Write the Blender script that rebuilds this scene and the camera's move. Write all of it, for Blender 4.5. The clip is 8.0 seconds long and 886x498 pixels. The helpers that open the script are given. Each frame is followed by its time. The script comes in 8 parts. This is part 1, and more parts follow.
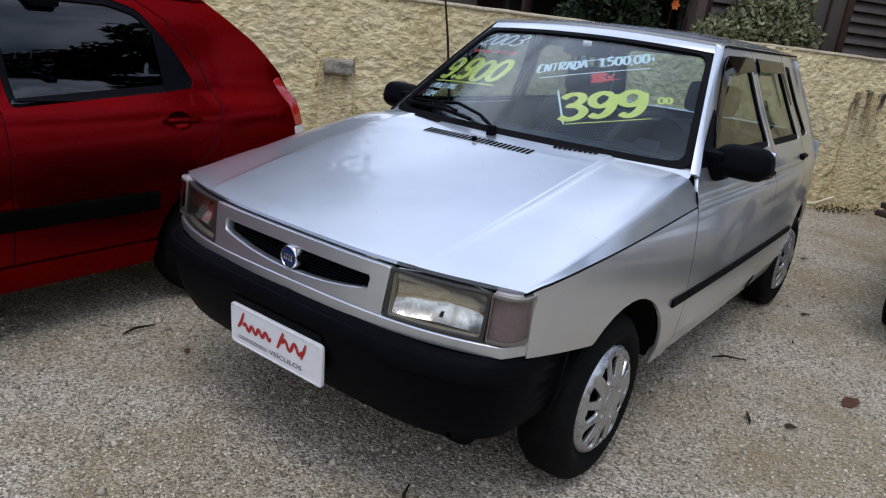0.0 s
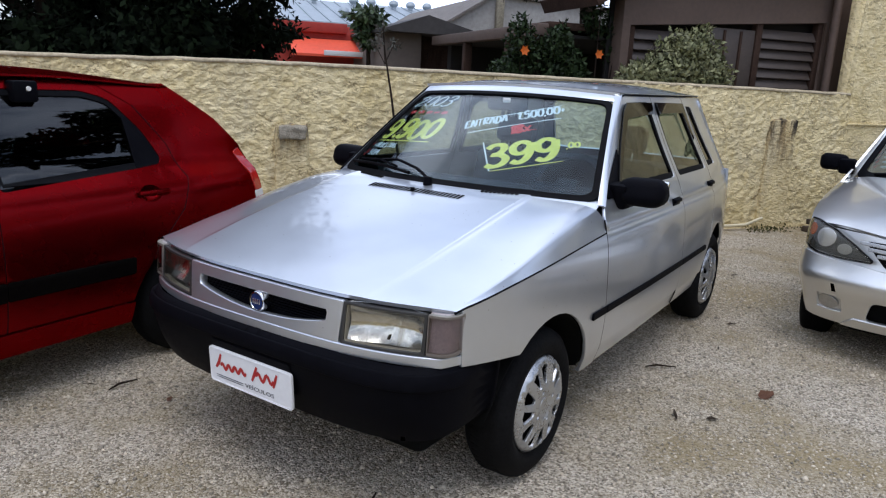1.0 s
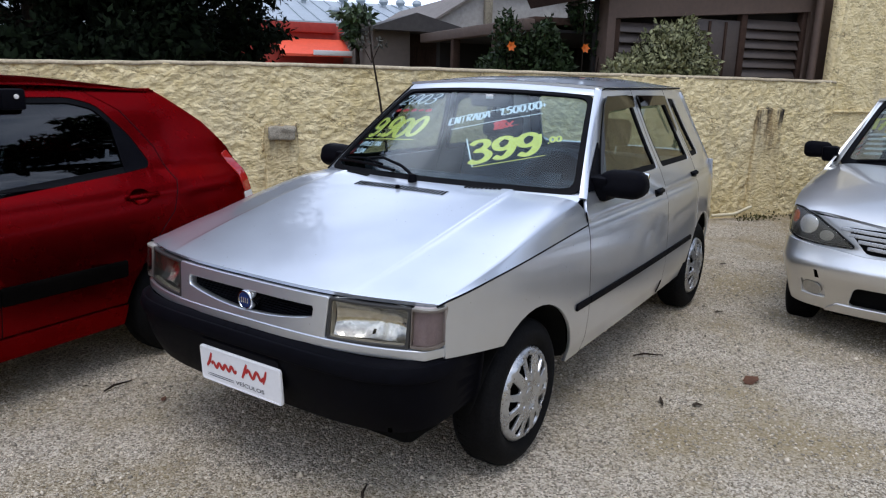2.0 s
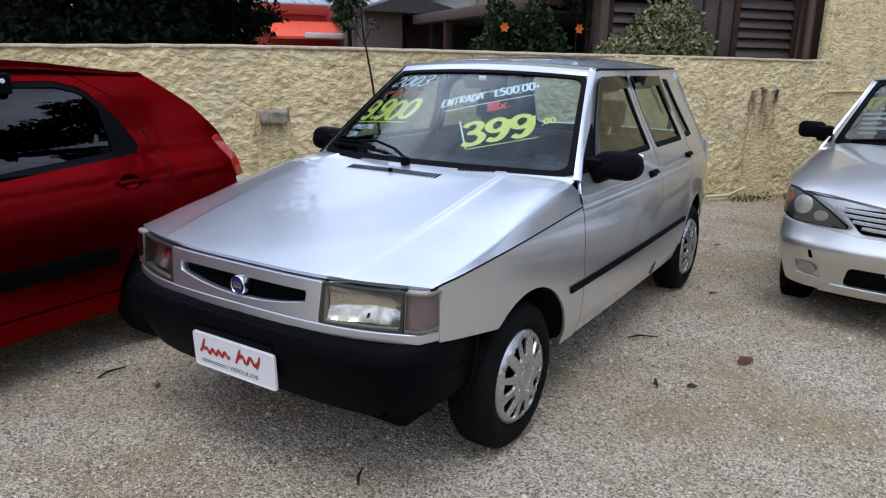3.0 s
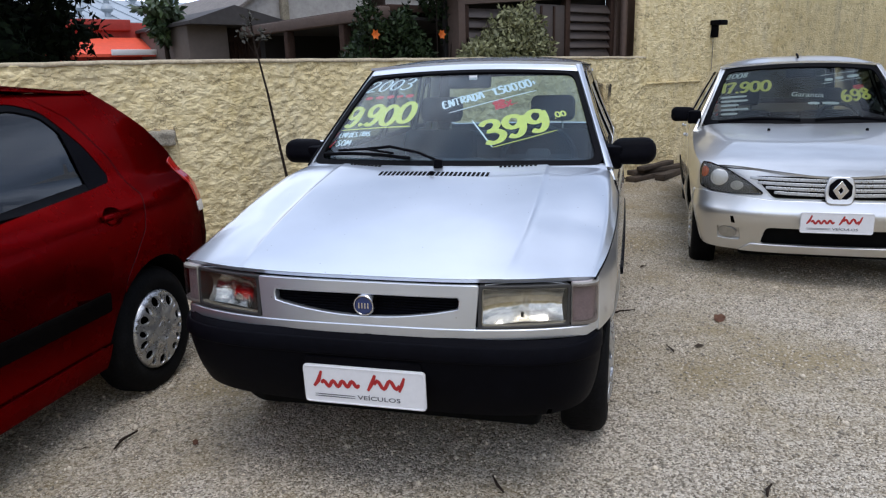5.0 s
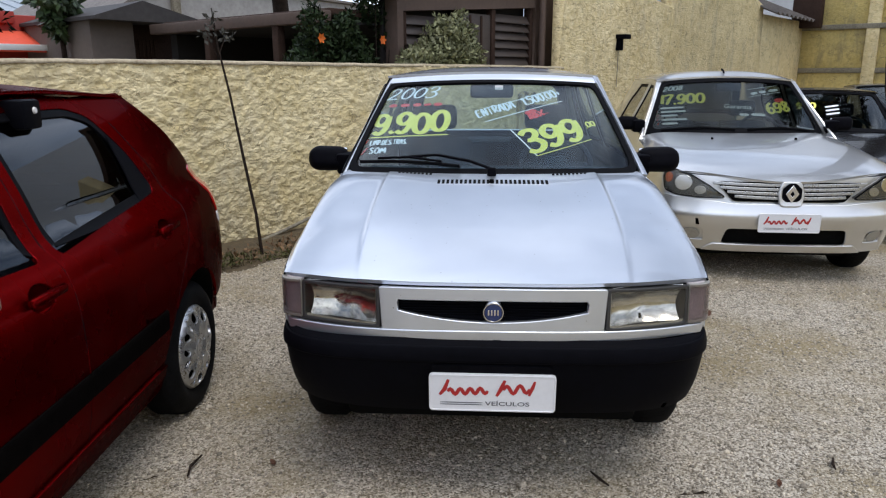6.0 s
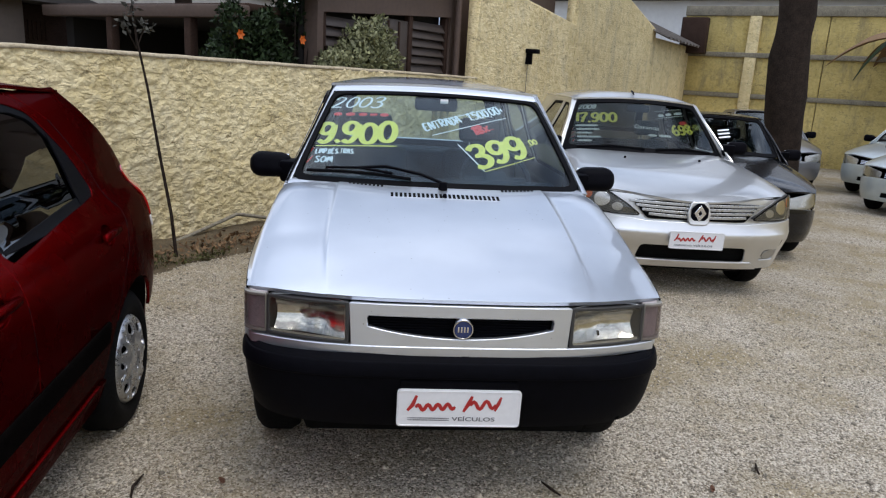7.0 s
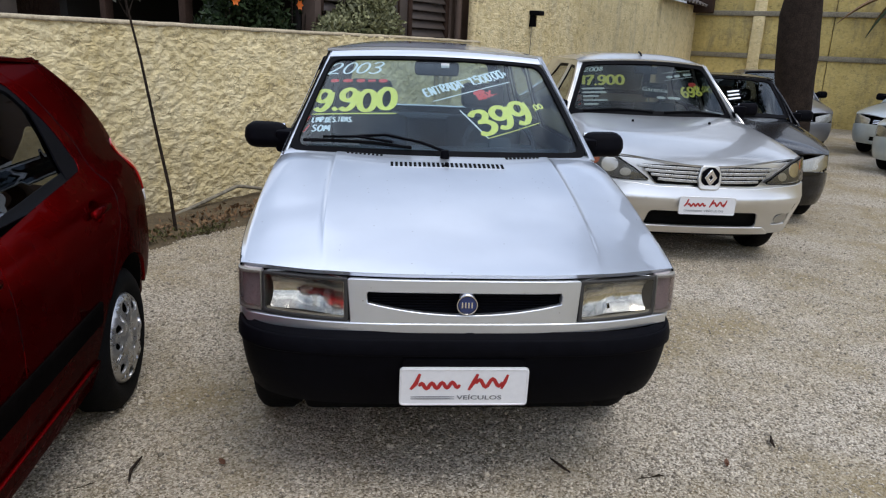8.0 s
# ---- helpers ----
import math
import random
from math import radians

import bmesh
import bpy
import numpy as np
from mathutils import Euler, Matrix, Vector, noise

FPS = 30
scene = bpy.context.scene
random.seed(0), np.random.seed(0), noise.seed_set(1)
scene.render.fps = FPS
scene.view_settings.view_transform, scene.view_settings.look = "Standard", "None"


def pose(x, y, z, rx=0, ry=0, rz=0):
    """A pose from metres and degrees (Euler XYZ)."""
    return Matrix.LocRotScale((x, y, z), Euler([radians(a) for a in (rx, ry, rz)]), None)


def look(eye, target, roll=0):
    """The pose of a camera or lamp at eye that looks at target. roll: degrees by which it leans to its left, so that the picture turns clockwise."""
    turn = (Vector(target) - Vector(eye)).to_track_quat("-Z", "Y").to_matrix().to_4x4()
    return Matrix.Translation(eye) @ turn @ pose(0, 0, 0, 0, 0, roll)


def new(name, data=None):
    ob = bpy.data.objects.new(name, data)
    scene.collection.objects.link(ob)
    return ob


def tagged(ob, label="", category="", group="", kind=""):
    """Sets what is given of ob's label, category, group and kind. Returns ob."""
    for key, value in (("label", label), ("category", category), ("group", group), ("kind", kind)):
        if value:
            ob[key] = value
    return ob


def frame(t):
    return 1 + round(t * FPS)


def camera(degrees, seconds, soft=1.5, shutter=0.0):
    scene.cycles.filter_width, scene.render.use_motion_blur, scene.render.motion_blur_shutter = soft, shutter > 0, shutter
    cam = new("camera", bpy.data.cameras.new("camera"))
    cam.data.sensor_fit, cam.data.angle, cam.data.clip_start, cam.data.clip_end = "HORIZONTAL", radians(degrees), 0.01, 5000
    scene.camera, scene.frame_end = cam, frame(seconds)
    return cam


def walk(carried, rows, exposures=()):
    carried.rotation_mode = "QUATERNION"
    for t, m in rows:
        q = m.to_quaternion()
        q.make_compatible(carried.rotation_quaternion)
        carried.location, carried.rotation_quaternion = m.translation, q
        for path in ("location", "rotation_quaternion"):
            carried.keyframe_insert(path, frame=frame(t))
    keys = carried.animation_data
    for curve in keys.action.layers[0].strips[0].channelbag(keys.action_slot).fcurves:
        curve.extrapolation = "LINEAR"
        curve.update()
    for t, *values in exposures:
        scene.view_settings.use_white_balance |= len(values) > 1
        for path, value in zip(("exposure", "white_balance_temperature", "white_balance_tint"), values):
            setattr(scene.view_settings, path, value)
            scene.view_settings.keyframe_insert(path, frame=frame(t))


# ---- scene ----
cam = camera(64.1, 8.0, soft=1.2)
PATH = [
    (0, (0.197, 0.066, 1.351), (0.778, 1.882, 0.745), 6.7),
    (0.5, (0.182, -0.181, 1.372), (0.779, 1.651, 0.835), 3.2),
    (1, (0.165, -0.31, 1.412), (0.833, 1.517, 0.95), 2.7),
    (1.5, (0.168, -0.358, 1.423), (0.845, 1.465, 0.956), 1.9),
    (1.7, (0.18, -0.376, 1.422), (0.857, 1.448, 0.956), 1.6),
    (3, (0.2, -0.361, 1.416), (0.887, 1.445, 0.9), 1.0),
    (3.5, (0.173, -0.354, 1.405), (0.954, 1.411, 0.882), 1.9),
    (4, (-0.02, -0.29, 1.394), (0.919, 1.418, 0.947), 0.9),
    (4.5, (-0.351, -0.051, 1.338), (0.747, 1.573, 0.942), -0.5),
    (4.7, (-0.506, 0.054, 1.358), (0.626, 1.641, 0.914), -0.8),
    (5.8, (-1.274, 0.658, 1.383), (0.19, 1.938, 0.915), -1.7),
    (6, (-1.348, 0.753, 1.406), (0.14, 1.999, 0.924), -0.2),
    (6.5, (-1.477, 0.906, 1.439), (0.138, 1.973, 0.936), 2.0),
    (7, (-1.504, 0.956, 1.453), (0.164, 1.954, 0.983), 3.4),
    (7.5, (-1.476, 0.979, 1.452), (0.193, 1.959, 0.948), 2.6),
    (8, (-1.407, 1.001, 1.442), (0.234, 1.997, 0.883), 2.4),
]
walk(cam, [(t, look(eye, target, roll)) for t, eye, target, roll in PATH], exposures=[(0, -0.27, 6450, 11.5), (0.5, -0.17, 6450, 11.5), (1.2, -0.05, 6450, 11.5), (4.7, -0.04, 6450, 11.5), (5.8, -0.03, 6790, 10), (8, -0.02, 6790, 10)])

# ---------------------------------------------------------------- world and sun
SUN_EL, SUN_AZ = radians(70), radians(198)
world = bpy.data.worlds.new("world")
scene.world = world
world.use_nodes = True
wt = world.node_tree
wt.nodes.clear()
w_out = wt.nodes.new("ShaderNodeOutputWorld")
w_bg = wt.nodes.new("ShaderNodeBackground")
sky = wt.nodes.new("ShaderNodeTexSky")
sky.sky_type = "NISHITA"
sky.sun_disc = False
sky.sun_elevation, sky.sun_rotation = SUN_EL, SUN_AZ
sky.air_density, sky.dust_density = 1.0, 2.0
w_co = wt.nodes.new("ShaderNodeTexCoord")
w_map = wt.nodes.new("ShaderNodeMapping")
w_map.inputs["Scale"].default_value = (1.0, 1.0, 2.6)
w_noise = wt.nodes.new("ShaderNodeTexNoise")
w_noise.inputs["Scale"].default_value = 2.3
w_noise.inputs["Detail"].default_value = 7
w_noise.inputs["Roughness"].default_value = 0.55
w_ramp = wt.nodes.new("ShaderNodeValToRGB")
w_ramp.color_ramp.elements[0].position, w_ramp.color_ramp.elements[1].position = 0.36, 0.56
w_noise2 = wt.nodes.new("ShaderNodeTexNoise")
w_noise2.inputs["Scale"].default_value = 1.7
w_noise2.inputs["Detail"].default_value = 5
w_ramp2 = wt.nodes.new("ShaderNodeValToRGB")
w_ramp2.color_ramp.elements[0].color = (4.5, 5.9, 8.7, 1)
w_ramp2.color_ramp.elements[1].color = (12.5, 13.8, 16.6, 1)
w_ramp2.color_ramp.elements[0].position, w_ramp2.color_ramp.elements[1].position = 0.35, 0.65
w_mix = wt.nodes.new("ShaderNodeMix")
w_mix.data_type = "RGBA"
wt.links.new(w_co.outputs["Generated"], w_map.inputs["Vector"])
wt.links.new(w_map.outputs["Vector"], w_noise.inputs["Vector"])
wt.links.new(w_map.outputs["Vector"], w_noise2.inputs["Vector"])
wt.links.new(w_noise.outputs["Fac"], w_ramp.inputs["Fac"])
wt.links.new(w_noise2.outputs["Fac"], w_ramp2.inputs["Fac"])
wt.links.new(w_ramp.outputs["Color"], w_mix.inputs["Factor"])
wt.links.new(sky.outputs["Color"], w_mix.inputs["A"])
wt.links.new(w_ramp2.outputs["Color"], w_mix.inputs["B"])
wt.links.new(w_mix.outputs["Result"], w_bg.inputs["Color"])
w_bg.inputs["Strength"].default_value = 0.142
wt.links.new(w_bg.outputs["Background"], w_out.inputs["Surface"])

sun = new("sun", bpy.data.lights.new("sun", "SUN"))
sun.data.energy, sun.data.angle, sun.data.color = 1.25, radians(28), (1.0, 0.99, 0.98)
sun.matrix_world = look((6 * math.sin(SUN_AZ), 6 * math.cos(SUN_AZ), 6 * math.tan(SUN_EL)), (0, 0, 0))


# ---------------------------------------------------------------- materials
def material(name, color, rough=0.6, metal=0.0, vary=0.0, scale=8.0, bump=0.0, bscale=60.0, tint=None, coat=0.0,
             spec=0.5, rvary=0.0, island=0.0, trans=0.0, detail=6.0):
    """A principled material with two scales of colour variation and fine relief."""
    m = bpy.data.materials.new(name)
    m.use_nodes = True
    nt = m.node_tree
    p = nt.nodes["Principled BSDF"]
    p.inputs["Roughness"].default_value = rough
    p.inputs["Metallic"].default_value = metal
    p.inputs["Specular IOR Level"].default_value = spec
    p.inputs["Coat Weight"].default_value = coat
    p.inputs["Coat Roughness"].default_value = 0.04
    p.inputs["Base Color"].default_value = (*color, 1)
    co = nt.nodes.new("ShaderNodeTexCoord")
    if vary or tint:
        n1 = nt.nodes.new("ShaderNodeTexNoise")
        n1.inputs["Scale"].default_value = scale
        n1.inputs["Detail"].default_value = detail
        n1.inputs["Roughness"].default_value = 0.65
        n2 = nt.nodes.new("ShaderNodeTexNoise")
        n2.inputs["Scale"].default_value = scale * 7.3
        n2.inputs["Detail"].default_value = 3
        nt.links.new(co.outputs["Object"], n1.inputs["Vector"])
        nt.links.new(co.outputs["Object"], n2.inputs["Vector"])
        add = nt.nodes.new("ShaderNodeMath")
        add.operation = "ADD"
        half = nt.nodes.new("ShaderNodeMath")
        half.operation = "MULTIPLY"
        half.inputs[1].default_value = 0.5
        nt.links.new(n1.outputs["Fac"], add.inputs[0])
        nt.links.new(n2.outputs["Fac"], add.inputs[1])
        nt.links.new(add.outputs[0], half.inputs[0])
        ramp = nt.nodes.new("ShaderNodeValToRGB")
        ramp.color_ramp.elements[0].position, ramp.color_ramp.elements[1].position = 0.36, 0.64
        other = tint or tuple(min(1, c * (1 + vary)) for c in color)
        low = color if tint else tuple(c * (1 - vary) for c in color)
        ramp.color_ramp.elements[0].color = (*low, 1)
        ramp.color_ramp.elements[1].color = (*other, 1)
        nt.links.new(half.outputs[0], ramp.inputs["Fac"])
        last = ramp.outputs["Color"]
        if island:
            geo = nt.nodes.new("ShaderNodeNewGeometry")
            hsv = nt.nodes.new("ShaderNodeHueSaturation")
            mr = nt.nodes.new("ShaderNodeMapRange")
            mr.inputs["To Min"].default_value, mr.inputs["To Max"].default_value = 1 - island, 1 + island
            nt.links.new(geo.outputs["Random Per Island"], mr.inputs["Value"])
            nt.links.new(mr.outputs["Result"], hsv.inputs["Value"])
            nt.links.new(last, hsv.inputs["Color"])
            last = hsv.outputs["Color"]
        nt.links.new(last, p.inputs["Base Color"])
        if rvary:
            mr2 = nt.nodes.new("ShaderNodeMapRange")
            mr2.inputs["From Min"].default_value, mr2.inputs["From Max"].default_value = 0.3, 0.7
            mr2.inputs["To Min"].default_value, mr2.inputs["To Max"].default_value = max(0.02, rough - rvary), min(1, rough + rvary)
            nt.links.new(half.outputs[0], mr2.inputs["Value"])
            nt.links.new(mr2.outputs["Result"], p.inputs["Roughness"])
    if bump:
        nb = nt.nodes.new("ShaderNodeTexNoise")
        nb.inputs["Scale"].default_value = bscale
        nb.inputs["Detail"].default_value = 5
        nt.links.new(co.outputs["Object"], nb.inputs["Vector"])
        b = nt.nodes.new("ShaderNodeBump")
        b.inputs["Strength"].default_value = bump
        b.inputs["Distance"].default_value = 0.01
        nt.links.new(nb.outputs["Fac"], b.inputs["Height"])
        nt.links.new(b.outputs["Normal"], p.inputs["Normal"])
    if trans:
        p.inputs["Transmission Weight"].default_value = trans
    return m


def car_paint(name, color, metal=0.7, rough=0.3, dirt=0.08, coat=1.0):
    """Metallic lacquer with flakes, a clear coat and faint dust."""
    m = material(name, color, rough, metal, vary=dirt, scale=1.2, coat=coat, rvary=0.02, spec=0.5 * coat if metal else 0.0)
    return m


def glass(name, tint, gloss=0.05, ior=1.5):
    m = bpy.data.materials.new(name)
    m.use_nodes = True
    nt = m.node_tree
    nt.nodes.clear()
    out = nt.nodes.new("ShaderNodeOutputMaterial")
    mix = nt.nodes.new("ShaderNodeMixShader")
    clear = nt.nodes.new("ShaderNodeBsdfTransparent")
    clear.inputs["Color"].default_value = (*tint, 1)
    gl = nt.nodes.new("ShaderNodeBsdfGlossy")
    gl.inputs["Roughness"].default_value = gloss
    lw = nt.nodes.new("ShaderNodeLayerWeight")
    lw.inputs["Blend"].default_value = 0.5
    pw = nt.nodes.new("ShaderNodeMath")
    pw.operation = "POWER"
    pw.inputs[1].default_value = 4.0
    f0 = ((ior - 1) / (ior + 1)) ** 2
    ma = nt.nodes.new("ShaderNodeMath")
    ma.operation = "MULTIPLY_ADD"
    ma.inputs[1].default_value, ma.inputs[2].default_value = 1 - f0, f0
    nt.links.new(lw.outputs["Facing"], pw.inputs[0])
    nt.links.new(pw.outputs[0], ma.inputs[0])
    nt.links.new(ma.outputs[0], mix.inputs["Fac"])
    nt.links.new(clear.outputs["BSDF"], mix.inputs[1])
    nt.links.new(gl.outputs["BSDF"], mix.inputs[2])
    nt.links.new(mix.outputs["Shader"], out.inputs["Surface"])
    return m


def spotted(m, scale, size, color, amount):
    """Dried drops and specks of dust over a paint."""
    nt = m.node_tree
    p = nt.nodes["Principled BSDF"]
    old = p.inputs["Base Color"].links[0].from_socket
    co = nt.nodes.new("ShaderNodeTexCoord")
    vo = nt.nodes.new("ShaderNodeTexVoronoi")
    vo.inputs["Scale"].default_value = scale
    mr = nt.nodes.new("ShaderNodeMapRange")
    mr.inputs["From Min"].default_value, mr.inputs["From Max"].default_value = size, size * 0.5
    mr.inputs["To Min"].default_value, mr.inputs["To Max"].default_value = 0.0, amount
    sp = nt.nodes.new("ShaderNodeSeparateColor")
    gt = nt.nodes.new("ShaderNodeMath")
    gt.operation = "GREATER_THAN"
    gt.inputs[1].default_value = 0.45
    ml = nt.nodes.new("ShaderNodeMath")
    ml.operation = "MULTIPLY"
    mx = nt.nodes.new("ShaderNodeMix")
    mx.data_type = "RGBA"
    mx.inputs["B"].default_value = (*color, 1)
    nt.links.new(co.outputs["Object"], vo.inputs["Vector"])
    nt.links.new(vo.outputs["Distance"], mr.inputs["Value"])
    nt.links.new(vo.outputs["Color"], sp.inputs["Color"])
    nt.links.new(sp.outputs["Red"], gt.inputs[0])
    nt.links.new(mr.outputs["Result"], ml.inputs[0])
    nt.links.new(gt.outputs[0], ml.inputs[1])
    nt.links.new(ml.outputs[0], mx.inputs["Factor"])
    nt.links.new(old, mx.inputs["A"])
    nt.links.new(mx.outputs["Result"], p.inputs["Base Color"])
    return m


SILVER = spotted(car_paint("silver_paint", (0.655, 0.684, 0.728), 0.88, 0.34, 0.025), 26, 0.075, (0.16, 0.14, 0.11), 0.6)
SILVER2 = car_paint("pale_silver_paint", (0.72, 0.715, 0.70), 0.92, 0.34, 0.03)
RED = car_paint("red_paint", (0.19, 0.0030, 0.0048), 0.94, 0.27, 0.04, 0.04)
RED.node_tree.nodes["Principled BSDF"].inputs["Specular Tint"].default_value = (0.10, 0.006, 0.006, 1)
BLACK_PAINT = car_paint("black_paint", (0.004, 0.004, 0.005), 0.1, 0.22, coat=0.55)
GREY_PAINT = car_paint("grey_paint", (0.30, 0.30, 0.31), 0.7, 0.32)
WHITE_PAINT = car_paint("white_paint", (0.48, 0.53, 0.53), 0.3, 0.3)
MOULDING = material("matte_black_moulding", (0.004, 0.0032, 0.003), 0.85, spec=0.0, vary=0.25, scale=5, bump=0.12, bscale=900)
PLASTIC = material("black_plastic", (0.0032, 0.0032, 0.0048), 0.52, spec=0.035, vary=0.25, scale=5, bump=0.12, bscale=900, rvary=0.08)
RUBBER = material("black_rubber", (0.004, 0.004, 0.005), 0.55, spec=0.05, vary=0.3, scale=9)
TYRE = material("tyre_rubber", (0.005, 0.005, 0.0055), 0.75, spec=0.1, vary=0.5, scale=14, bump=0.2, bscale=140)
DARK = material("dark_underside", (0.004, 0.004, 0.004), 0.9, spec=0.1, vary=0.3, scale=4)
COVER = material("silver_wheel_cover", (0.46, 0.465, 0.47), 0.30, 0.8, vary=0.10, scale=12, rvary=0.1)
CHROME = material("chrome", (0.8, 0.8, 0.82), 0.08, 1.0)
REFLECTOR = material("lamp_reflector", (0.46, 0.455, 0.44), 0.32, 0.9, vary=0.12, scale=30)
fl = REFLECTOR.node_tree
fl_co = fl.nodes.new("ShaderNodeTexCoord")
fl_w = fl.nodes.new("ShaderNodeTexWave")
fl_w.inputs["Scale"].default_value, fl_w.inputs["Distortion"].default_value = 22, 1.2
fl_b = fl.nodes.new("ShaderNodeBump")
fl_b.inputs["Strength"].default_value, fl_b.inputs["Distance"].default_value = 0.05, 0.004
fl.links.new(fl_co.outputs["Object"], fl_w.inputs["Vector"])
fl.links.new(fl_w.outputs["Fac"], fl_b.inputs["Height"])
fl.links.new(fl_b.outputs["Normal"], fl.nodes["Principled BSDF"].inputs["Normal"])
LAMP_RIM = material("aged_lamp_frame", (0.030, 0.029, 0.028), 0.4, vary=0.2, scale=20)
GLASS = glass("window_glass", (0.84, 0.91, 0.92), 0.015, 1.44)
GLASS_DARK = glass("tinted_glass", (0.22, 0.25, 0.25), 0.01, 1.68)
GLASS_MID = glass("lightly_tinted_glass", (0.62, 0.67, 0.64), 0.01, 1.55)
GLASS_SIDE = glass("door_glass", (0.70, 0.75, 0.72), 0.012, 1.48)
GLASS_SCREEN = glass("faintly_tinted_screen", (0.66, 0.70, 0.68), 0.012, 1.38)
GLASS_LENS = glass("lamp_lens", (0.97, 0.96, 0.93), 0.04, 1.5)
SMOKE_LENS = glass("smoked_indicator_lens", (0.78, 0.74, 0.74), 0.04, 1.5)
AMBER = material("amber_lens", (0.55, 0.12, 0.03), 0.15, vary=0.1, scale=30, coat=0.6)
TAIL_RED = material("red_lamp_lens", (0.42, 0.012, 0.008), 0.12, vary=0.12, scale=30, coat=0.8)
WHITE_LENS = material("white_lamp_lens", (0.75, 0.72, 0.68), 0.15, coat=0.6)
CLOTH = material("dark_seat_cloth", (0.022, 0.028, 0.042), 0.9, vary=0.3, scale=14, bump=0.3, bscale=300)
TRIM = material("dark_cabin_plastic", (0.015, 0.025, 0.042), 0.75, vary=0.2, scale=6, bump=0.1, bscale=500)
PLATE = material("white_plate", (0.78, 0.78, 0.79), 0.35, vary=0.03, scale=10)
INK_RED = material("red_print", (0.42, 0.02, 0.02), 0.5, vary=0.08, scale=20)
INK_GREY = material("grey_print", (0.10, 0.10, 0.11), 0.5, vary=0.08, scale=20)
CHALK_YELLOW = material("yellow_marker", (0.84, 0.78, 0.15), 0.6, vary=0.14, scale=30)
CHALK_WHITE = material("white_marker", (0.80, 0.83, 0.86), 0.6, vary=0.1, scale=40)
CHALK_RED = material("red_marker", (0.72, 0.05, 0.05), 0.6, vary=0.12, scale=40)
BADGE_BLUE = material("blue_badge_enamel", (0.015, 0.03, 0.11), 0.2, vary=0.1, scale=40, coat=0.6)


# ---------------------------------------------------------------- mesh helpers
def mesh_object(name, verts, faces, mat, parent=None, normals=None, smooth=True, label="", edges=()):
    me = bpy.data.meshes.new(name)
    me.from_pydata([tuple(v) for v in verts], list(edges), faces)
    me.materials.append(mat)
    if smooth:
        me.polygons.foreach_set("use_smooth", [True] * len(me.polygons))
    if normals is not None:
        me.normals_split_custom_set_from_vertices([tuple(n) for n in normals])
    me.update()
    ob = new(name, me)
    if parent:
        ob.parent = parent
    if label:
        tagged(ob, label)
    return ob


def part(name, bm, mat, parent=None, label="", sharp=35, smooth=True):
    """Links a bmesh as one mesh object under a thing or under a part."""
    bmesh.ops.recalc_face_normals(bm, faces=bm.faces)
    for f in bm.faces:
        f.smooth = smooth
    for e in bm.edges:
        if len(e.link_faces) == 2 and e.calc_face_angle(0) > radians(sharp):
            e.smooth = False
    me = bpy.data.meshes.new(name)
    bm.to_mesh(me)
    bm.free()
    me.materials.append(mat)
    ob = new(name, me)
    if parent:
        ob.parent = parent
    if label:
        tagged(ob, label)
    return ob


def empty(name, m, label, category, group="", kind=""):
    ob = new(name)
    ob.empty_display_size = 0.2
    ob.matrix_world = m
    return tagged(ob, label, category, group, kind)


def add_box(bm, lo, hi, bevel=0.0, m=None, seg=2):
    r = bmesh.ops.create_cube(bm, size=1)
    vs = r["verts"]
    c = [(a + b) / 2 for a, b in zip(lo, hi)]
    s = [b - a for a, b in zip(lo, hi)]
    for v in vs:
        v.co = Vector([c[i] + v.co[i] * s[i] for i in range(3)])
    if bevel:
        es = list({e for v in vs for e in v.link_edges})
        r2 = bmesh.ops.bevel(bm, geom=es, offset=bevel, segments=seg, affect="EDGES", profile=0.5, clamp_overlap=True)
        vs = list({v for f in r2["faces"] for v in f.verts} | {v for v in vs if v.is_valid})
        seen, stack = set(vs), list(vs)
        while stack:
            v = stack.pop()
            for e in v.link_edges:
                o = e.other_vert(v)
                if o not in seen:
                    seen.add(o)
                    stack.append(o)
        vs = list(seen)
    if m is not None:
        bmesh.ops.transform(bm, matrix=m, verts=vs)
    return vs


def box_part(name, lo, hi, mat, parent, bevel=0.01, label="", m=None):
    bm = bmesh.new()
    add_box(bm, lo, hi, bevel, m)
    return part(name, bm, mat, parent, label)


def lathe(profile, n=48, axis="x", closed=False):
    """Verts and faces of a profile of (radius, along) turned about an axis."""
    verts, faces, k = [], [], len(profile)
    for i in range(n):
        a = 2 * math.pi * i / n
        for r, h in profile:
            p = {"x": (h, r * math.cos(a), r * math.sin(a)), "z": (r * math.cos(a), r * math.sin(a), h),
                 "y": (r * math.cos(a), h, r * math.sin(a))}[axis]
            verts.append(p)
    for i in range(n):
        j = (i + 1) % n
        for q in range(k if closed else k - 1):
            w = (q + 1) % k
            faces.append((i * k + q, i * k + w, j * k + w, j * k + q))
    return verts, faces


def lathe_part(name, profile, mat, parent, n=48, axis="x", closed=False, at=(0, 0, 0), label="", sharp=40):
    verts, faces = lathe(profile, n, axis, closed)
    bm = bmesh.new()
    vs = [bm.verts.new(Vector(v) + Vector(at)) for v in verts]
    for f in faces:
        try:
            bm.faces.new([vs[i] for i in f])
        except ValueError:
            pass
    bmesh.ops.remove_doubles(bm, verts=bm.verts, dist=1e-5)
    return part(name, bm, mat, parent, label, sharp)


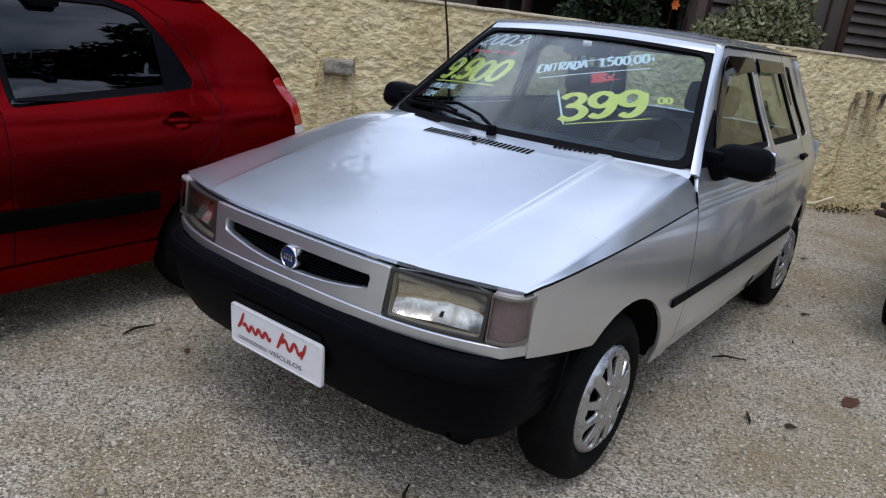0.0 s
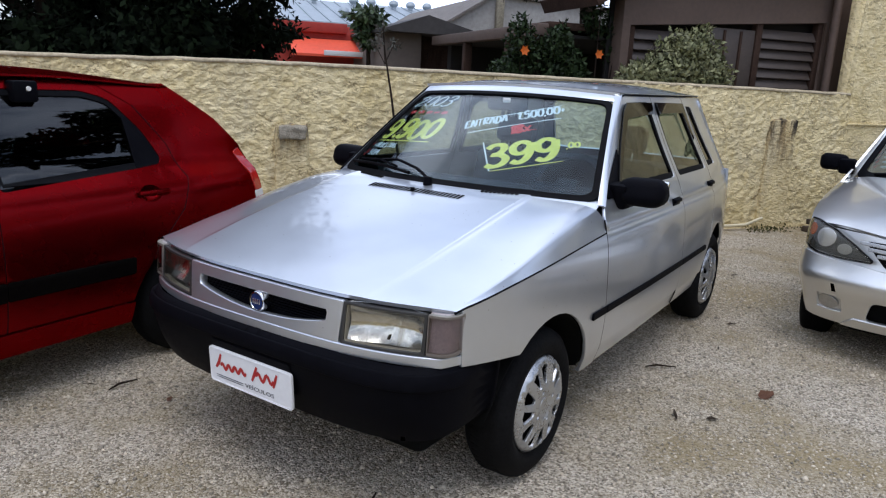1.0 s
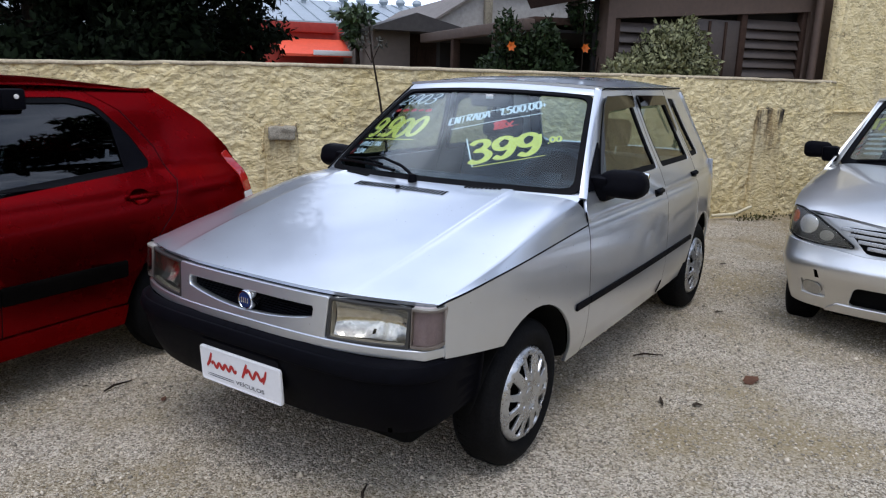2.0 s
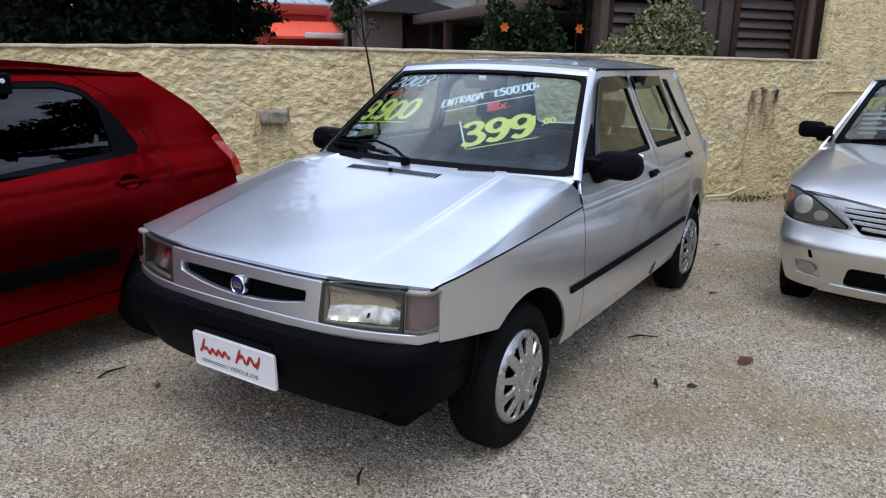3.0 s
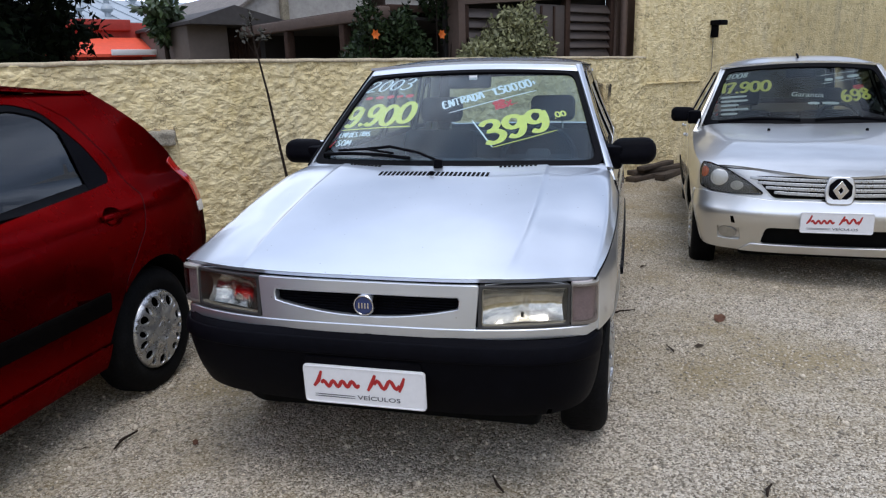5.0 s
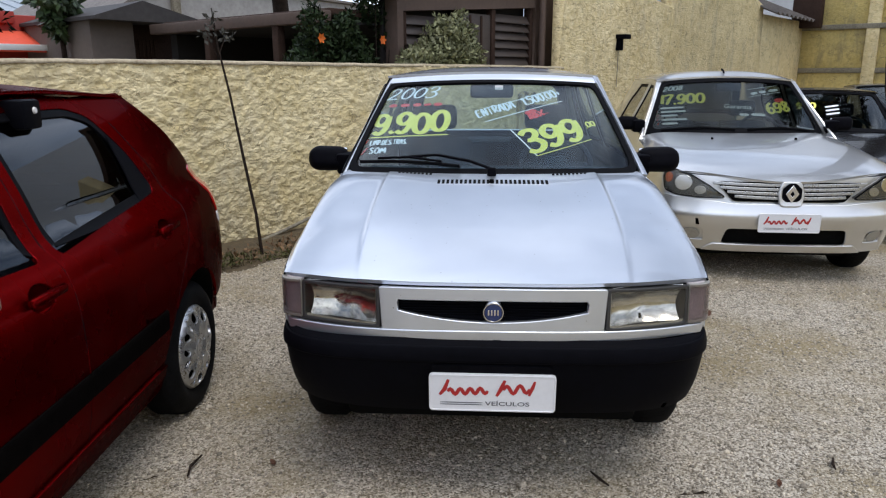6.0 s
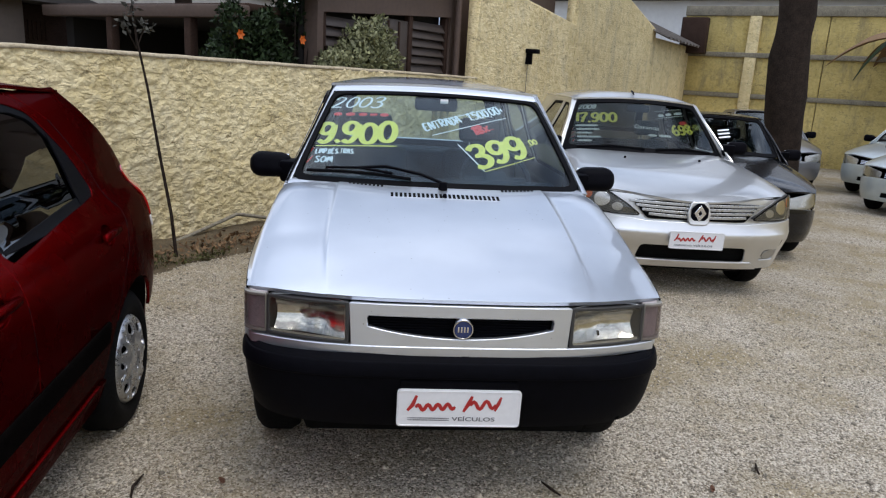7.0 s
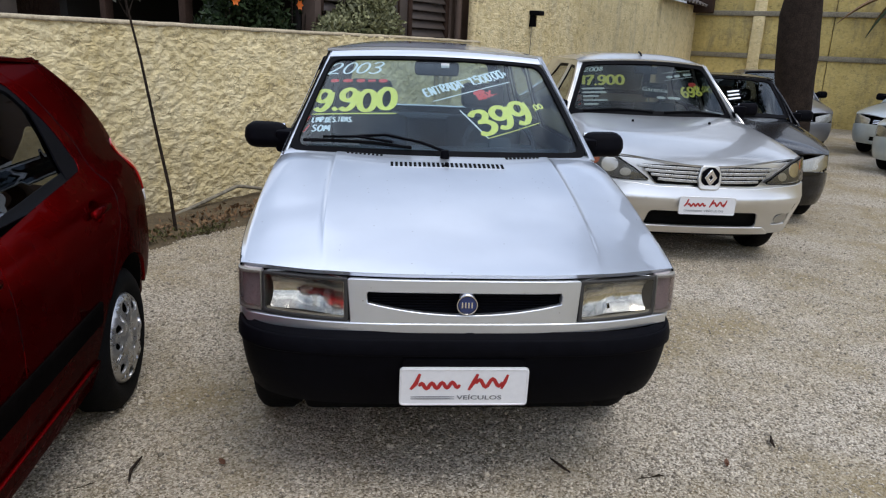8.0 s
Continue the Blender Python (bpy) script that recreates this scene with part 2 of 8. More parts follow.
def add_tube(bm, path, radius, n=8, taper=None):
    rings = []
    for i, p in enumerate(path):
        p = Vector(p)
        a = Vector(path[max(i - 1, 0)])
        b = Vector(path[min(i + 1, len(path) - 1)])
        t = (b - a).normalized()
        s = t.cross(Vector((0.13, 0.27, 0.95))).normalized()
        u = s.cross(t)
        r = taper[i] if taper else radius
        rings.append([bm.verts.new(p + (s * math.cos(2 * math.pi * k / n) + u * math.sin(2 * math.pi * k / n)) * r) for k in range(n)])
    for r0, r1 in zip(rings, rings[1:]):
        for k in range(n):
            bm.faces.new((r0[k], r0[(k + 1) % n], r1[(k + 1) % n], r1[k]))
    bm.faces.new(rings[0][::-1])
    bm.faces.new(rings[-1])


def tube_part(name, path, radius, mat, parent, n=8, taper=None, label=""):
    bm = bmesh.new()
    add_tube(bm, path, radius, n, taper)
    return part(name, bm, mat, parent, label, 60)


def curve_fn(points):
    """A smooth monotone-ish interpolation through (a, b) pairs."""
    xs = np.array([p[0] for p in points], float)
    ys = np.array([p[1] for p in points], float)
    d = np.diff(ys) / np.diff(xs)
    m = np.zeros(len(xs))
    m[0], m[-1] = d[0], d[-1]
    for i in range(1, len(xs) - 1):
        if d[i - 1] * d[i] > 0:
            w1, w2 = 2 * (xs[i + 1] - xs[i]) + (xs[i] - xs[i - 1]), (xs[i + 1] - xs[i]) + 2 * (xs[i] - xs[i - 1])
            m[i] = (w1 + w2) / (w1 / d[i - 1] + w2 / d[i])

    def f(x):
        x = min(max(x, xs[0]), xs[-1])
        i = min(max(int(np.searchsorted(xs, x)) - 1, 0), len(xs) - 2)
        h = xs[i + 1] - xs[i]
        t = (x - xs[i]) / h
        return float((1 + 2 * t) * (1 - t) ** 2 * ys[i] + t * (1 - t) ** 2 * h * m[i] + t * t * (3 - 2 * t) * ys[i + 1] + t * t * (t - 1) * h * m[i + 1])
    return f


def rounded(points, r, n=4):
    """A closed outline with filleted corners; r is one radius or one for each corner."""
    out, k = [], len(points)
    for i in range(k):
        p, a, b = Vector(points[i]), Vector(points[i - 1]), Vector(points[(i + 1) % k])
        rr = r[i] if isinstance(r, (list, tuple)) else r
        u, v = a - p, b - p
        q = min(rr, u.length * 0.45, v.length * 0.45)
        if q < 1e-4:
            out.append(tuple(p))
            continue
        s, e = p + u.normalized() * q, p + v.normalized() * q
        for j in range(n + 1):
            t = j / n
            out.append(tuple((1 - t) ** 2 * s + 2 * t * (1 - t) * p + t * t * e))
    return out


def arc(cy, cz, r, a0, a1, n=14):
    return [(cy + r * math.cos(radians(a0 + (a1 - a0) * i / n)), cz + r * math.sin(radians(a0 + (a1 - a0) * i / n))) for i in range(n + 1)]


def skin(name, outline, fn, out, mat, parent, holes=(), step=(0.1, 0.1), thick=0.012, label="", dens=0.06, rim=0.002):
    """A panel with thickness and rounded edges: an outline in two coordinates, laid on the surface fn(u, v)."""
    bm = bmesh.new()
    edges = []
    for loop in (outline, *holes):
        pts = []
        for i, p in enumerate(loop):
            q = loop[(i + 1) % len(loop)]
            d = math.hypot((q[0] - p[0]) / step[0] , (q[1] - p[1]) / step[1]) * 0.1
            if math.hypot(q[0] - p[0], q[1] - p[1]) < 1e-6:
                continue
            for j in range(max(1, math.ceil(d / dens))):
                t = j / max(1, math.ceil(d / dens))
                pts.append((p[0] + (q[0] - p[0]) * t, p[1] + (q[1] - p[1]) * t))
        vs = [bm.verts.new((p[0], p[1], 0)) for p in pts]
        edges += [bm.edges.new((vs[i], vs[(i + 1) % len(vs)])) for i in range(len(vs))]
    bmesh.ops.triangle_fill(bm, use_beauty=True, use_dissolve=False, edges=edges, normal=(0, 0, 1))
    for ax in (0, 1):
        vals = [v.co[ax] for v in bm.verts]
        lo, hi = min(vals), max(vals)
        k = int((hi - lo) / step[ax])
        for i in range(1, k + 1):
            co, no = Vector((0, 0, 0)), Vector((0, 0, 0))
            co[ax], no[ax] = lo + (hi - lo) * i / (k + 1), 1
            bmesh.ops.bisect_plane(bm, geom=list(bm.verts) + list(bm.edges) + list(bm.faces), dist=1e-5, plane_co=co, plane_no=no)
    bm.verts.index_update()
    out = Vector(out)
    front, norm = [], []
    for v in bm.verts:
        u, w = v.co.x, v.co.y
        p = Vector(fn(u, w))
        e = 0.01 * step[0], 0.01 * step[1]
        n = (Vector(fn(u + e[0], w)) - Vector(fn(u - e[0], w))).cross(Vector(fn(u, w + e[1])) - Vector(fn(u, w - e[1])))
        n = n.normalized() if n.length > 1e-12 else out.copy()
        if n.dot(out) < 0:
            n.negate()
        front.append(p)
        norm.append(n)
    faces = []
    for f in bm.faces:
        ids = [v.index for v in f.verts]
        a, b, c = front[ids[0]], front[ids[1]], front[ids[2]]
        if (b - a).cross(c - a).dot(norm[ids[0]]) < 0:
            ids.reverse()
        faces.append(ids)
    border = {}
    rims = []
    for ids in faces:
        for i in range(len(ids)):
            rims.append((ids[i], ids[(i + 1) % len(ids)]))
    have = set(rims)
    rims = [r for r in rims if (r[1], r[0]) not in have]
    for a, b in rims:
        t = front[b] - front[a]
        o = t.cross(norm[a])
        if o.length > 1e-9:
            o.normalize()
            for k in (a, b):
                border.setdefault(k, Vector((0, 0, 0)))
                border[k] += o
    bm.free()
    verts, normals = list(front), list(norm)
    back0 = len(verts)
    verts += [p - n * thick for p, n in zip(front, norm)]
    normals += [-n for n in norm]
    faces2 = faces + [[i + back0 for i in reversed(ids)] for ids in faces]
    r1, r2 = {}, {}
    for k, o in border.items():
        o = o.normalized() if o.length > 1e-6 else Vector((0, 0, 0))
        r1[k] = len(verts)
        verts.append(front[k] - norm[k] * rim + o * rim)
        normals.append((norm[k] * 0.25 + o).normalized())
        r2[k] = len(verts)
        verts.append(front[k] - norm[k] * thick + o * rim * 0.5)
        normals.append(o)
    for a, b in rims:
        faces2.append((b, a, r1[a], r1[b]))
        faces2.append((r1[b], r1[a], r2[a], r2[b]))
        faces2.append((r2[b], r2[a], a + back0, b + back0))
    return mesh_object(name, verts, faces2, mat, parent, normals, label=label)


def grid_part(name, fn, us, vs, mat, parent, label="", closed_u=False, thick=0.0):
    """A quad surface fn(u, v) over two lists of values; thick gives it a back."""
    verts = [Vector(fn(u, v)) for u in us for v in vs]
    nu, nv = len(us), len(vs)
    faces = []
    for i in range(nu if closed_u else nu - 1):
        j = (i + 1) % nu
        for k in range(nv - 1):
            faces.append((i * nv + k, j * nv + k, j * nv + k + 1, i * nv + k + 1))
    bm = bmesh.new()
    bv = [bm.verts.new(v) for v in verts]
    for f in faces:
        try:
            bm.faces.new([bv[i] for i in f])
        except ValueError:
            pass
    bmesh.ops.remove_doubles(bm, verts=bm.verts, dist=1e-5)
    if thick:
        bmesh.ops.solidify(bm, geom=list(bm.faces), thickness=thick)
    return part(name, bm, mat, parent, label, 40)


def lin(a, b, n):
    return [a + (b - a) * i / (n - 1) for i in range(n)]


def text_mesh(body, size, bold=0.0, shear=0.0, space=1.0):
    """Vertices and faces of a line of writing, its foot at the origin."""
    cu = bpy.data.curves.new("lettering", "FONT")
    cu.body, cu.size, cu.offset, cu.shear, cu.space_character = body, size, bold * size, shear, space
    cu.resolution_u = 3
    ob = bpy.data.objects.new("lettering", cu)
    scene.collection.objects.link(ob)
    bpy.context.view_layer.update()
    me = bpy.data.meshes.new_from_object(ob.evaluated_get(bpy.context.evaluated_depsgraph_get()))
    verts = [tuple(v.co) for v in me.vertices]
    faces = [tuple(p.vertices) for p in me.polygons]
    bpy.data.objects.remove(ob)
    bpy.data.meshes.remove(me)
    bpy.data.curves.remove(cu)
    return verts, faces


def write_on(name, body, size, at, angle, put, mat, parent, bold=0.0, shear=0.0, space=1.0, sx=1.0, label=""):
    """Writing laid on a surface: put(a, b) gives the place for metres across and up."""
    verts, faces = text_mesh(body, size, bold, shear, space)
    ca, sa = math.cos(radians(angle)), math.sin(radians(angle))
    laid = [put(at[0] + (x * sx * ca - y * sa), at[1] + (x * sx * sa + y * ca)) for x, y, z in verts]
    return mesh_object(name, laid, faces, mat, parent, smooth=False, label=label)


def stroke_on(name, points, width, put, mat, parent, label=""):
    """A brush stroke along points (metres across and up), laid on a surface."""
    dense = []
    for a, b in zip(points, points[1:]):
        k = max(1, int(math.hypot(b[0] - a[0], b[1] - a[1]) / 0.02))
        dense += [(a[0] + (b[0] - a[0]) * i / k, a[1] + (b[1] - a[1]) * i / k) for i in range(k)]
    dense.append(points[-1])
    verts, faces = [], []
    for i, p in enumerate(dense):
        a, b = dense[max(i - 1, 0)], dense[min(i + 1, len(dense) - 1)]
        t = Vector((b[0] - a[0], b[1] - a[1])).normalized()
        w = width * (0.5 if 0 < i < len(dense) - 1 else 0.3)
        verts += [put(p[0] - t.y * w, p[1] + t.x * w), put(p[0] + t.y * w, p[1] - t.x * w)]
        if i:
            faces.append((2 * i - 2, 2 * i - 1, 2 * i + 1, 2 * i))
    return mesh_object(name, verts, faces, mat, parent, smooth=False, label=label)


# brush letters: each one a few strokes in a box one unit high
GLYPHS = {
    "0": [[(.30, .98), (.10, .82), (.03, .48), (.10, .14), (.28, .02), (.46, .14), (.54, .50), (.47, .84), (.30, .98), (.16, .92)]],
    "1": [[(.08, .74), (.28, .98), (.27, .50), (.26, .02)]],
    "2": [[(.03, .76), (.12, .95), (.34, .97), (.46, .78), (.32, .45), (.05, .05), (.28, .07), (.56, .04)]],
    "3": [[(.04, .84), (.20, .98), (.42, .94), (.48, .76), (.36, .58), (.20, .53), (.40, .48), (.53, .28), (.42, .07), (.20, .01), (.02, .13)]],
    "5": [[(.50, .97), (.14, .95), (.10, .56), (.36, .60), (.52, .36), (.40, .07), (.18, .01), (.02, .10)]],
    "6": [[(.46, .96), (.18, .76), (.04, .36), (.18, .04), (.40, .04), (.52, .26), (.40, .48), (.18, .44), (.06, .26)]],
    "7": [[(.02, .88), (.20, .96), (.52, .95), (.34, .50), (.18, .02)], [(.12, .48), (.44, .52)]],
    "8": [[(.46, .84), (.26, .98), (.08, .80), (.26, .54), (.48, .26), (.28, .02), (.06, .22), (.26, .50), (.46, .76), (.46, .86)]],
    "9": [[(.48, .86), (.26, .98), (.06, .80), (.08, .52), (.26, .42), (.46, .60), (.50, .88), (.48, .44), (.36, .12), (.18, .00), (.02, .12)]],
    ".": [[(.0, .02), (.07, .05), (.14, .10)]], ",": [[(.08, .08), (.0, -.12)]], "+": [[(.0, .45), (.40, .47)], [(.20, .70), (.20, .22)]],
    "x": [[(.02, .66), (.42, .02)], [(.44, .70), (.02, .0)]], "A": [[(.0, .0), (.26, .97), (.52, .0)], [(.10, .34), (.44, .36)]],
    "D": [[(.06, .96), (.06, .02), (.34, .08), (.50, .44), (.38, .84), (.0, .96)]], "E": [[(.48, .94), (.06, .92), (.04, .04), (.50, .06)], [(.04, .50), (.38, .52)]],
    "N": [[(.04, .0), (.06, .96), (.46, .04), (.50, .98)]], "T": [[(.0, .94), (.54, .97)], [(.28, .94), (.26, .0)]],
    "R": [[(.06, .0), (.06, .94), (.36, .96), (.46, .72), (.30, .50), (.10, .48), (.50, .0)]], "I": [[(.06, .0), (.08, .98)]], "L": [[(.06, .98), (.04, .04), (.44, .05)]],
    "M": [[(.0, .0), (.10, .96), (.30, .34), (.50, .98), (.60, .0)]], "P": [[(.06, .0), (.06, .94), (.36, .96), (.46, .70), (.30, .46), (.08, .46)]],
    "S": [[(.46, .88), (.24, .98), (.06, .78), (.26, .54), (.46, .26), (.26, .01), (.02, .12)]], "O": [[(.28, .97), (.06, .74), (.06, .24), (.28, .02), (.50, .26), (.50, .74), (.28, .97), (.18, .92)]],
}


def flowing(points, n=6):
    """A smooth line through the points of a stroke."""
    if len(points) < 3:
        return points
    p = [points[0]] + list(points) + [points[-1]]
    out = []
    for i in range(1, len(p) - 2):
        for j in range(n):
            t = j / n
            out.append(tuple(0.5 * (2 * p[i][k] + (p[i + 1][k] - p[i - 1][k]) * t + (2 * p[i - 1][k] - 5 * p[i][k] + 4 * p[i + 1][k] - p[i + 2][k]) * t * t
                                    + (3 * p[i][k] - p[i - 1][k] - 3 * p[i + 1][k] + p[i + 2][k]) * t ** 3) for k in (0, 1)))
    return out + [tuple(points[-1])]


def brushed(name, body, height, at, angle, put, mat, parent, width, sx=1.0, slant=0.12, space=0.16, seed=1):
    """Hand-painted writing: strokes of uneven weight laid on a surface."""
    g = random.Random(seed)
    ca, sa = math.cos(radians(angle)), math.sin(radians(angle))
    verts, faces, pen, layer = [], [], 0.0, 0
    for ch in body:
        if ch == " ":
            pen += 0.45
            continue
        strokes = GLYPHS[ch]
        wide = max(p[0] for st in strokes for p in st)
        dy, k = g.uniform(-0.04, 0.04), g.uniform(0.94, 1.05)
        for st in strokes:
            line = flowing([(x, y * k + dy) for x, y in st])
            line = [((pen + x + slant * y) * height * sx, y * height) for x, y in line]
            for i, p in enumerate(line):
                a, b = line[max(i - 1, 0)], line[min(i + 1, len(line) - 1)]
                t = Vector((b[0] - a[0], b[1] - a[1]))
                t = t.normalized() if t.length > 1e-9 else Vector((1, 0))
                w = width * 0.5 * (0.82 + 0.30 * abs(t.y)) * (0.62 if i in (0, len(line) - 1) else 1.0)
                for q in ((p[0] - t.y * w, p[1] + t.x * w), (p[0] + t.y * w, p[1] - t.x * w)):
                    verts.append(put(at[0] + q[0] * ca - q[1] * sa, at[1] + q[0] * sa + q[1] * ca, layer * 0.0002 + i * 0.00001))
                if i:
                    n = len(verts)
                    faces.append((n - 4, n - 3, n - 1, n - 2))
            layer = (layer + 1) % 6
        pen += wide + space
    return mesh_object(name, verts, faces, mat, parent, smooth=False)


# ---------------------------------------------------------------- the yard
def smooth_step(x):
    x = min(max(x, 0.0), 1.0)
    return x * x * (3 - 2 * x)


def ground_z(x, y):
    """The yard falls away a little towards the far cars."""
    z = -0.20 * smooth_step((x - 2.9) / 4.6) * smooth_step((5.5 - y) / 2.6)
    return z + 0.008 * (noise.noise((x * 0.9, y * 0.9, 3.1)) + 0.5 * noise.noise((x * 2.3, y * 2.3, 7.7)))


def ground_material():
    m = material("crushed_gravel", (0.20, 0.185, 0.155), 0.95, vary=0.1)
    nt = m.node_tree
    p = nt.nodes["Principled BSDF"]
    co = nt.nodes.new("ShaderNodeTexCoord")
    vor = nt.nodes.new("ShaderNodeTexVoronoi")
    vor.inputs["Scale"].default_value = 135
    vor2 = nt.nodes.new("ShaderNodeTexVoronoi")
    vor2.inputs["Scale"].default_value = 41
    big = nt.nodes.new("ShaderNodeTexNoise")
    big.inputs["Scale"].default_value = 0.9
    big.inputs["Detail"].default_value = 8
    big.inputs["Roughness"].default_value = 0.68
    for n in (vor, vor2, big):
        nt.links.new(co.outputs["Object"], n.inputs["Vector"])
    ramp = nt.nodes.new("ShaderNodeValToRGB")
    e = ramp.color_ramp.elements
    e[0].position, e[0].color = 0.0, (0.125, 0.10, 0.068, 1)
    e[1].position, e[1].color = 1.0, (0.74, 0.655, 0.53, 1)
    mid = e.new(0.45)
    mid.color = (0.42, 0.36, 0.275, 1)
    sep = nt.nodes.new("ShaderNodeSeparateColor")
    nt.links.new(vor.outputs["Color"], sep.inputs["Color"])
    nt.links.new(sep.outputs["Red"], ramp.inputs["Fac"])
    soil = nt.nodes.new("ShaderNodeMix")
    soil.data_type = "RGBA"
    soil.inputs["B"].default_value = (0.285, 0.215, 0.10, 1)
    r2 = nt.nodes.new("ShaderNodeValToRGB")
    r2.color_ramp.elements[0].position, r2.color_ramp.elements[1].position = 0.43, 0.62
    r2.color_ramp.elements[1].color = (0.75, 0.75, 0.75, 1)
    nt.links.new(big.outputs["Fac"], r2.inputs["Fac"])
    nt.links.new(r2.outputs["Color"], soil.inputs["Factor"])
    nt.links.new(ramp.outputs["Color"], soil.inputs["A"])
    nt.links.new(soil.outputs["Result"], p.inputs["Base Color"])
    b = nt.nodes.new("ShaderNodeBump")
    b.inputs["Strength"].default_value = 1.0
    b.inputs["Distance"].default_value = 0.008
    add = nt.nodes.new("ShaderNodeMath")
    add.operation = "ADD"
    nt.links.new(vor.outputs["Distance"], add.inputs[0])
    nt.links.new(vor2.outputs["Distance"], add.inputs[1])
    b.invert = True
    nt.links.new(add.outputs[0], b.inputs["Height"])
    nt.links.new(b.outputs["Normal"], p.inputs["Normal"])
    return m


GRAVEL = ground_material()
xs = [-400, -120, -40, -20] + lin(-12, 20, 129) + [28, 50, 140, 400]
ys = [-400, -120, -40, -16] + lin(-8, 8, 65) + [14, 30, 60, 140, 400]
gv = [(x, y, ground_z(x, y) if -30 < x < 30 and -30 < y < 30 else -0.2) for x in xs for y in ys]
gf = [(i * len(ys) + k, (i + 1) * len(ys) + k, (i + 1) * len(ys) + k + 1, i * len(ys) + k + 1) for i in range(len(xs) - 1) for k in range(len(ys) - 1)]
tagged(mesh_object("ground", gv, gf, GRAVEL), "pale crushed gravel with brown earthy patches", "ground", kind="structure")

# loose stones, thinning out with distance
STONE = material("gravel_stone", (0.31, 0.26, 0.195), 0.9, tint=(0.56, 0.49, 0.385), scale=30, island=0.6)
rng = np.random.default_rng(5)


def scatter_stones(n, x0, x1, y0, y1, r0, r1, name, label):
    base = np.array([(1, 0, 0), (0, 1, 0), (-1, 0, 0), (0, -1, 0), (0.1, 0.1, 0.75), (0, 0, -0.4)])
    tri = np.array([(0, 1, 4), (1, 2, 4), (2, 3, 4), (3, 0, 4), (1, 0, 5), (2, 1, 5), (3, 2, 5), (0, 3, 5)])
    px, py = rng.uniform(x0, x1, n), rng.uniform(y0, y1, n)
    pz = np.array([ground_z(a, b) for a, b in zip(px, py)])
    size = r0 + (r1 - r0) * rng.random(n) ** 2.2
    ang = rng.uniform(0, 6.28, n)
    sc = rng.uniform(0.6, 1.25, (n, 6, 3)) * base * size[:, None, None]
    c, s = np.cos(ang)[:, None], np.sin(ang)[:, None]
    X = sc[..., 0] * c - sc[..., 1] * s + px[:, None]
    Y = sc[..., 0] * s + sc[..., 1] * c + py[:, None]
    Z = sc[..., 2] + pz[:, None] + size[:, None] * 0.1
    V = np.stack([X, Y, Z], -1).reshape(-1, 3)
    T = (tri[None] + 6 * np.arange(n)[:, None, None]).reshape(-1, 3)
    me = bpy.data.meshes.new(name)
    me.vertices.add(len(V))
    me.vertices.foreach_set("co", V.ravel())
    me.loops.add(T.size)
    me.loops.foreach_set("vertex_index", T.ravel())
    me.polygons.add(len(T))
    me.polygons.foreach_set("loop_start", np.arange(len(T)) * 3)
    me.update(calc_edges=True)
    me.validate()
    me.materials.append(STONE)
    return tagged(new(name, me), label, "gravel", kind="stuff")


scatter_stones(80000, -1.8, 4.6, 0.4, 5.4, 0.0040, 0.0105, "gravel_stones", "loose pale crushed stone chips over the yard")
scatter_stones(1100, -1.8, 4.6, 0.4, 5.4, 0.010, 0.020, "gravel_stones", "larger loose stones among the gravel")
scatter_stones(22000, 4.6, 12.0, -1.5, 5.4, 0.006, 0.013, "gravel_stones", "loose pale stone chips farther across the yard")

# ---------------------------------------------------------------- walls


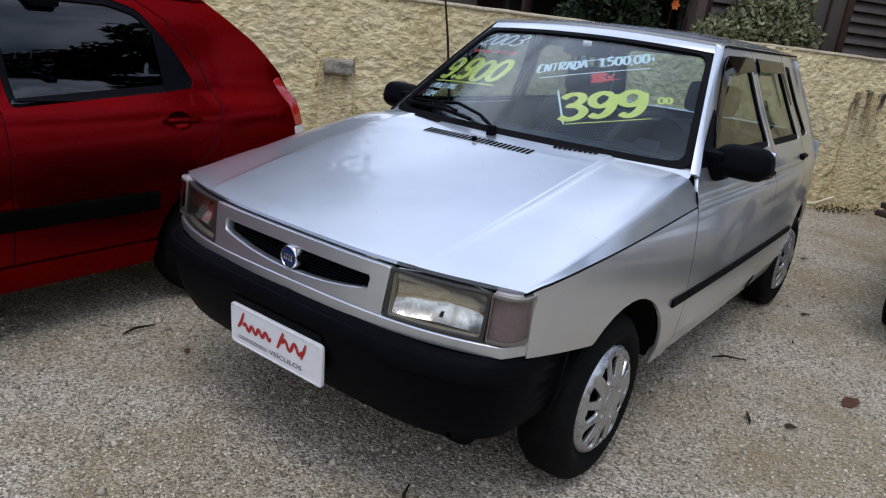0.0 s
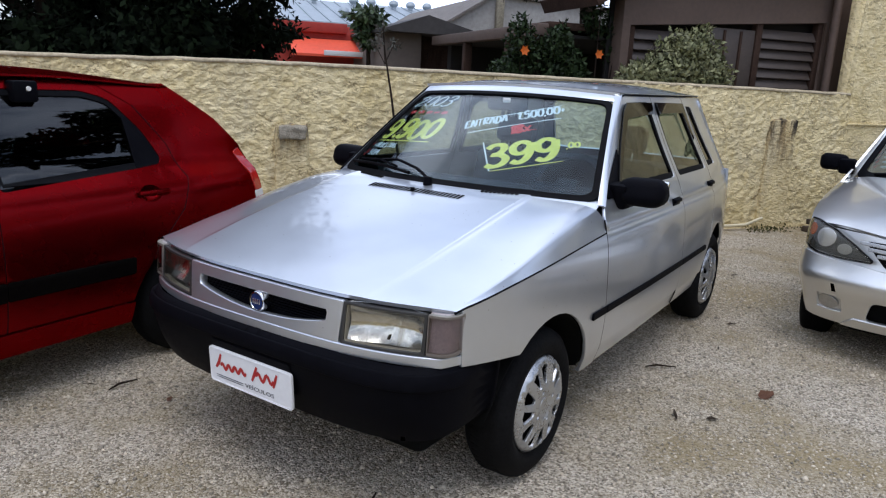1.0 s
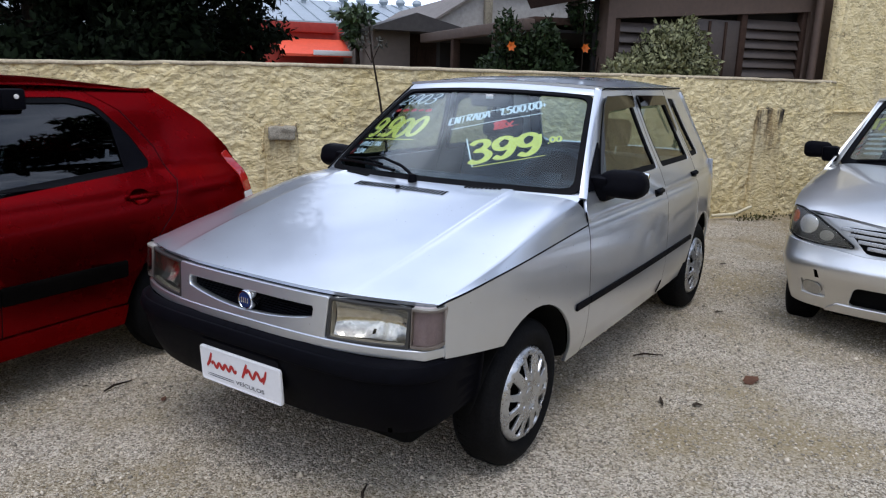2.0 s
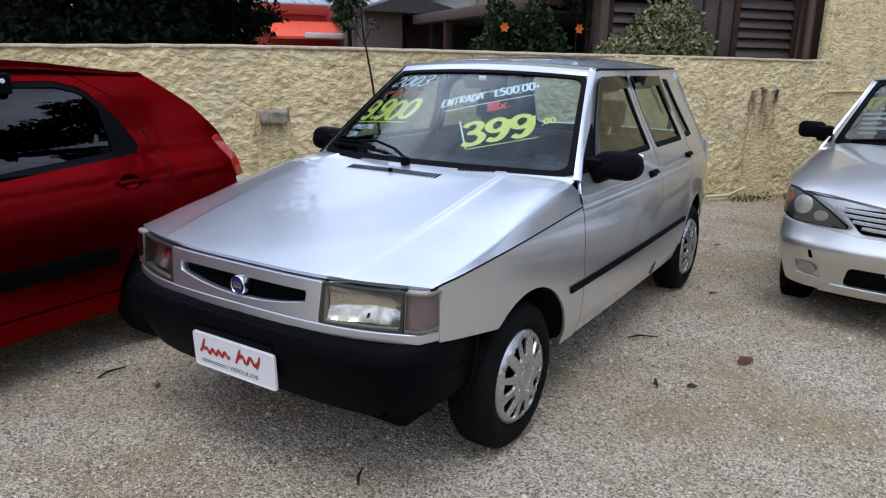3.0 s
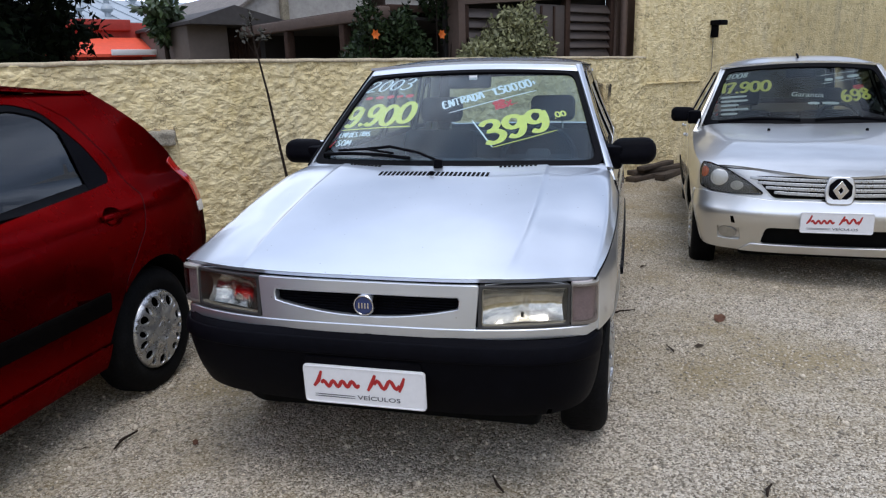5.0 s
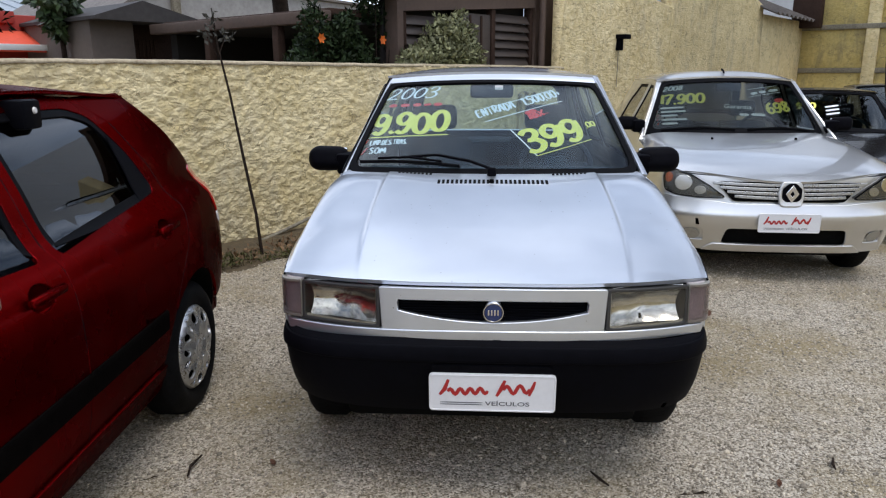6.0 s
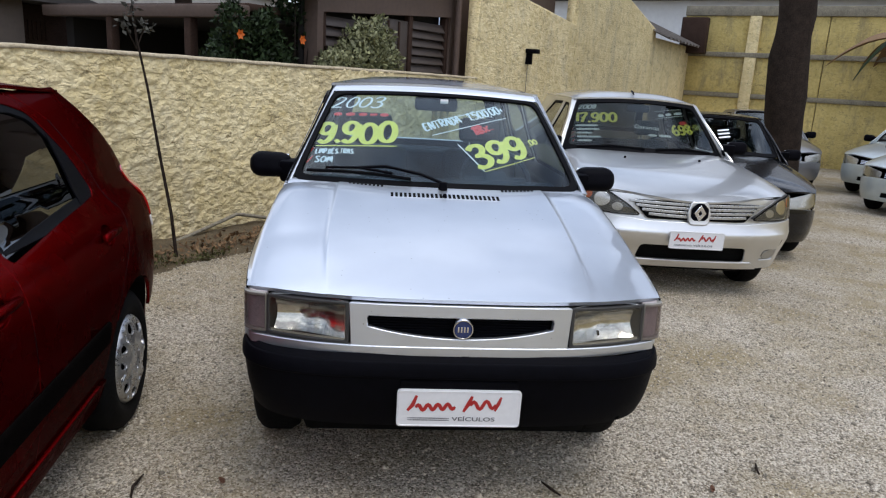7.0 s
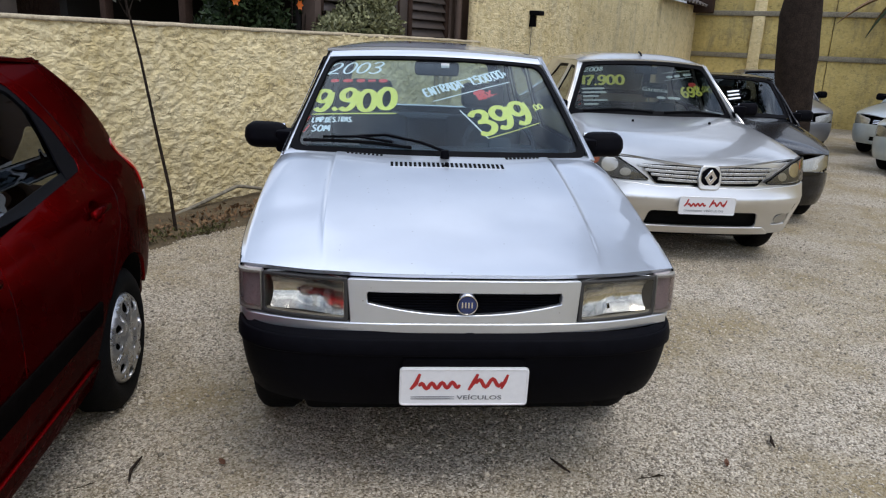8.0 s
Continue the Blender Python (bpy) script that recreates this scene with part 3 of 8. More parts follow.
def stucco_material(name, c0, c1, grime):
    m = material(name, c0, 0.92, tint=c1, scale=2.2, bump=1.0, bscale=62)
    nt = m.node_tree
    p = nt.nodes["Principled BSDF"]
    old = p.inputs["Base Color"].links[0].from_socket
    co = nt.nodes.new("ShaderNodeTexCoord")
    mp = nt.nodes.new("ShaderNodeMapping")
    mp.inputs["Scale"].default_value = (1.0, 1.0, 0.35)
    ns = nt.nodes.new("ShaderNodeTexNoise")
    ns.inputs["Scale"].default_value = 2.6
    ns.inputs["Detail"].default_value = 9
    ns.inputs["Roughness"].default_value = 0.72
    rp = nt.nodes.new("ShaderNodeValToRGB")
    rp.color_ramp.elements[0].position, rp.color_ramp.elements[1].position = 0.52, 0.74
    mx = nt.nodes.new("ShaderNodeMix")
    mx.data_type = "RGBA"
    mx.inputs["B"].default_value = (*grime, 1)
    nt.links.new(co.outputs["Object"], mp.inputs["Vector"])
    nt.links.new(mp.outputs["Vector"], ns.inputs["Vector"])
    nt.links.new(ns.outputs["Fac"], rp.inputs["Fac"])
    nt.links.new(rp.outputs["Color"], mx.inputs["Factor"])
    nt.links.new(old, mx.inputs["A"])
    # brown noise lines that paint in small shadows between the thrown dabs
    mc = nt.nodes.new("ShaderNodeMapping")
    mc.inputs["Scale"].default_value = (1.0, 1.0, 1.7)
    nc = nt.nodes.new("ShaderNodeTexNoise")
    nc.inputs["Scale"].default_value = 10.0
    nc.inputs["Detail"].default_value = 4
    nc.inputs["Roughness"].default_value = 0.6
    nc.inputs["Distortion"].default_value = 0.6
    rc = nt.nodes.new("ShaderNodeValToRGB")
    rc.color_ramp.elements[0].position, rc.color_ramp.elements[0].color = 0.462, (0, 0, 0, 1)
    rc.color_ramp.elements[1].position, rc.color_ramp.elements[1].color = 0.54, (0, 0, 0, 1)
    peak = rc.color_ramp.elements.new(0.50)
    peak.color = (0.85, 0.85, 0.85, 1)
    nm = nt.nodes.new("ShaderNodeTexNoise")
    nm.inputs["Scale"].default_value = 5.5
    nm.inputs["Detail"].default_value = 3
    rm = nt.nodes.new("ShaderNodeValToRGB")
    rm.color_ramp.elements[0].position, rm.color_ramp.elements[1].position = 0.50, 0.64
    mul = nt.nodes.new("ShaderNodeMath")
    mul.operation = "MULTIPLY"
    mx2 = nt.nodes.new("ShaderNodeMix")
    mx2.data_type = "RGBA"
    mx2.inputs["B"].default_value = (0.22, 0.165, 0.085, 1)
    nt.links.new(co.outputs["Object"], mc.inputs["Vector"])
    nt.links.new(mc.outputs["Vector"], nc.inputs["Vector"])
    nt.links.new(mc.outputs["Vector"], nm.inputs["Vector"])
    nt.links.new(nc.outputs["Fac"], rc.inputs["Fac"])
    nt.links.new(nm.outputs["Fac"], rm.inputs["Fac"])
    nt.links.new(rc.outputs["Color"], mul.inputs[0])
    nt.links.new(rm.outputs["Color"], mul.inputs[1])
    nt.links.new(mul.outputs[0], mx2.inputs["Factor"])
    nt.links.new(mx.outputs["Result"], mx2.inputs["A"])
    nt.links.new(mx2.outputs["Result"], p.inputs["Base Color"])
    # dabs of plaster thrown on and left as they hung
    warp = nt.nodes.new("ShaderNodeTexNoise")
    warp.inputs["Scale"].default_value = 9
    wm = nt.nodes.new("ShaderNodeMix")
    wm.data_type = "RGBA"
    wm.blend_type = "LINEAR_LIGHT"
    wm.inputs["Factor"].default_value = 0.07
    dab = nt.nodes.new("ShaderNodeTexVoronoi")
    dab.inputs["Scale"].default_value = 21
    fine = nt.nodes.new("ShaderNodeTexNoise")
    fine.inputs["Scale"].default_value = 48
    fine.inputs["Detail"].default_value = 6
    sm = nt.nodes.new("ShaderNodeMath")
    sm.operation = "SUBTRACT"
    bp = nt.nodes.new("ShaderNodeBump")
    bp.inputs["Strength"].default_value = 1.0
    bp.inputs["Distance"].default_value = 0.010
    nt.links.new(mc.outputs["Vector"], warp.inputs["Vector"])
    nt.links.new(mc.outputs["Vector"], wm.inputs["A"])
    nt.links.new(warp.outputs["Color"], wm.inputs["B"])
    nt.links.new(wm.outputs["Result"], dab.inputs["Vector"])
    nt.links.new(co.outputs["Object"], fine.inputs["Vector"])
    nt.links.new(fine.outputs["Fac"], sm.inputs[0])
    nt.links.new(dab.outputs["Distance"], sm.inputs[1])
    nt.links.new(sm.outputs[0], bp.inputs["Height"])
    nt.links.new(bp.outputs["Normal"], p.inputs["Normal"])
    return m


STUCCO = stucco_material("rough_ochre_stucco", (0.62, 0.49, 0.24), (0.83, 0.70, 0.42), (0.50, 0.425, 0.28))
STUCCO2 = stucco_material("smoother_ochre_stucco", (0.63, 0.50, 0.25), (0.81, 0.675, 0.39), (0.50, 0.42, 0.265))
YELLOW = stucco_material("yellow_block_wall", (0.50, 0.38, 0.13), (0.66, 0.52, 0.20), (0.22, 0.18, 0.11))
GRIME = material("grey_weathered_render", (0.15, 0.13, 0.095), 0.95, tint=(0.31, 0.275, 0.20), scale=5, bump=0.5, bscale=60)
CAPPING = material("weathered_wall_top", (0.34, 0.275, 0.18), 0.95, tint=(0.58, 0.49, 0.34), scale=6, bump=0.6, bscale=60)
BROWN = material("brown_paint", (0.092, 0.060, 0.045), 0.75, vary=0.12, scale=3, bump=0.1, bscale=80)
BROWN_D = material("dark_brown_wood", (0.045, 0.027, 0.020), 0.85, spec=0.1, vary=0.25, scale=6, bump=0.2, bscale=90)
SHUTTER = material("brown_shutter_slat", (0.062, 0.047, 0.040), 0.55, vary=0.15, scale=6)
RED_WALL = material("red_painted_wall", (0.38, 0.045, 0.032), 0.8, vary=0.12, scale=2)
ORANGE = material("orange_awning_cloth", (0.80, 0.10, 0.045), 0.7, vary=0.08, scale=2)
BEIGE = material("taupe_render", (0.14, 0.11, 0.09), 0.85, vary=0.1, scale=2)
CONCRETE = material("grey_concrete", (0.36, 0.345, 0.325), 0.9, vary=0.15, scale=2, bump=0.2, bscale=40)
ZINC = material("zinc_roof_sheet", (0.31, 0.35, 0.38), 0.5, 0.2, vary=0.1, scale=1.5)
TILE = material("old_roof_tile", (0.16, 0.14, 0.125), 0.9, vary=0.3, scale=5)
# near-black colour that paints in the darkness of the window and veranda
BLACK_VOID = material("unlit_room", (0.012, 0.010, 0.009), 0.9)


def rough_wall(name, x0, x1, y, depth, top, mat, label, cell=0.015, amp=0.0075, base=-0.35, feature=18.0, ragged=0.004):
    """A wall along x whose face towards -y is thrown-on plaster; top(x) gives its height."""
    nx = max(2, int((x1 - x0) / cell))
    zs_n = 108
    verts, faces = [], []
    for i in range(nx + 1):
        x = x0 + (x1 - x0) * i / nx
        tz = top(x) + ragged * noise.noise((x * 7, 1.3, 0.2))
        for k in range(zs_n + 1):
            z = base + (tz - base) * k / zs_n
            n1 = noise.noise((x * feature + 0.8 * noise.noise((x * 5, z * 5, 1.1)), z * feature * 1.35 + 0.8 * noise.noise((x * 5, z * 5, 9.1)), 2.2))
            n2 = noise.noise((x * feature * 2.3, z * feature * 3.1, 5.2))
            n3 = noise.noise((x * 1.1, z * 1.3, 8.8))
            n4 = 0.35 + 1.3 * max(0.0, 0.45 + noise.noise((x * 2.7, z * 3.1, 4.4)))
            dab = smooth_step(n1 * 2.4 + 0.42)
            d = amp * (1.5 * dab - 0.6 + n4 * 0.75 * n2) + 0.012 * n3 - 0.006
            if k == zs_n:
                d = -0.004
            verts.append((x, y - d, z))
    m = zs_n + 1
    for i in range(nx):
        for k in range(zs_n):
            faces.append((i * m + k, (i + 1) * m + k, (i + 1) * m + k + 1, i * m + k + 1))
    b0 = len(verts)
    for i in range(nx + 1):
        x = x0 + (x1 - x0) * i / nx
        verts += [(x, y + depth, top(x) + 0.004), (x, y + depth, base)]
    for i in range(nx):
        faces.append((i * m + zs_n, (i + 1) * m + zs_n, b0 + 2 * (i + 1), b0 + 2 * i))
        faces.append((b0 + 2 * i, b0 + 2 * (i + 1), b0 + 2 * (i + 1) + 1, b0 + 2 * i + 1))
    for i, sg in ((0, 1), (nx, -1)):
        loop = [i * m + k for k in range(m)] + [b0 + 2 * i, b0 + 2 * i + 1]
        faces.append(loop if sg > 0 else loop[::-1])
    ob = mesh_object(name, verts, faces, mat, smooth=True)
    return tagged(ob, label, "wall", kind="structure")


WY = 5.694
low_top = curve_fn([(-14, 1.44), (-3, 1.45), (-0.6, 1.474), (0.5, 1.497), (1.2, 1.500), (2.5, 1.496), (3.8, 1.490), (5.1, 1.490), (7.05, 1.478)])
north = rough_wall("wall_north", -6.0, 7.046, WY, 0.19, low_top, STUCCO, "low boundary wall in rough ochre thrown plaster")
rough_wall("wall_north_west", -14.0, -6.004, WY, 0.19, low_top, STUCCO, "low boundary wall in rough ochre plaster", cell=0.1)
tall_a = rough_wall("wall_tall", 7.05, 10.42, WY, 0.20, lambda x: 2.76 - 0.092 * (x - 7.05), STUCCO, "tall house wall in rough ochre thrown plaster", cell=0.035)
rough_wall("wall_tall_end", 10.424, 15.3, WY + 0.005, 0.20, lambda x: 3.75 - 0.20 * (x - 10.424), STUCCO2, "tall gable wall in smoother ochre plaster", cell=0.09, amp=0.005)
# weathered capping along the low wall
cap_v, cap_f = [], []
cxs = lin(-14, 7.04, 240)
for i, x in enumerate(cxs):
    j = 0.006 * noise.noise((x * 5, 0, 0))
    t0 = low_top(x)
    cap_v += [(x, WY - 0.004 + j, t0 - 0.022 + 2 * j), (x, WY - 0.002 + j, t0 + 0.002), (x, WY + 0.05, t0 + 0.010 + j), (x, WY + 0.195, t0 + 0.004), (x, WY + 0.195, t0 - 0.022)]
    if i:
        for k in range(5):
            a, b2 = (i - 1) * 5 + k, (i - 1) * 5 + (k + 1) % 5
            cap_f.append((a, b2, b2 + 5, a + 5))
cap_f += [(0, 1, 2, 3, 4), tuple((len(cxs) - 1) * 5 + k for k in (4, 3, 2, 1, 0))]
tagged(mesh_object("wall_capping", cap_v, cap_f, CAPPING, north), kind="structure")
# pale ledge where the tall wall meets the low one
bm = bmesh.new()
add_box(bm, (7.05, WY - 0.022, 1.142), (8.3, WY + 0.02, 1.160), 0.004)
tagged(part("wall_ledge", bm, STUCCO2, tall_a), kind="structure")


def lumpy(bm, amp, freq, seed):
    for v in bm.verts:
        n = noise.noise_vector((v.co.x * freq + seed, v.co.y * freq, v.co.z * freq))
        v.co += n * amp


def streaked(name, z0, z1, stain, amount):
    """Wall plaster with a stain that starts at the broken top and runs down in streaks."""
    m = stucco_material(name, (0.62, 0.49, 0.24), (0.83, 0.70, 0.42), (0.50, 0.425, 0.28))
    nt = m.node_tree
    p = nt.nodes["Principled BSDF"]
    last = p.inputs["Base Color"].links[0].from_socket
    co = nt.nodes.new("ShaderNodeTexCoord")
    sep = nt.nodes.new("ShaderNodeSeparateXYZ")
    nt.links.new(co.outputs["Object"], sep.inputs["Vector"])
    for k, (sx, sz, lo, hi, low, col) in enumerate(((6, 1.1, 0.40, 0.62, -0.5, (0.30, 0.20, 0.085)), (9, 2.2, 0.44, 0.56, 0.0, stain))):
        mp = nt.nodes.new("ShaderNodeMapping")
        mp.inputs["Scale"].default_value = (sx, sx, sz)
        mp.inputs["Location"].default_value = (3.7 * k, 0, 1.3)
        ns = nt.nodes.new("ShaderNodeTexNoise")
        ns.inputs["Scale"].default_value = 1.0
        ns.inputs["Detail"].default_value = 8
        ns.inputs["Roughness"].default_value = 0.65
        rp = nt.nodes.new("ShaderNodeValToRGB")
        rp.color_ramp.elements[0].position, rp.color_ramp.elements[1].position = lo, hi
        mr = nt.nodes.new("ShaderNodeMapRange")
        mr.inputs["From Min"].default_value, mr.inputs["From Max"].default_value = z0 + low, z1
        mr.inputs["To Max"].default_value = amount
        ml = nt.nodes.new("ShaderNodeMath")
        ml.operation = "MULTIPLY"
        mx = nt.nodes.new("ShaderNodeMix")
        mx.data_type = "RGBA"
        mx.inputs["B"].default_value = (*col, 1)
        nt.links.new(co.outputs["Object"], mp.inputs["Vector"])
        nt.links.new(mp.outputs["Vector"], ns.inputs["Vector"])
        nt.links.new(ns.outputs["Fac"], rp.inputs["Fac"])
        nt.links.new(sep.outputs["Z"], mr.inputs["Value"])
        nt.links.new(rp.outputs["Color"], ml.inputs[0])
        nt.links.new(mr.outputs["Result"], ml.inputs[1])
        nt.links.new(ml.outputs[0], mx.inputs["Factor"])
        nt.links.new(last, mx.inputs["A"])
        last = mx.outputs["Result"]
    nt.links.new(last, p.inputs["Base Color"])
    return m


def stub(x, w, h, mat, label):
    """An old pier end plastered into the wall, broken at the top."""
    bm = bmesh.new()
    add_box(bm, (x - w / 2, WY - 0.034, -0.05), (x + w / 2, WY + 0.02, h), 0.016, seg=2)
    bmesh.ops.subdivide_edges(bm, edges=bm.edges, cuts=7, use_grid_fill=True)
    lumpy(bm, 0.016, 11, x)
    for v in bm.verts:
        if v.co.z > h - 0.16:
            v.co += noise.noise_vector((v.co.x * 16, v.co.y * 16, v.co.z * 16 + x)) * 0.028
    return tagged(part("wall_pier", bm, mat), label, "wall pier", kind="structure")


stub(0.975, 0.27, 1.005, streaked("grey_stained_plaster", 0.70, 1.0, (0.12, 0.10, 0.075), 0.9), "plastered pier with a broken grey-stained top")
bm = bmesh.new()
add_box(bm, (0.868, WY - 0.075, 0.885), (1.088, WY + 0.01, 1.000), 0.014)
bmesh.ops.subdivide_edges(bm, edges=bm.edges, cuts=4, use_grid_fill=True)
lumpy(bm, 0.014, 17, 2.0)
tagged(part("pier_stub", bm, material("weathered_concrete", (0.16, 0.14, 0.105), 0.95, tint=(0.42, 0.375, 0.29), scale=13, bump=0.7, bscale=70)), "broken grey concrete stub sticking out of the wall", "wall pier", kind="structure")
stub(6.15, 0.36, 1.175, streaked("soot_streaked_plaster", 0.62, 1.12, (0.030, 0.022, 0.015), 1.0), "plastered pier streaked black from its broken top")
# small lamp bracket on the tall wall
lb = box_part("wall_lamp", (8.46, WY - 0.17, 1.880), (8.63, WY - 0.0, 1.945), PLASTIC, None, 0.012)
tagged(lb, "small dark floodlight bracket on the tall ochre wall", "wall lamp")
box_part("lamp_arm", (8.50, WY - 0.09, 1.72), (8.55, WY + 0.02, 1.91), PLASTIC, lb, 0.006)
tube_part("lamp_cable", [(8.525, WY - 0.025, 1.72), (8.53, WY - 0.022, 1.2)], 0.006, GRIME, lb, 6)

# ---------------------------------------------------------------- far wall and shed
far = empty("wall_far", Matrix(), "yellow block wall with ledges and piers", "wall", kind="structure")
FX = 18.6
blocks = [(-0.4, 1.38), (1.50, 2.40), (2.52, 3.42)]
for z0, z1 in blocks:
    yy = 5.9
    while yy > -14:
        w = 1.72
        bm = bmesh.new()
        add_box(bm, (FX, yy - w + 0.018, z0), (FX + 0.25, yy, z1), 0.012)
        part("wall_panel", bm, YELLOW, far)
        yy -= w
for z0, z1, d in ((1.38, 1.50, 0.05), (2.40, 2.52, 0.10), (3.42, 3.66, 0.08)):
    box_part("wall_ledge", (FX - d, -14, z0), (FX + 0.27, 5.9, z1), GRIME, far, 0.015)
for yy in (4.15, 0.6, -3.0):
    box_part("wall_pier", (FX - 0.09, yy - 0.14, -0.4), (FX + 0.01, yy + 0.14, 3.42), STUCCO2, far, 0.02)
box_part("wall_core", (FX + 0.1, -14, -0.4), (FX + 0.22, 5.9, 3.4), GRIME, far, 0.0)
hall = empty("factory_hall", Matrix(), "white industrial hall behind the far wall", "building")
box_part("wall", (22, -30, -0.3), (23, 14, 9), material("white_sheet_wall", (0.62, 0.63, 0.64), 0.6, vary=0.06, scale=1), hall, 0.02)
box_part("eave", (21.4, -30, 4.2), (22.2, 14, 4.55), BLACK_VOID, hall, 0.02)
shed = empty("shed", Matrix(), "plastered shed with a corrugated lean-to roof", "shed")
box_part("wall", (15.32, WY + 0.01, -0.3), (18.58, WY + 0.2, 2.62), STUCCO2, shed, 0.02)
bm = bmesh.new()
nv = 40
rows = []
for i in range(nv + 1):
    x = 15.0 + 3.4 * i / nv
    z = 0.035 * math.sin(i * math.pi / 2 * 1.0)
    rows.append([bm.verts.new((x, WY - 0.35, 2.60 + z)), bm.verts.new((x, WY + 1.6, 3.45 + z))])
for a, b2 in zip(rows, rows[1:]):
    bm.faces.new((a[0], b2[0], b2[1], a[1]))
bmesh.ops.solidify(bm, geom=list(bm.faces), thickness=0.02)
part("roof", bm, TILE, shed, "old corrugated roof sheet", 60)
box_part("roof_beam", (18.2, WY - 0.45, 2.45), (18.5, WY + 0.2, 3.35), BROWN_D, shed, 0.02)
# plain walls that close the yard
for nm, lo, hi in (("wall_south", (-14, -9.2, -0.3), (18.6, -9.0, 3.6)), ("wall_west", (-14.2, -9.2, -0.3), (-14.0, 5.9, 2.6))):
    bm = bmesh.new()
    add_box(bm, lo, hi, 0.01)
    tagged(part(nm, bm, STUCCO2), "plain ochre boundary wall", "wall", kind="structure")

# ---------------------------------------------------------------- the brown house
house = empty("house", Matrix(), "brown house with louvred shutters and a low gable roof", "house")
HY = 6.12
wall_o = [(4.33, 0.0), (10.4, 0.0), (10.4, 3.2), (7.2, 3.95), (4.33, 2.42)]
win = [(4.42, 1.40), (6.98, 1.40), (6.98, 2.24), (4.42, 2.05)]
skin("wall", wall_o, lambda x, z: (x, HY, z), (0, -1, 0), BROWN, house, [win], step=(0.8, 0.8), thick=0.18)
wd = empty("window", Matrix(), "", "")
wd.parent = house
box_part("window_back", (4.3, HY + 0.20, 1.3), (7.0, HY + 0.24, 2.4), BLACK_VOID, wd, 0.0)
top_at = lambda x: 2.05 + (x - 4.42) / 2.46 * 0.19
for x0, x1 in ((4.42, 4.50), (5.36, 5.44), (6.05, 6.13), (6.91, 6.98)):
    box_part("window_post", (x0, HY + 0.03, 1.40), (x1, HY + 0.12, top_at(x0)), BROWN_D, wd, 0.006)
for x0, x1 in ((6.13, 6.91), (4.50, 5.36)):
    z = 1.42
    while z + 0.075 < top_at(x0) + 0.02:
        tilt = Matrix.Translation((0, HY + 0.07, z + 0.03)) @ Matrix.Rotation(radians(-32), 4, "X")
        box_part("slat", (x0 + 0.004, -0.008, -0.060), (x1 - 0.004, 0.008, 0.060), SHUTTER, wd, 0.004, m=tilt)
        z += 0.104
box_part("shutter_panel", (5.44, HY + 0.05, 1.40), (6.05, HY + 0.10, 2.10), SHUTTER, wd, 0.008)
for x in (5.62, 5.84):
    box_part("shutter_batten", (x, HY + 0.035, 1.40), (x + 0.03, HY + 0.055, 2.08), BROWN_D, wd, 0.004)
tube_part("downpipe", [(7.0, HY - 0.10, 1.3), (7.0, HY - 0.10, 3.4)], 0.045, BROWN, house, 14, label="brown painted downpipe")
for a, b2, nm in (((3.9, 2.18), (7.2, 3.98), "roof"), ((7.2, 3.98), (11.0, 3.0), "roof")):
    d = Vector((b2[0] - a[0], 0, b2[1] - a[1]))
    up = Vector((-d.z, 0, d.x)).normalized()
    if up.z < 0:
        up.negate()
    bm = bmesh.new()
    P = [Vector((a[0], 0, a[1])), Vector((b2[0], 0, b2[1]))]
    vs = []
    for y in (HY - 0.22, HY + 0.9):
        for p in P:
            for o in (0.0, 0.14):
                q = p + up * o
                vs.append(bm.verts.new((q.x, y, q.z)))
    bmesh.ops.convex_hull(bm, input=vs)
    part(nm, bm, BROWN_D, house, "dark timber eave with old tiles", 30)
box_part("eave_board", (3.9, HY - 0.16, 2.60), (7.1, HY - 0.05, 2.78), BROWN_D, house, 0.01)

# ---------------------------------------------------------------- buildings beyond the wall
porch = empty("porch", Matrix(), "low brown porch roof over a dark veranda", "building")
box_part("roof_slab", (3.64, 6.40, 1.97), (6.2, 9.6, 2.05), BROWN_D, porch, 0.02)
box_part("fascia", (3.50, 6.36, 1.90), (3.63, 9.7, 2.02), BROWN, porch, 0.012)
# veranda boards in near-black, their shade put into the colour
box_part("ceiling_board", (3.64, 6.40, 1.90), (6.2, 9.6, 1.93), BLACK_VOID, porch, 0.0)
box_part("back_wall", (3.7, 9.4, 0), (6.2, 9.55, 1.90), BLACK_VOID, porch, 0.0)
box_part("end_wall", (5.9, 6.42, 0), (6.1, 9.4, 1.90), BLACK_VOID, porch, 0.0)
for y in (7.1, 8.4):
    box_part("post", (3.52, y, 0), (3.62, y + 0.10, 1.90), BROWN_D, porch, 0.01)
taupe = empty("annex", Matrix(), "taupe rendered annex with a dark overhanging roof", "building")
box_part("wall", (2.88, 10.0, 0), (3.45, 13.0, 2.08), BEIGE, taupe, 0.02)
box_part("side_wall", (3.45, 10.3, 0), (4.2, 13.0, 2.05), BROWN_D, taupe, 0.02)
bm = bmesh.new()
bmesh.ops.convex_hull(bm, input=[bm.verts.new(p) for y in (9.7, 13.2) for p in ((2.82, y, 2.06), (3.45, y, 2.25), (4.3, y, 2.05), (2.82, y, 2.10), (3.45, y, 2.31), (4.3, y, 2.10))])
part("roof", bm, material("dull_metal_roof", (0.055, 0.05, 0.048), 0.7, spec=0.2, vary=0.15, scale=2), taupe, "", 20)
for i in range(9):
    box_part("window_bar", (3.42 + i * 0.055, 10.27, 1.62), (3.44 + i * 0.055, 10.29, 1.86), BROWN_D, taupe, 0.0)
redb = empty("shop", Matrix(), "red painted shop with an orange awning", "building")
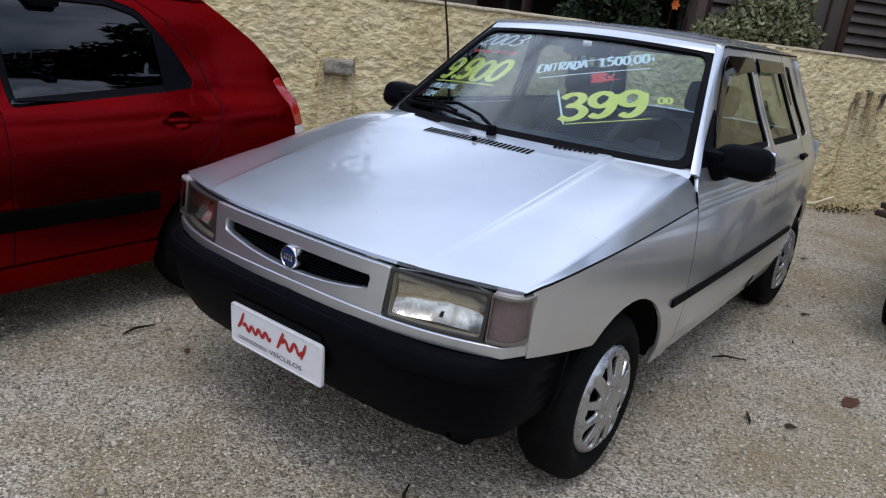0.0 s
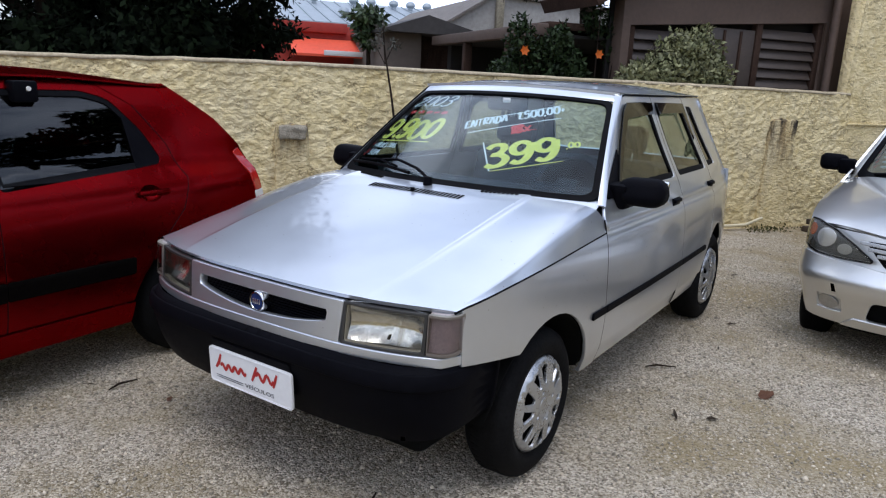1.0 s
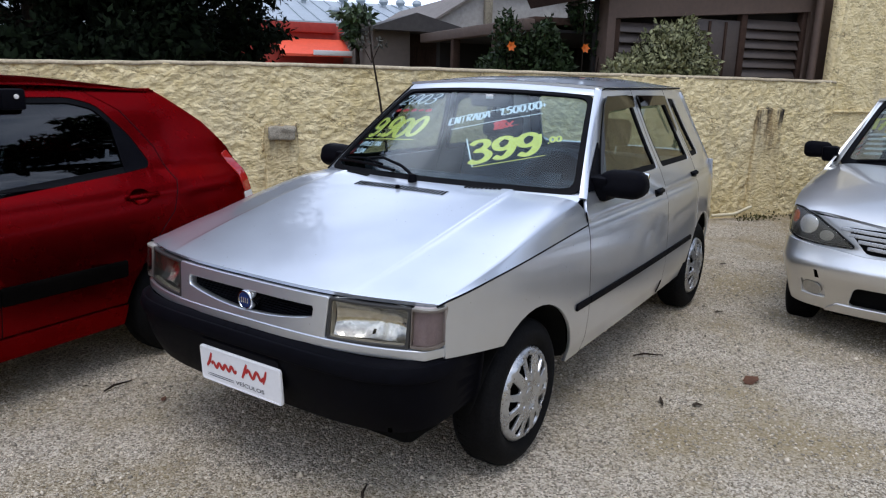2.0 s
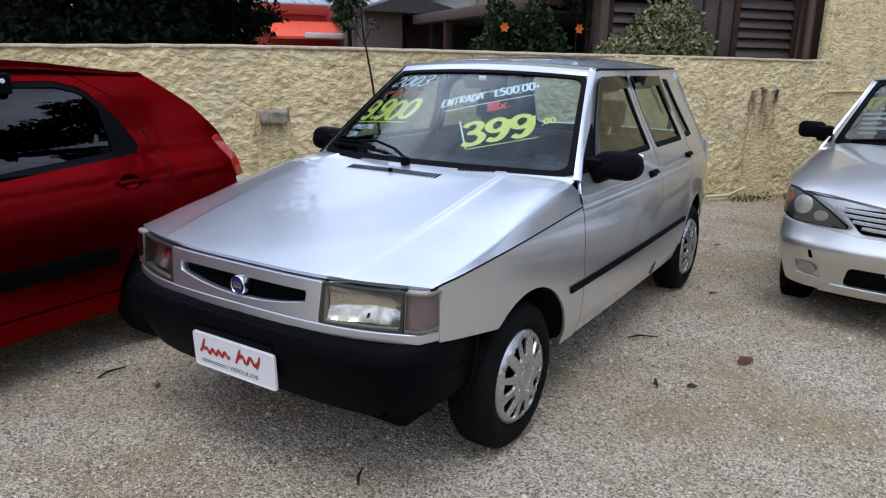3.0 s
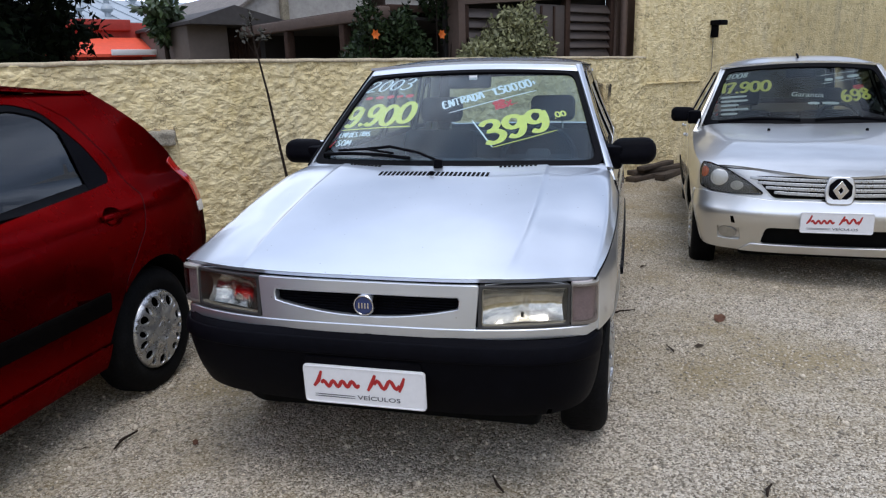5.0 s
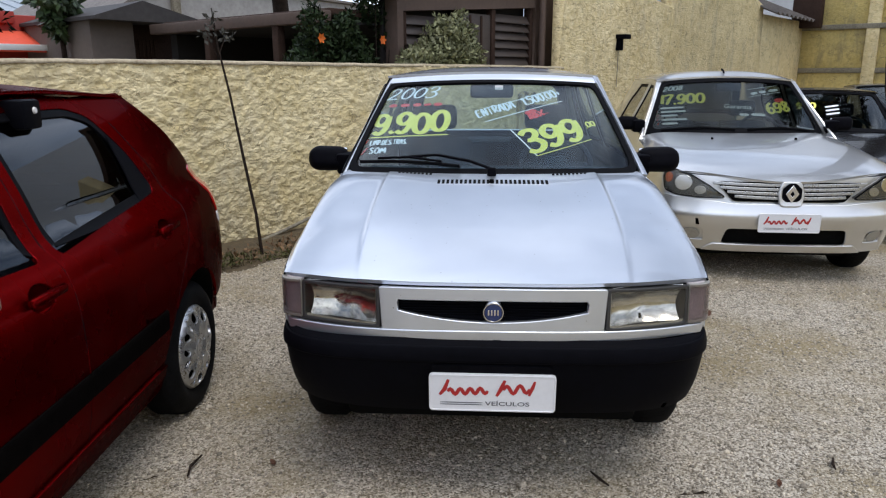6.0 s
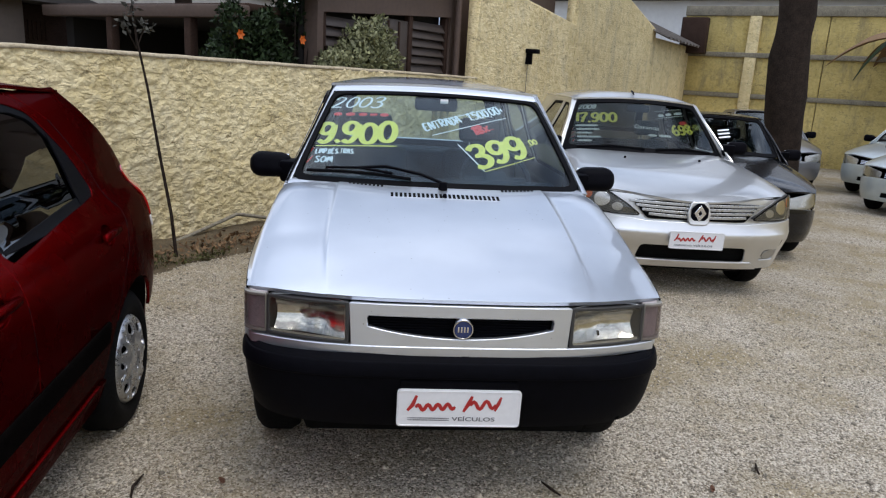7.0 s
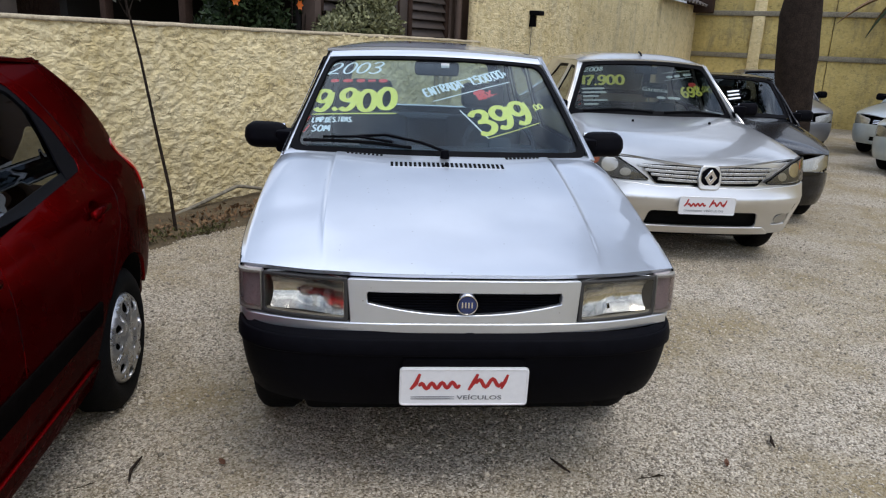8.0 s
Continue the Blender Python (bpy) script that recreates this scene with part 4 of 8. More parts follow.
box_part("wall", (1.2, 12.0, 0), (3.72, 14, 2.22), RED_WALL, redb, 0.02)
box_part("cornice", (1.2, 11.93, 2.10), (2.75, 12.02, 2.26), RED_WALL, redb, 0.01)
bm = bmesh.new()
bmesh.ops.convex_hull(bm, input=[bm.verts.new(p) for x in (1.75, 3.25) for p in ((x, 11.98, 2.00), (x, 11.98, 1.95), (x, 11.35, 1.74), (x, 11.35, 1.70))])
part("awning", bm, ORANGE, redb, "sloping orange awning", 20)
box_part("sign_board", (2.25, 11.30, 1.72), (2.95, 11.33, 1.80), PLATE, redb, 0.004)
hallb = empty("warehouse", Matrix(), "long zinc-roofed warehouse with turbine vents", "building")
box_part("wall", (-6, 31.5, 0), (22, 44, 3.7), material("pale_sheet_wall", (0.50, 0.55, 0.60), 0.6, vary=0.06, scale=1), hallb, 0.02)
bm = bmesh.new()
bmesh.ops.convex_hull(bm, input=[bm.verts.new(p) for x in (-6.5, 22.5) for p in ((x, 31.0, 3.55), (x, 31.0, 3.62), (x, 38.0, 5.12), (x, 45.0, 3.5))])
part("roof", bm, ZINC, hallb, "pale zinc sheet roof", 20)
for i in range(40):
    x = -6.2 + i * 0.72
    box_part("roof_seam", (x, 31.0, 0.0), (x + 0.05, 38.0, 0.05), ZINC, hallb, 0.0, m=Matrix.Translation((0, 31.0, 3.62)) @ Matrix.Rotation(math.atan2(1.50, 7.0), 4, "X") @ Matrix.Translation((0, -31.0, 0)))
for x, y, z in ((6.3, 36.8, 4.86), (8.3, 36.8, 4.86), (9.2, 36.8, 4.86), (10.4, 36.8, 4.86), (11.3, 36.8, 4.86), (12.2, 36.8, 4.86), (13.9, 36.8, 4.86), (14.7, 36.8, 4.86), (16.0, 36.8, 4.86), (6.9, 32.4, 3.95), (8.0, 32.4, 3.95)):
    lathe_part("turbine_vent", [(0, 0.46), (0.12, 0.44), (0.22, 0.36), (0.25, 0.25), (0.19, 0.15), (0.12, 0.12), (0.12, -0.15)], ZINC, hallb, 16, "z", at=(x, y, z), label="round turbine roof vent")
gab = empty("gabled_house", Matrix(), "grey rendered house with a pitched tiled roof", "house")
skin("wall", [(4.9, 0), (14.0, 0), (14.0, 2.92), (8.6, 3.08), (6.25, 3.16), (5.2, 2.52), (4.9, 2.38)], lambda x, z: (x, 14.0, z), (0, -1, 0), CONCRETE, gab, step=(1, 1), thick=0.2)
bm = bmesh.new()
bmesh.ops.convex_hull(bm, input=[bm.verts.new((x, y, z + o)) for o in (0, 0.05) for x, y, z in ((4.8, 13.90, 2.30), (6.25, 13.90, 3.17), (4.8, 20, 2.30), (6.25, 20, 3.17))])
part("roof", bm, TILE, gab, "grey roof slope", 20)
bm = bmesh.new()
bmesh.ops.convex_hull(bm, input=[bm.verts.new((x, y, z + o)) for o in (0, 0.05) for x, y, z in ((6.25, 13.90, 3.17), (14.1, 13.90, 2.92), (6.25, 20, 3.17), (14.1, 20, 2.92))])
part("roof", bm, TILE, gab, "grey roof slope", 20)
bm = bmesh.new()
add_box(bm, (6.30, 13.86, 2.2), (6.46, 13.99, 3.10), 0.02)
part("downpipe", bm, GRIME, gab, "weathered grey downpipe")


# ---------------------------------------------------------------- cars
def inset(outline, d):
    """The outline drawn in by d, corner by corner."""
    k, out = len(outline), []
    area = sum(outline[i][0] * outline[(i + 1) % k][1] - outline[(i + 1) % k][0] * outline[i][1] for i in range(k))
    sg = 1 if area > 0 else -1
    for i in range(k):
        a, p, b = Vector(outline[i - 1]), Vector(outline[i]), Vector(outline[(i + 1) % k])
        t = (b - a).normalized() if (b - a).length > 1e-9 else Vector((1, 0))
        out.append((p.x - t.y * d * sg, p.y + t.x * d * sg))
    return out


def wheel(car, at, side, radius, rim_r, style, width=0.165):
    """A wheel: tyre, steel rim behind, and a silver cover with its openings. Its outer face is at x = at[0]."""
    x, y, z = at
    hub = part("wheel", wheel_core(rim_r, width, side), DARK, car)
    hub.location = (x, y, z)
    rw = radius - rim_r
    prof = [(rim_r - 0.006, -0.016), (rim_r + 0.012, 0.002), (rim_r + rw * 0.45, 0.012), (radius - 0.03, 0.004), (radius - 0.008, -0.014),
            (radius, -0.035), (radius + 0.001, -width * 0.5), (radius, -width + 0.04), (radius - 0.02, -width + 0.01), (rim_r, -width + 0.005)]
    prof = [(r, h * side) for r, h in prof]
    tyre = lathe_part("tyre", prof, TYRE, hub, 56, "x", label="worn black rubber tyre")
    bm = bmesh.new()
    for i in range(56):
        a = 2 * math.pi * i / 56
        for h, tw in ((-width * 0.37, 0.3), (-width * 0.64, -0.3)):
            m = Matrix.Rotation(a, 4, "X") @ Matrix.Translation((h * side, 0, radius)) @ Matrix.Rotation(tw, 4, "Z")
            add_box(bm, (-width * 0.12, -0.008, -0.003), (width * 0.12, 0.008, 0.0008), 0, m)
    part("tread", bm, TYRE, tyre)

    def face(u, v):
        r = math.hypot(u, v) / rim_r
        dome = 0.010 + 0.020 * (1 - r * r) - 0.016 * max(0, (r - 0.90) / 0.10) ** 2 - 0.012 * max(0, 1 - (r / 0.30) ** 4)
        ribs = math.cos((6 if style == "slots" else 8) * math.atan2(v, u)) * max(0.0, 1 - ((r - 0.68) / 0.26) ** 2)
        return (side * (dome + 0.007 * ribs), u, v)
    holes = []
    lugs = 0.34, 0.062
    if style == "slots":
        for i in range(12):
            a = 2 * math.pi * i / 12 + (0.030 if i % 2 else -0.030)
            pts = [(0.50, -0.10), (0.60, -0.145), (0.85, -0.175), (0.89, 0.0), (0.85, 0.175), (0.60, 0.145), (0.50, 0.10), (0.48, 0.0)]
            holes.append([(rim_r * r * math.cos(a + b), rim_r * r * math.sin(a + b)) for r, b in pts])
    elif style == "rounds":
        lugs = 0.28, 0.050
        for i in range(8):
            for dx, dr, w in ((-0.17, 0.14, 0.125), (0.18, 0.155, 0.15)):
                a = 2 * math.pi * i / 8 + dx
                holes.append([(rim_r * (0.77 + dr * math.cos(q)) * math.cos(a + w * math.sin(q)), rim_r * (0.77 + dr * math.cos(q)) * math.sin(a + w * math.sin(q))) for q in lin(0, 2 * math.pi * 11 / 12, 12)])
    for i in range(4):
        a = 2 * math.pi * i / 4 + 0.4
        holes.append([(rim_r * (lugs[0] * math.cos(a) + lugs[1] * math.cos(q)), rim_r * (lugs[0] * math.sin(a) + lugs[1] * math.sin(q))) for q in lin(0, 2 * math.pi * 7 / 8, 8)])
    ring = [(rim_r * math.cos(q), rim_r * math.sin(q)) for q in lin(0, 2 * math.pi * 47 / 48, 48)]
    skin("wheel_cover", ring, face, (side, 0, 0), COVER, hub, holes, step=(0.026, 0.026), thick=0.012, label="scuffed silver plastic wheel cover", rim=0.003)
    lathe_part("centre_cap", [(0.0, side * 0.022), (0.030, side * 0.021), (0.035, side * 0.016), (0.035, 0.0)], COVER, hub, 20)
    return hub


def wheel_core(rim_r, width, side):
    bm = bmesh.new()
    v, f = lathe([(0.0, -0.06 * side), (rim_r * 0.6, -0.06 * side), (rim_r * 0.9, -0.05 * side), (rim_r * 0.97, -0.014 * side), (rim_r * 0.97, -width * side * 0.9), (0.0, -width * side * 0.9)], 32)
    vs = [bm.verts.new(p) for p in v]
    for q in f:
        try:
            bm.faces.new([vs[i] for i in q])
        except ValueError:
            pass
    bmesh.ops.remove_doubles(bm, verts=bm.verts, dist=1e-5)
    return bm


def seat(car, x, y, z, w=0.46, name="front_seat", mat=None):
    """A car seat: cushion, backrest and headrest on two stems."""
    mat = mat or CLOTH
    s = box_part(name, (x - w / 2, y - 0.24, z), (x + w / 2, y + 0.24, z + 0.16), mat, car, 0.05, "dark cloth car seat")
    lean = Matrix.Translation((x, y + 0.22, z + 0.08)) @ Matrix.Rotation(radians(-17), 4, "X")
    box_part("backrest", (-w / 2, -0.02, 0), (w / 2, 0.10, 0.56), mat, s, 0.05, m=lean)
    box_part("headrest", (-0.13, 0.0, 0.61), (0.13, 0.09, 0.76), mat, s, 0.035, m=lean)
    for dx in (-0.06, 0.06):
        tube_part("headrest_stem", [lean @ Vector((dx, 0.045, 0.54)), lean @ Vector((dx, 0.045, 0.66))], 0.007, CHROME, s, 6)
    return s


def door_mirror(car, s, at, size, mat, label):
    """A door mirror: rounded shell on a foot, with the glass behind."""
    x, y, z = at
    L, D, Hh = size
    bm = bmesh.new()
    add_box(bm, (0, -D / 2, -Hh / 2), (L, D / 2, Hh / 2), min(D, Hh) * 0.42, seg=4)
    for v in bm.verts:
        k = v.co.x / L
        v.co.y += 0.02 * k
        v.co.z *= 0.86 + 0.28 * k - 0.22 * k * k
        v.co.y *= 1 - 0.15 * (v.co.z > 0)
        v.co.x *= s
        v.co += Vector((x, y, z))
    m = part("door_mirror", bm, mat, car, label, 50)
    foot = bmesh.new()
    add_box(foot, (-0.05, -0.07, -Hh * 0.62), (0.055, 0.055, Hh * 0.25), 0.02)
    for v in foot.verts:
        v.co.y += -0.5 * (v.co.z + Hh * 0.6) * 0.6 + 0.02
        v.co.x *= s
        v.co += Vector((x - s * 0.0, y, z))
    part("mirror_foot", foot, mat, m)
    g = bmesh.new()
    add_box(g, (L * 0.12, D / 2 + 0.005, -Hh * 0.36), (L * 0.92, D / 2 + 0.022, Hh * 0.36), 0.006)
    for v in g.verts:
        v.co.x *= s
        v.co += Vector((x, y, z))
    part("mirror_glass", g, CHROME, m)
    return m


class Body:
    """The shape functions of one car; x across, y to the rear, z up, origin on the ground under the front axle."""

    def __init__(self, spec):
        self.q = spec
        self.w = curve_fn(spec["plan"])
        self.sec = curve_fn(spec["section"])
        self.zc = curve_fn(spec["hood"])
        self.seam = curve_fn(spec["seam"])
        self.g = curve_fn(spec["hood_cross"])
        self.roofz = curve_fn(spec["roof"])

    def S(self, y, z):
        q = self.q
        x = self.w(y) - self.sec(z)
        for lz, ly0, ly1, d in q.get("creases", ()):
            if ly0 < y < ly1:
                x += d * math.exp(-((z - lz) / 0.012) ** 2)
        return x

    def side(self, s, off=0.0):
        return lambda y, z: (s * (self.S(y, z) + off), y, z)

    def hood(self, t, y):
        wh = self.S(y, self.seam(y))
        if "shoulder" in self.q:
            # a flat top with a crease, a crisp shoulder and a flank down to the wing
            c, sg, K = min(abs(t), 1.0), (1 if t >= 0 else -1), 0.85
            ts, drop = self.q["shoulder"](y)
            fade = min(1.0, max(0.0, (0.25 - y) / 0.75))
            at = lambda c: ts * c / K if c <= K else ts + (1 - ts) * (c - K) / (1 - K)
            zs = self.zc(y - self.q["hood_bow"](at(c) * wh) * fade)

            def down(c):
                if c <= K:
                    return drop * self.g(c / K)
                return drop + max(0.0, zs - self.seam(y) - drop) * (c - K) / (1 - K)
            w = 0.075
            if abs(c - K) < w:
                k = (c - K + w) / (2 * w)
                d = (1 - k) ** 2 * down(K - w) + 2 * k * (1 - k) * down(K) + k * k * down(K + w)
            else:
                d = down(c)
            return (sg * at(c) * wh, y, zs - d)
        step = self.q.get("hood_step", 0.0) * min(1.0, max(0.0, (abs(t) - 0.605) / 0.035))
        return (t * wh, y, self.zc(y) - step * min(1.0, max(0.0, (y + 0.72) * 4)) - (self.zc(y) - self.seam(y)) * self.g(min(abs(t), 1.0)))

    def screen(self, u, v):
        (bw, b0, b1, bz, bz1), (tw, t0, t1, tz, tz1) = self.q["screen"]
        base = Vector((bw * u, b0 + b1 * u * u, bz + bz1 * u * u))
        top = Vector((tw * u, t0 + t1 * u * u, tz + tz1 * u * u))
        p = base.lerp(top, v)
        bulge = self.q.get("screen_bulge", 0.012) * 4 * v * (1 - v)
        return p + Vector((0, -bulge * 0.6, bulge * 0.7))

    def rear(self, u, v):
        (bw, b0, b1, bz), (tw, t0, t1, tz) = self.q["rear_screen"]
        base = Vector((bw * u, b0 - b1 * u * u, bz))
        top = Vector((tw * u, t0 - t1 * u * u, tz - 0.015 * u * u))
        return base.lerp(top, v)

    def roof(self, t, y):
        x = self.w(y) - self.sec(self.q["gutter_z"])
        x = min(x, self.q.get("roof_half", 9)) + 0.004
        edge = self.q["gutter"](y) if callable(self.q["gutter"]) else self.q["gutter"]
        return (t * x, y, edge + (self.roofz(y) - edge) * (1 - abs(t) ** 3.2))

    def nose(self, a, z):
        """Round the front of the car: a from -1 to 1, z up."""
        q = self.q["nose"]
        yf = self.fy(z)
        hw = self.fw(z)
        ye = q["end"]
        sx = abs(math.sin(a * math.pi / 2))
        p = q["power"]
        return (math.copysign(hw * sx, a), ye - (ye - yf) * max(0.0, 1 - sx ** p) ** (1 / p), z)


def put_on_screen(b, off=0.006):
    """Metres across and up a windscreen to a place on it."""
    L = (b.screen(0, 1) - b.screen(0, 0)).length
    tilt = (b.screen(0, 1) - b.screen(0, 0)).normalized()
    nrm = Vector((0, -tilt.z, tilt.y))

    def put(a, h, lift=0.0):
        v = h / L
        (bw, *_), (tw, *_) = b.q["screen"]
        u = a / (bw + (tw - bw) * v)
        return b.screen(u, v) + nrm * (off + lift)
    return put


def plate(parent, at, tilt, width=0.40, height=0.13):
    """A white dealer's plate with red brush marks, a grey rule and a small word."""
    m = Matrix.Translation(at) @ Matrix.Rotation(radians(90 - tilt), 4, "X")
    bm = bmesh.new()
    out = rounded([(-width / 2, -height / 2), (width / 2, -height / 2), (width / 2, height / 2), (-width / 2, height / 2)], 0.014)
    fs = bm.faces.new([bm.verts.new((x, y, 0)) for x, y in out])
    r = bmesh.ops.extrude_face_region(bm, geom=[fs])
    bmesh.ops.translate(bm, verts=[v for v in r["geom"] if isinstance(v, bmesh.types.BMVert)], vec=(0, 0, 0.008))
    bmesh.ops.transform(bm, matrix=m, verts=bm.verts)
    p = part("dealer_plate", bm, PLATE, parent, "white dealer plate with red brush marks", 30)
    k = width / 0.40

    def put(a, b):
        return m @ Vector((a * k, b * k, 0.0095))
    rim = bmesh.new()
    rims = rounded([(-width / 2 + .004, -height / 2 + .004), (width / 2 - .004, -height / 2 + .004), (width / 2 - .004, height / 2 - .004), (-width / 2 + .004, height / 2 - .004)], 0.012)
    add_tube(rim, [m @ Vector((x, y, 0.008)) for x, y in rims] + [m @ Vector((*rims[0], 0.008))], 0.0022, 5)
    part("plate_edge", rim, PLATE, p)
    wave = lambda x0, x1, h, n, up: [(x0 + (x1 - x0) * i / (n * 8), up + h * math.sin(i / 8 * 2 * math.pi) + 0.006 * i / n / 8) for i in range(n * 8 + 1)]
    stroke_on("brush_mark", [(-0.166, -0.008), (-0.150, 0.012), (-0.138, 0.046)], 0.014 * k, put, INK_RED, p)
    stroke_on("brush_mark", wave(-0.140, -0.014, 0.010, 4, 0.003), 0.012 * k, put, INK_RED, p)
    stroke_on("brush_mark", [(0.014, -0.010), (0.030, 0.020), (0.040, 0.046)], 0.014 * k, put, INK_RED, p)
    stroke_on("brush_mark", wave(0.036, 0.118, 0.014, 2, 0.012), 0.012 * k, put, INK_RED, p)
    stroke_on("brush_mark", [(0.116, -0.006), (0.126, 0.020), (0.134, 0.044)], 0.012 * k, put, INK_RED, p)
    for b in (-0.034, -0.041):
        stroke_on("print_rule", [(-0.165, b), (-0.03, b)], 0.003 * k, put, INK_GREY, p)
    write_on("print_word", "VEÍCULOS", 0.020, (-0.022, -0.043), 0, put, INK_GREY, p, 0.012, sx=1.55)
    return p


def handle_cup(b, key):
    """Outline of the hollow behind a pull handle."""
    y, z = handle_at(b, key)
    return [(y - 0.01 + 0.060 * math.cos(q), z - 0.004 + 0.040 * math.sin(q)) for q in lin(0, 2 * math.pi * 15 / 16, 16)]


def build_car(spec, m, name, label, paint, glass_mat, group="", cabin=True):
    b = Body(spec)
    b.paint = paint
    car = empty(name, m, label, "car", group)
    b.car = car
    r = spec["wheel"]
    wb = spec["wheelbase"]
    nose = spec["nose"]
    b.fy = curve_fn([(p[0], p[1]) for p in nose["rows"]])
    b.fw = curve_fn([(p[0], p[2]) for p in nose["rows"]])

    # flanks
    doors = {}
    for s in (1, -1):
        out = (s, 0, 0)
        for key, nm in (("fender", "fender"), ("front_door", "front_door"), ("rear_door", "rear_door"), ("quarter", "rear_quarter_panel"), ("sill", "sill")):
            if key not in spec:
                continue
            hole = spec.get(key + "_glass")
            ob = skin(nm, spec[key], b.side(s, spec.get("sill_off", -0.008) if key == "sill" else 0), out, paint, car, ([hole] if hole else []) + ([handle_cup(b, key)] if spec.get("handle_hole") and key.endswith("door") else []), step=spec.get("skin_step", (0.14, 0.07)), thick=0.014)
            doors[key, s] = ob
            if hole:
                skin("window_rubber", inset(hole, -0.004), b.side(s, -0.005), out, RUBBER, ob, [inset(hole, 0.026)], step=(0.2, 0.1), thick=0.012)
                gm = spec.get("side_glass", glass_mat)
                skin("window_pane", inset(hole, 0.010), b.side(s, -0.012), out, gm, ob, step=(0.2, 0.1), thick=0.004)
            if key.endswith("door") and "handle" in spec:
                spec["handle"](b, ob, s, key)
        for a in spec.get("arches", ()):
            cy, cz, R = a
            grid_part("wheel_arch", lambda u, v: (s * (0.50 + v * (min(b.S(cy + (R + 0.02) * math.cos(u), cz + R * math.sin(u)), b.S(cy, cz + R * math.sin(u))) - 0.016 - 0.50)), cy + (R + 0.006) * math.cos(u), cz + (R + 0.006) * math.sin(u)),
                      lin(radians(6), radians(174), 20), (0.0, 0.5, 1.0), DARK, car, thick=0.004)
        for yy in (0.0, wb):
            wheel(car, (s * (spec["track"]), yy, r * 0.985), s, r, spec["rim"], spec["cover"])
        if "mould" in spec:
            z0, z1, ya, yb, mm = spec["mould"]
            for y0, y1, key in ((ya, spec["cut"][0] - 0.004, "fender"), (spec["cut"][0] + 0.004, spec["cut"][1] - 0.004, "front_door"), (spec["cut"][1] + 0.004, yb, "rear_door")):
                if y1 - y0 < 0.05:
                    continue
                ends = rounded([(y0, z0), (y1, z0), (y1, z1), (y0, z1)], 0.008)
                skin("side_moulding", ends, b.side(s, 0.009), out, mm, doors[key, s], step=(0.2, 0.02), thick=0.014, rim=0.004)

    # dark joints between the panels
        for line in spec.get("seams", ()):
            fine = [(p[0] + (q[0] - p[0]) * i / 8, p[1] + (q[1] - p[1]) * i / 8) for p, q in zip(line, line[1:]) for i in range(8)] + [line[-1]]
            tube_part("panel_joint", [(s * (b.S(y, z) - 0.0035), y, z) for y, z in fine], 0.0038, RUBBER, car, 6)

    # bonnet
    k = spec["hood_edges"]
    ts = spec.get("hood_ts") or [t / 16 for t in range(17)]
    ts = [-t for t in reversed(ts[1:])] + list(ts)
    lip = [(-0.012, 0.015), (-0.009, 0.005), (0.0, 0.0)]

    def bonnet_fn(t, q):
        drop, back = 0.0, 0.0
        if q < 0:
            back, drop = lip[int(round(q)) + 2]
            q = 0
        y = k[0](t) + (k[1](t) - k[0](t)) * q
        p = Vector(b.hood(t, y))
        return p + Vector((0, -back, -drop))
    b.bonnet = grid_part("bonnet", bonnet_fn, ts, [-2, -1] + lin(0, 1, 26), paint, car, thick=0.012)
    # dark tray under the bonnet and the cowl
    grid_part("engine_tray", lambda t, y: (t * (b.S(y, b.seam(y)) - 0.05), y, b.zc(y) - 0.075 - 0.04 * t * t), lin(-1, 1, 9), lin(k[0](1) + 0.10, k[1](1) + 0.04, 12), DARK, car, thick=0.004)

    # windscreen with its rubber
    frame_w = spec.get("screen_frame", 0.05)
    lid = spec.get("header", 0.0)
    o = rounded([(-1, 0), (1, 0), (1, 1 - lid), (-1, 1 - lid)], 0.09)
    i = rounded([(-1 + frame_w, frame_w * spec.get("screen_foot", 1.5)), (1 - frame_w, frame_w * spec.get("screen_foot", 1.5)), (1 - frame_w * 1.1, 1 - lid - frame_w * 1.15), (-1 + frame_w * 1.1, 1 - lid - frame_w * 1.15)], 0.09)
    skin("windscreen_rubber", o, b.screen, (0, -0.7, 0.7), RUBBER, car, [i], step=(0.12, 0.12), thick=0.012, dens=0.05, rim=0.003)
    b.pane = skin("windscreen", inset(i, -0.012), lambda u, v: b.screen(u, v) + Vector((0, 0.006, -0.006)), (0, -0.7, 0.7), spec.get("screen_glass", glass_mat), car, step=(0.15, 0.15), thick=0.005, label="laminated windscreen with marker writing" if spec.get("wipers") else "windscreen")
    if lid:
        out_n = Vector((0, -0.6, 0.8))
        grid_part("roof_header", lambda u, v: b.screen(u, 1 - lid * (1.25 - 1.25 * v)) + out_n * 0.006 * math.sin(math.pi * (0.1 + 0.6 * v)), lin(-1, 1, 25), lin(0, 1, 6), paint, car, thick=0.008)
        grid_part("cowl", lambda u, v: b.screen(u, 0.03 * v) + Vector((0, -0.075 * (1 - v), -0.010 - 0.016 * (1 - v))), lin(-1.02, 1.02, 25), lin(0, 1, 4), paint, car, thick=0.004)
    # roof
    y0, y1 = spec["roof_span"]

    def roof_fn(t, q):
        front = b.screen(max(-1, min(1, t)), 1.0)
        ys = front.y + 0.004 + (y1 - front.y) * q
        p = Vector(b.roof(t, ys))
        lift = max(0, 1 - q * 9)
        p.z = p.z * (1 - lift) + (front.z + 0.004) * lift
        if q < 0.06:
            p.x = p.x * (1 - lift) + (front.x * 1.045) * lift
        return p
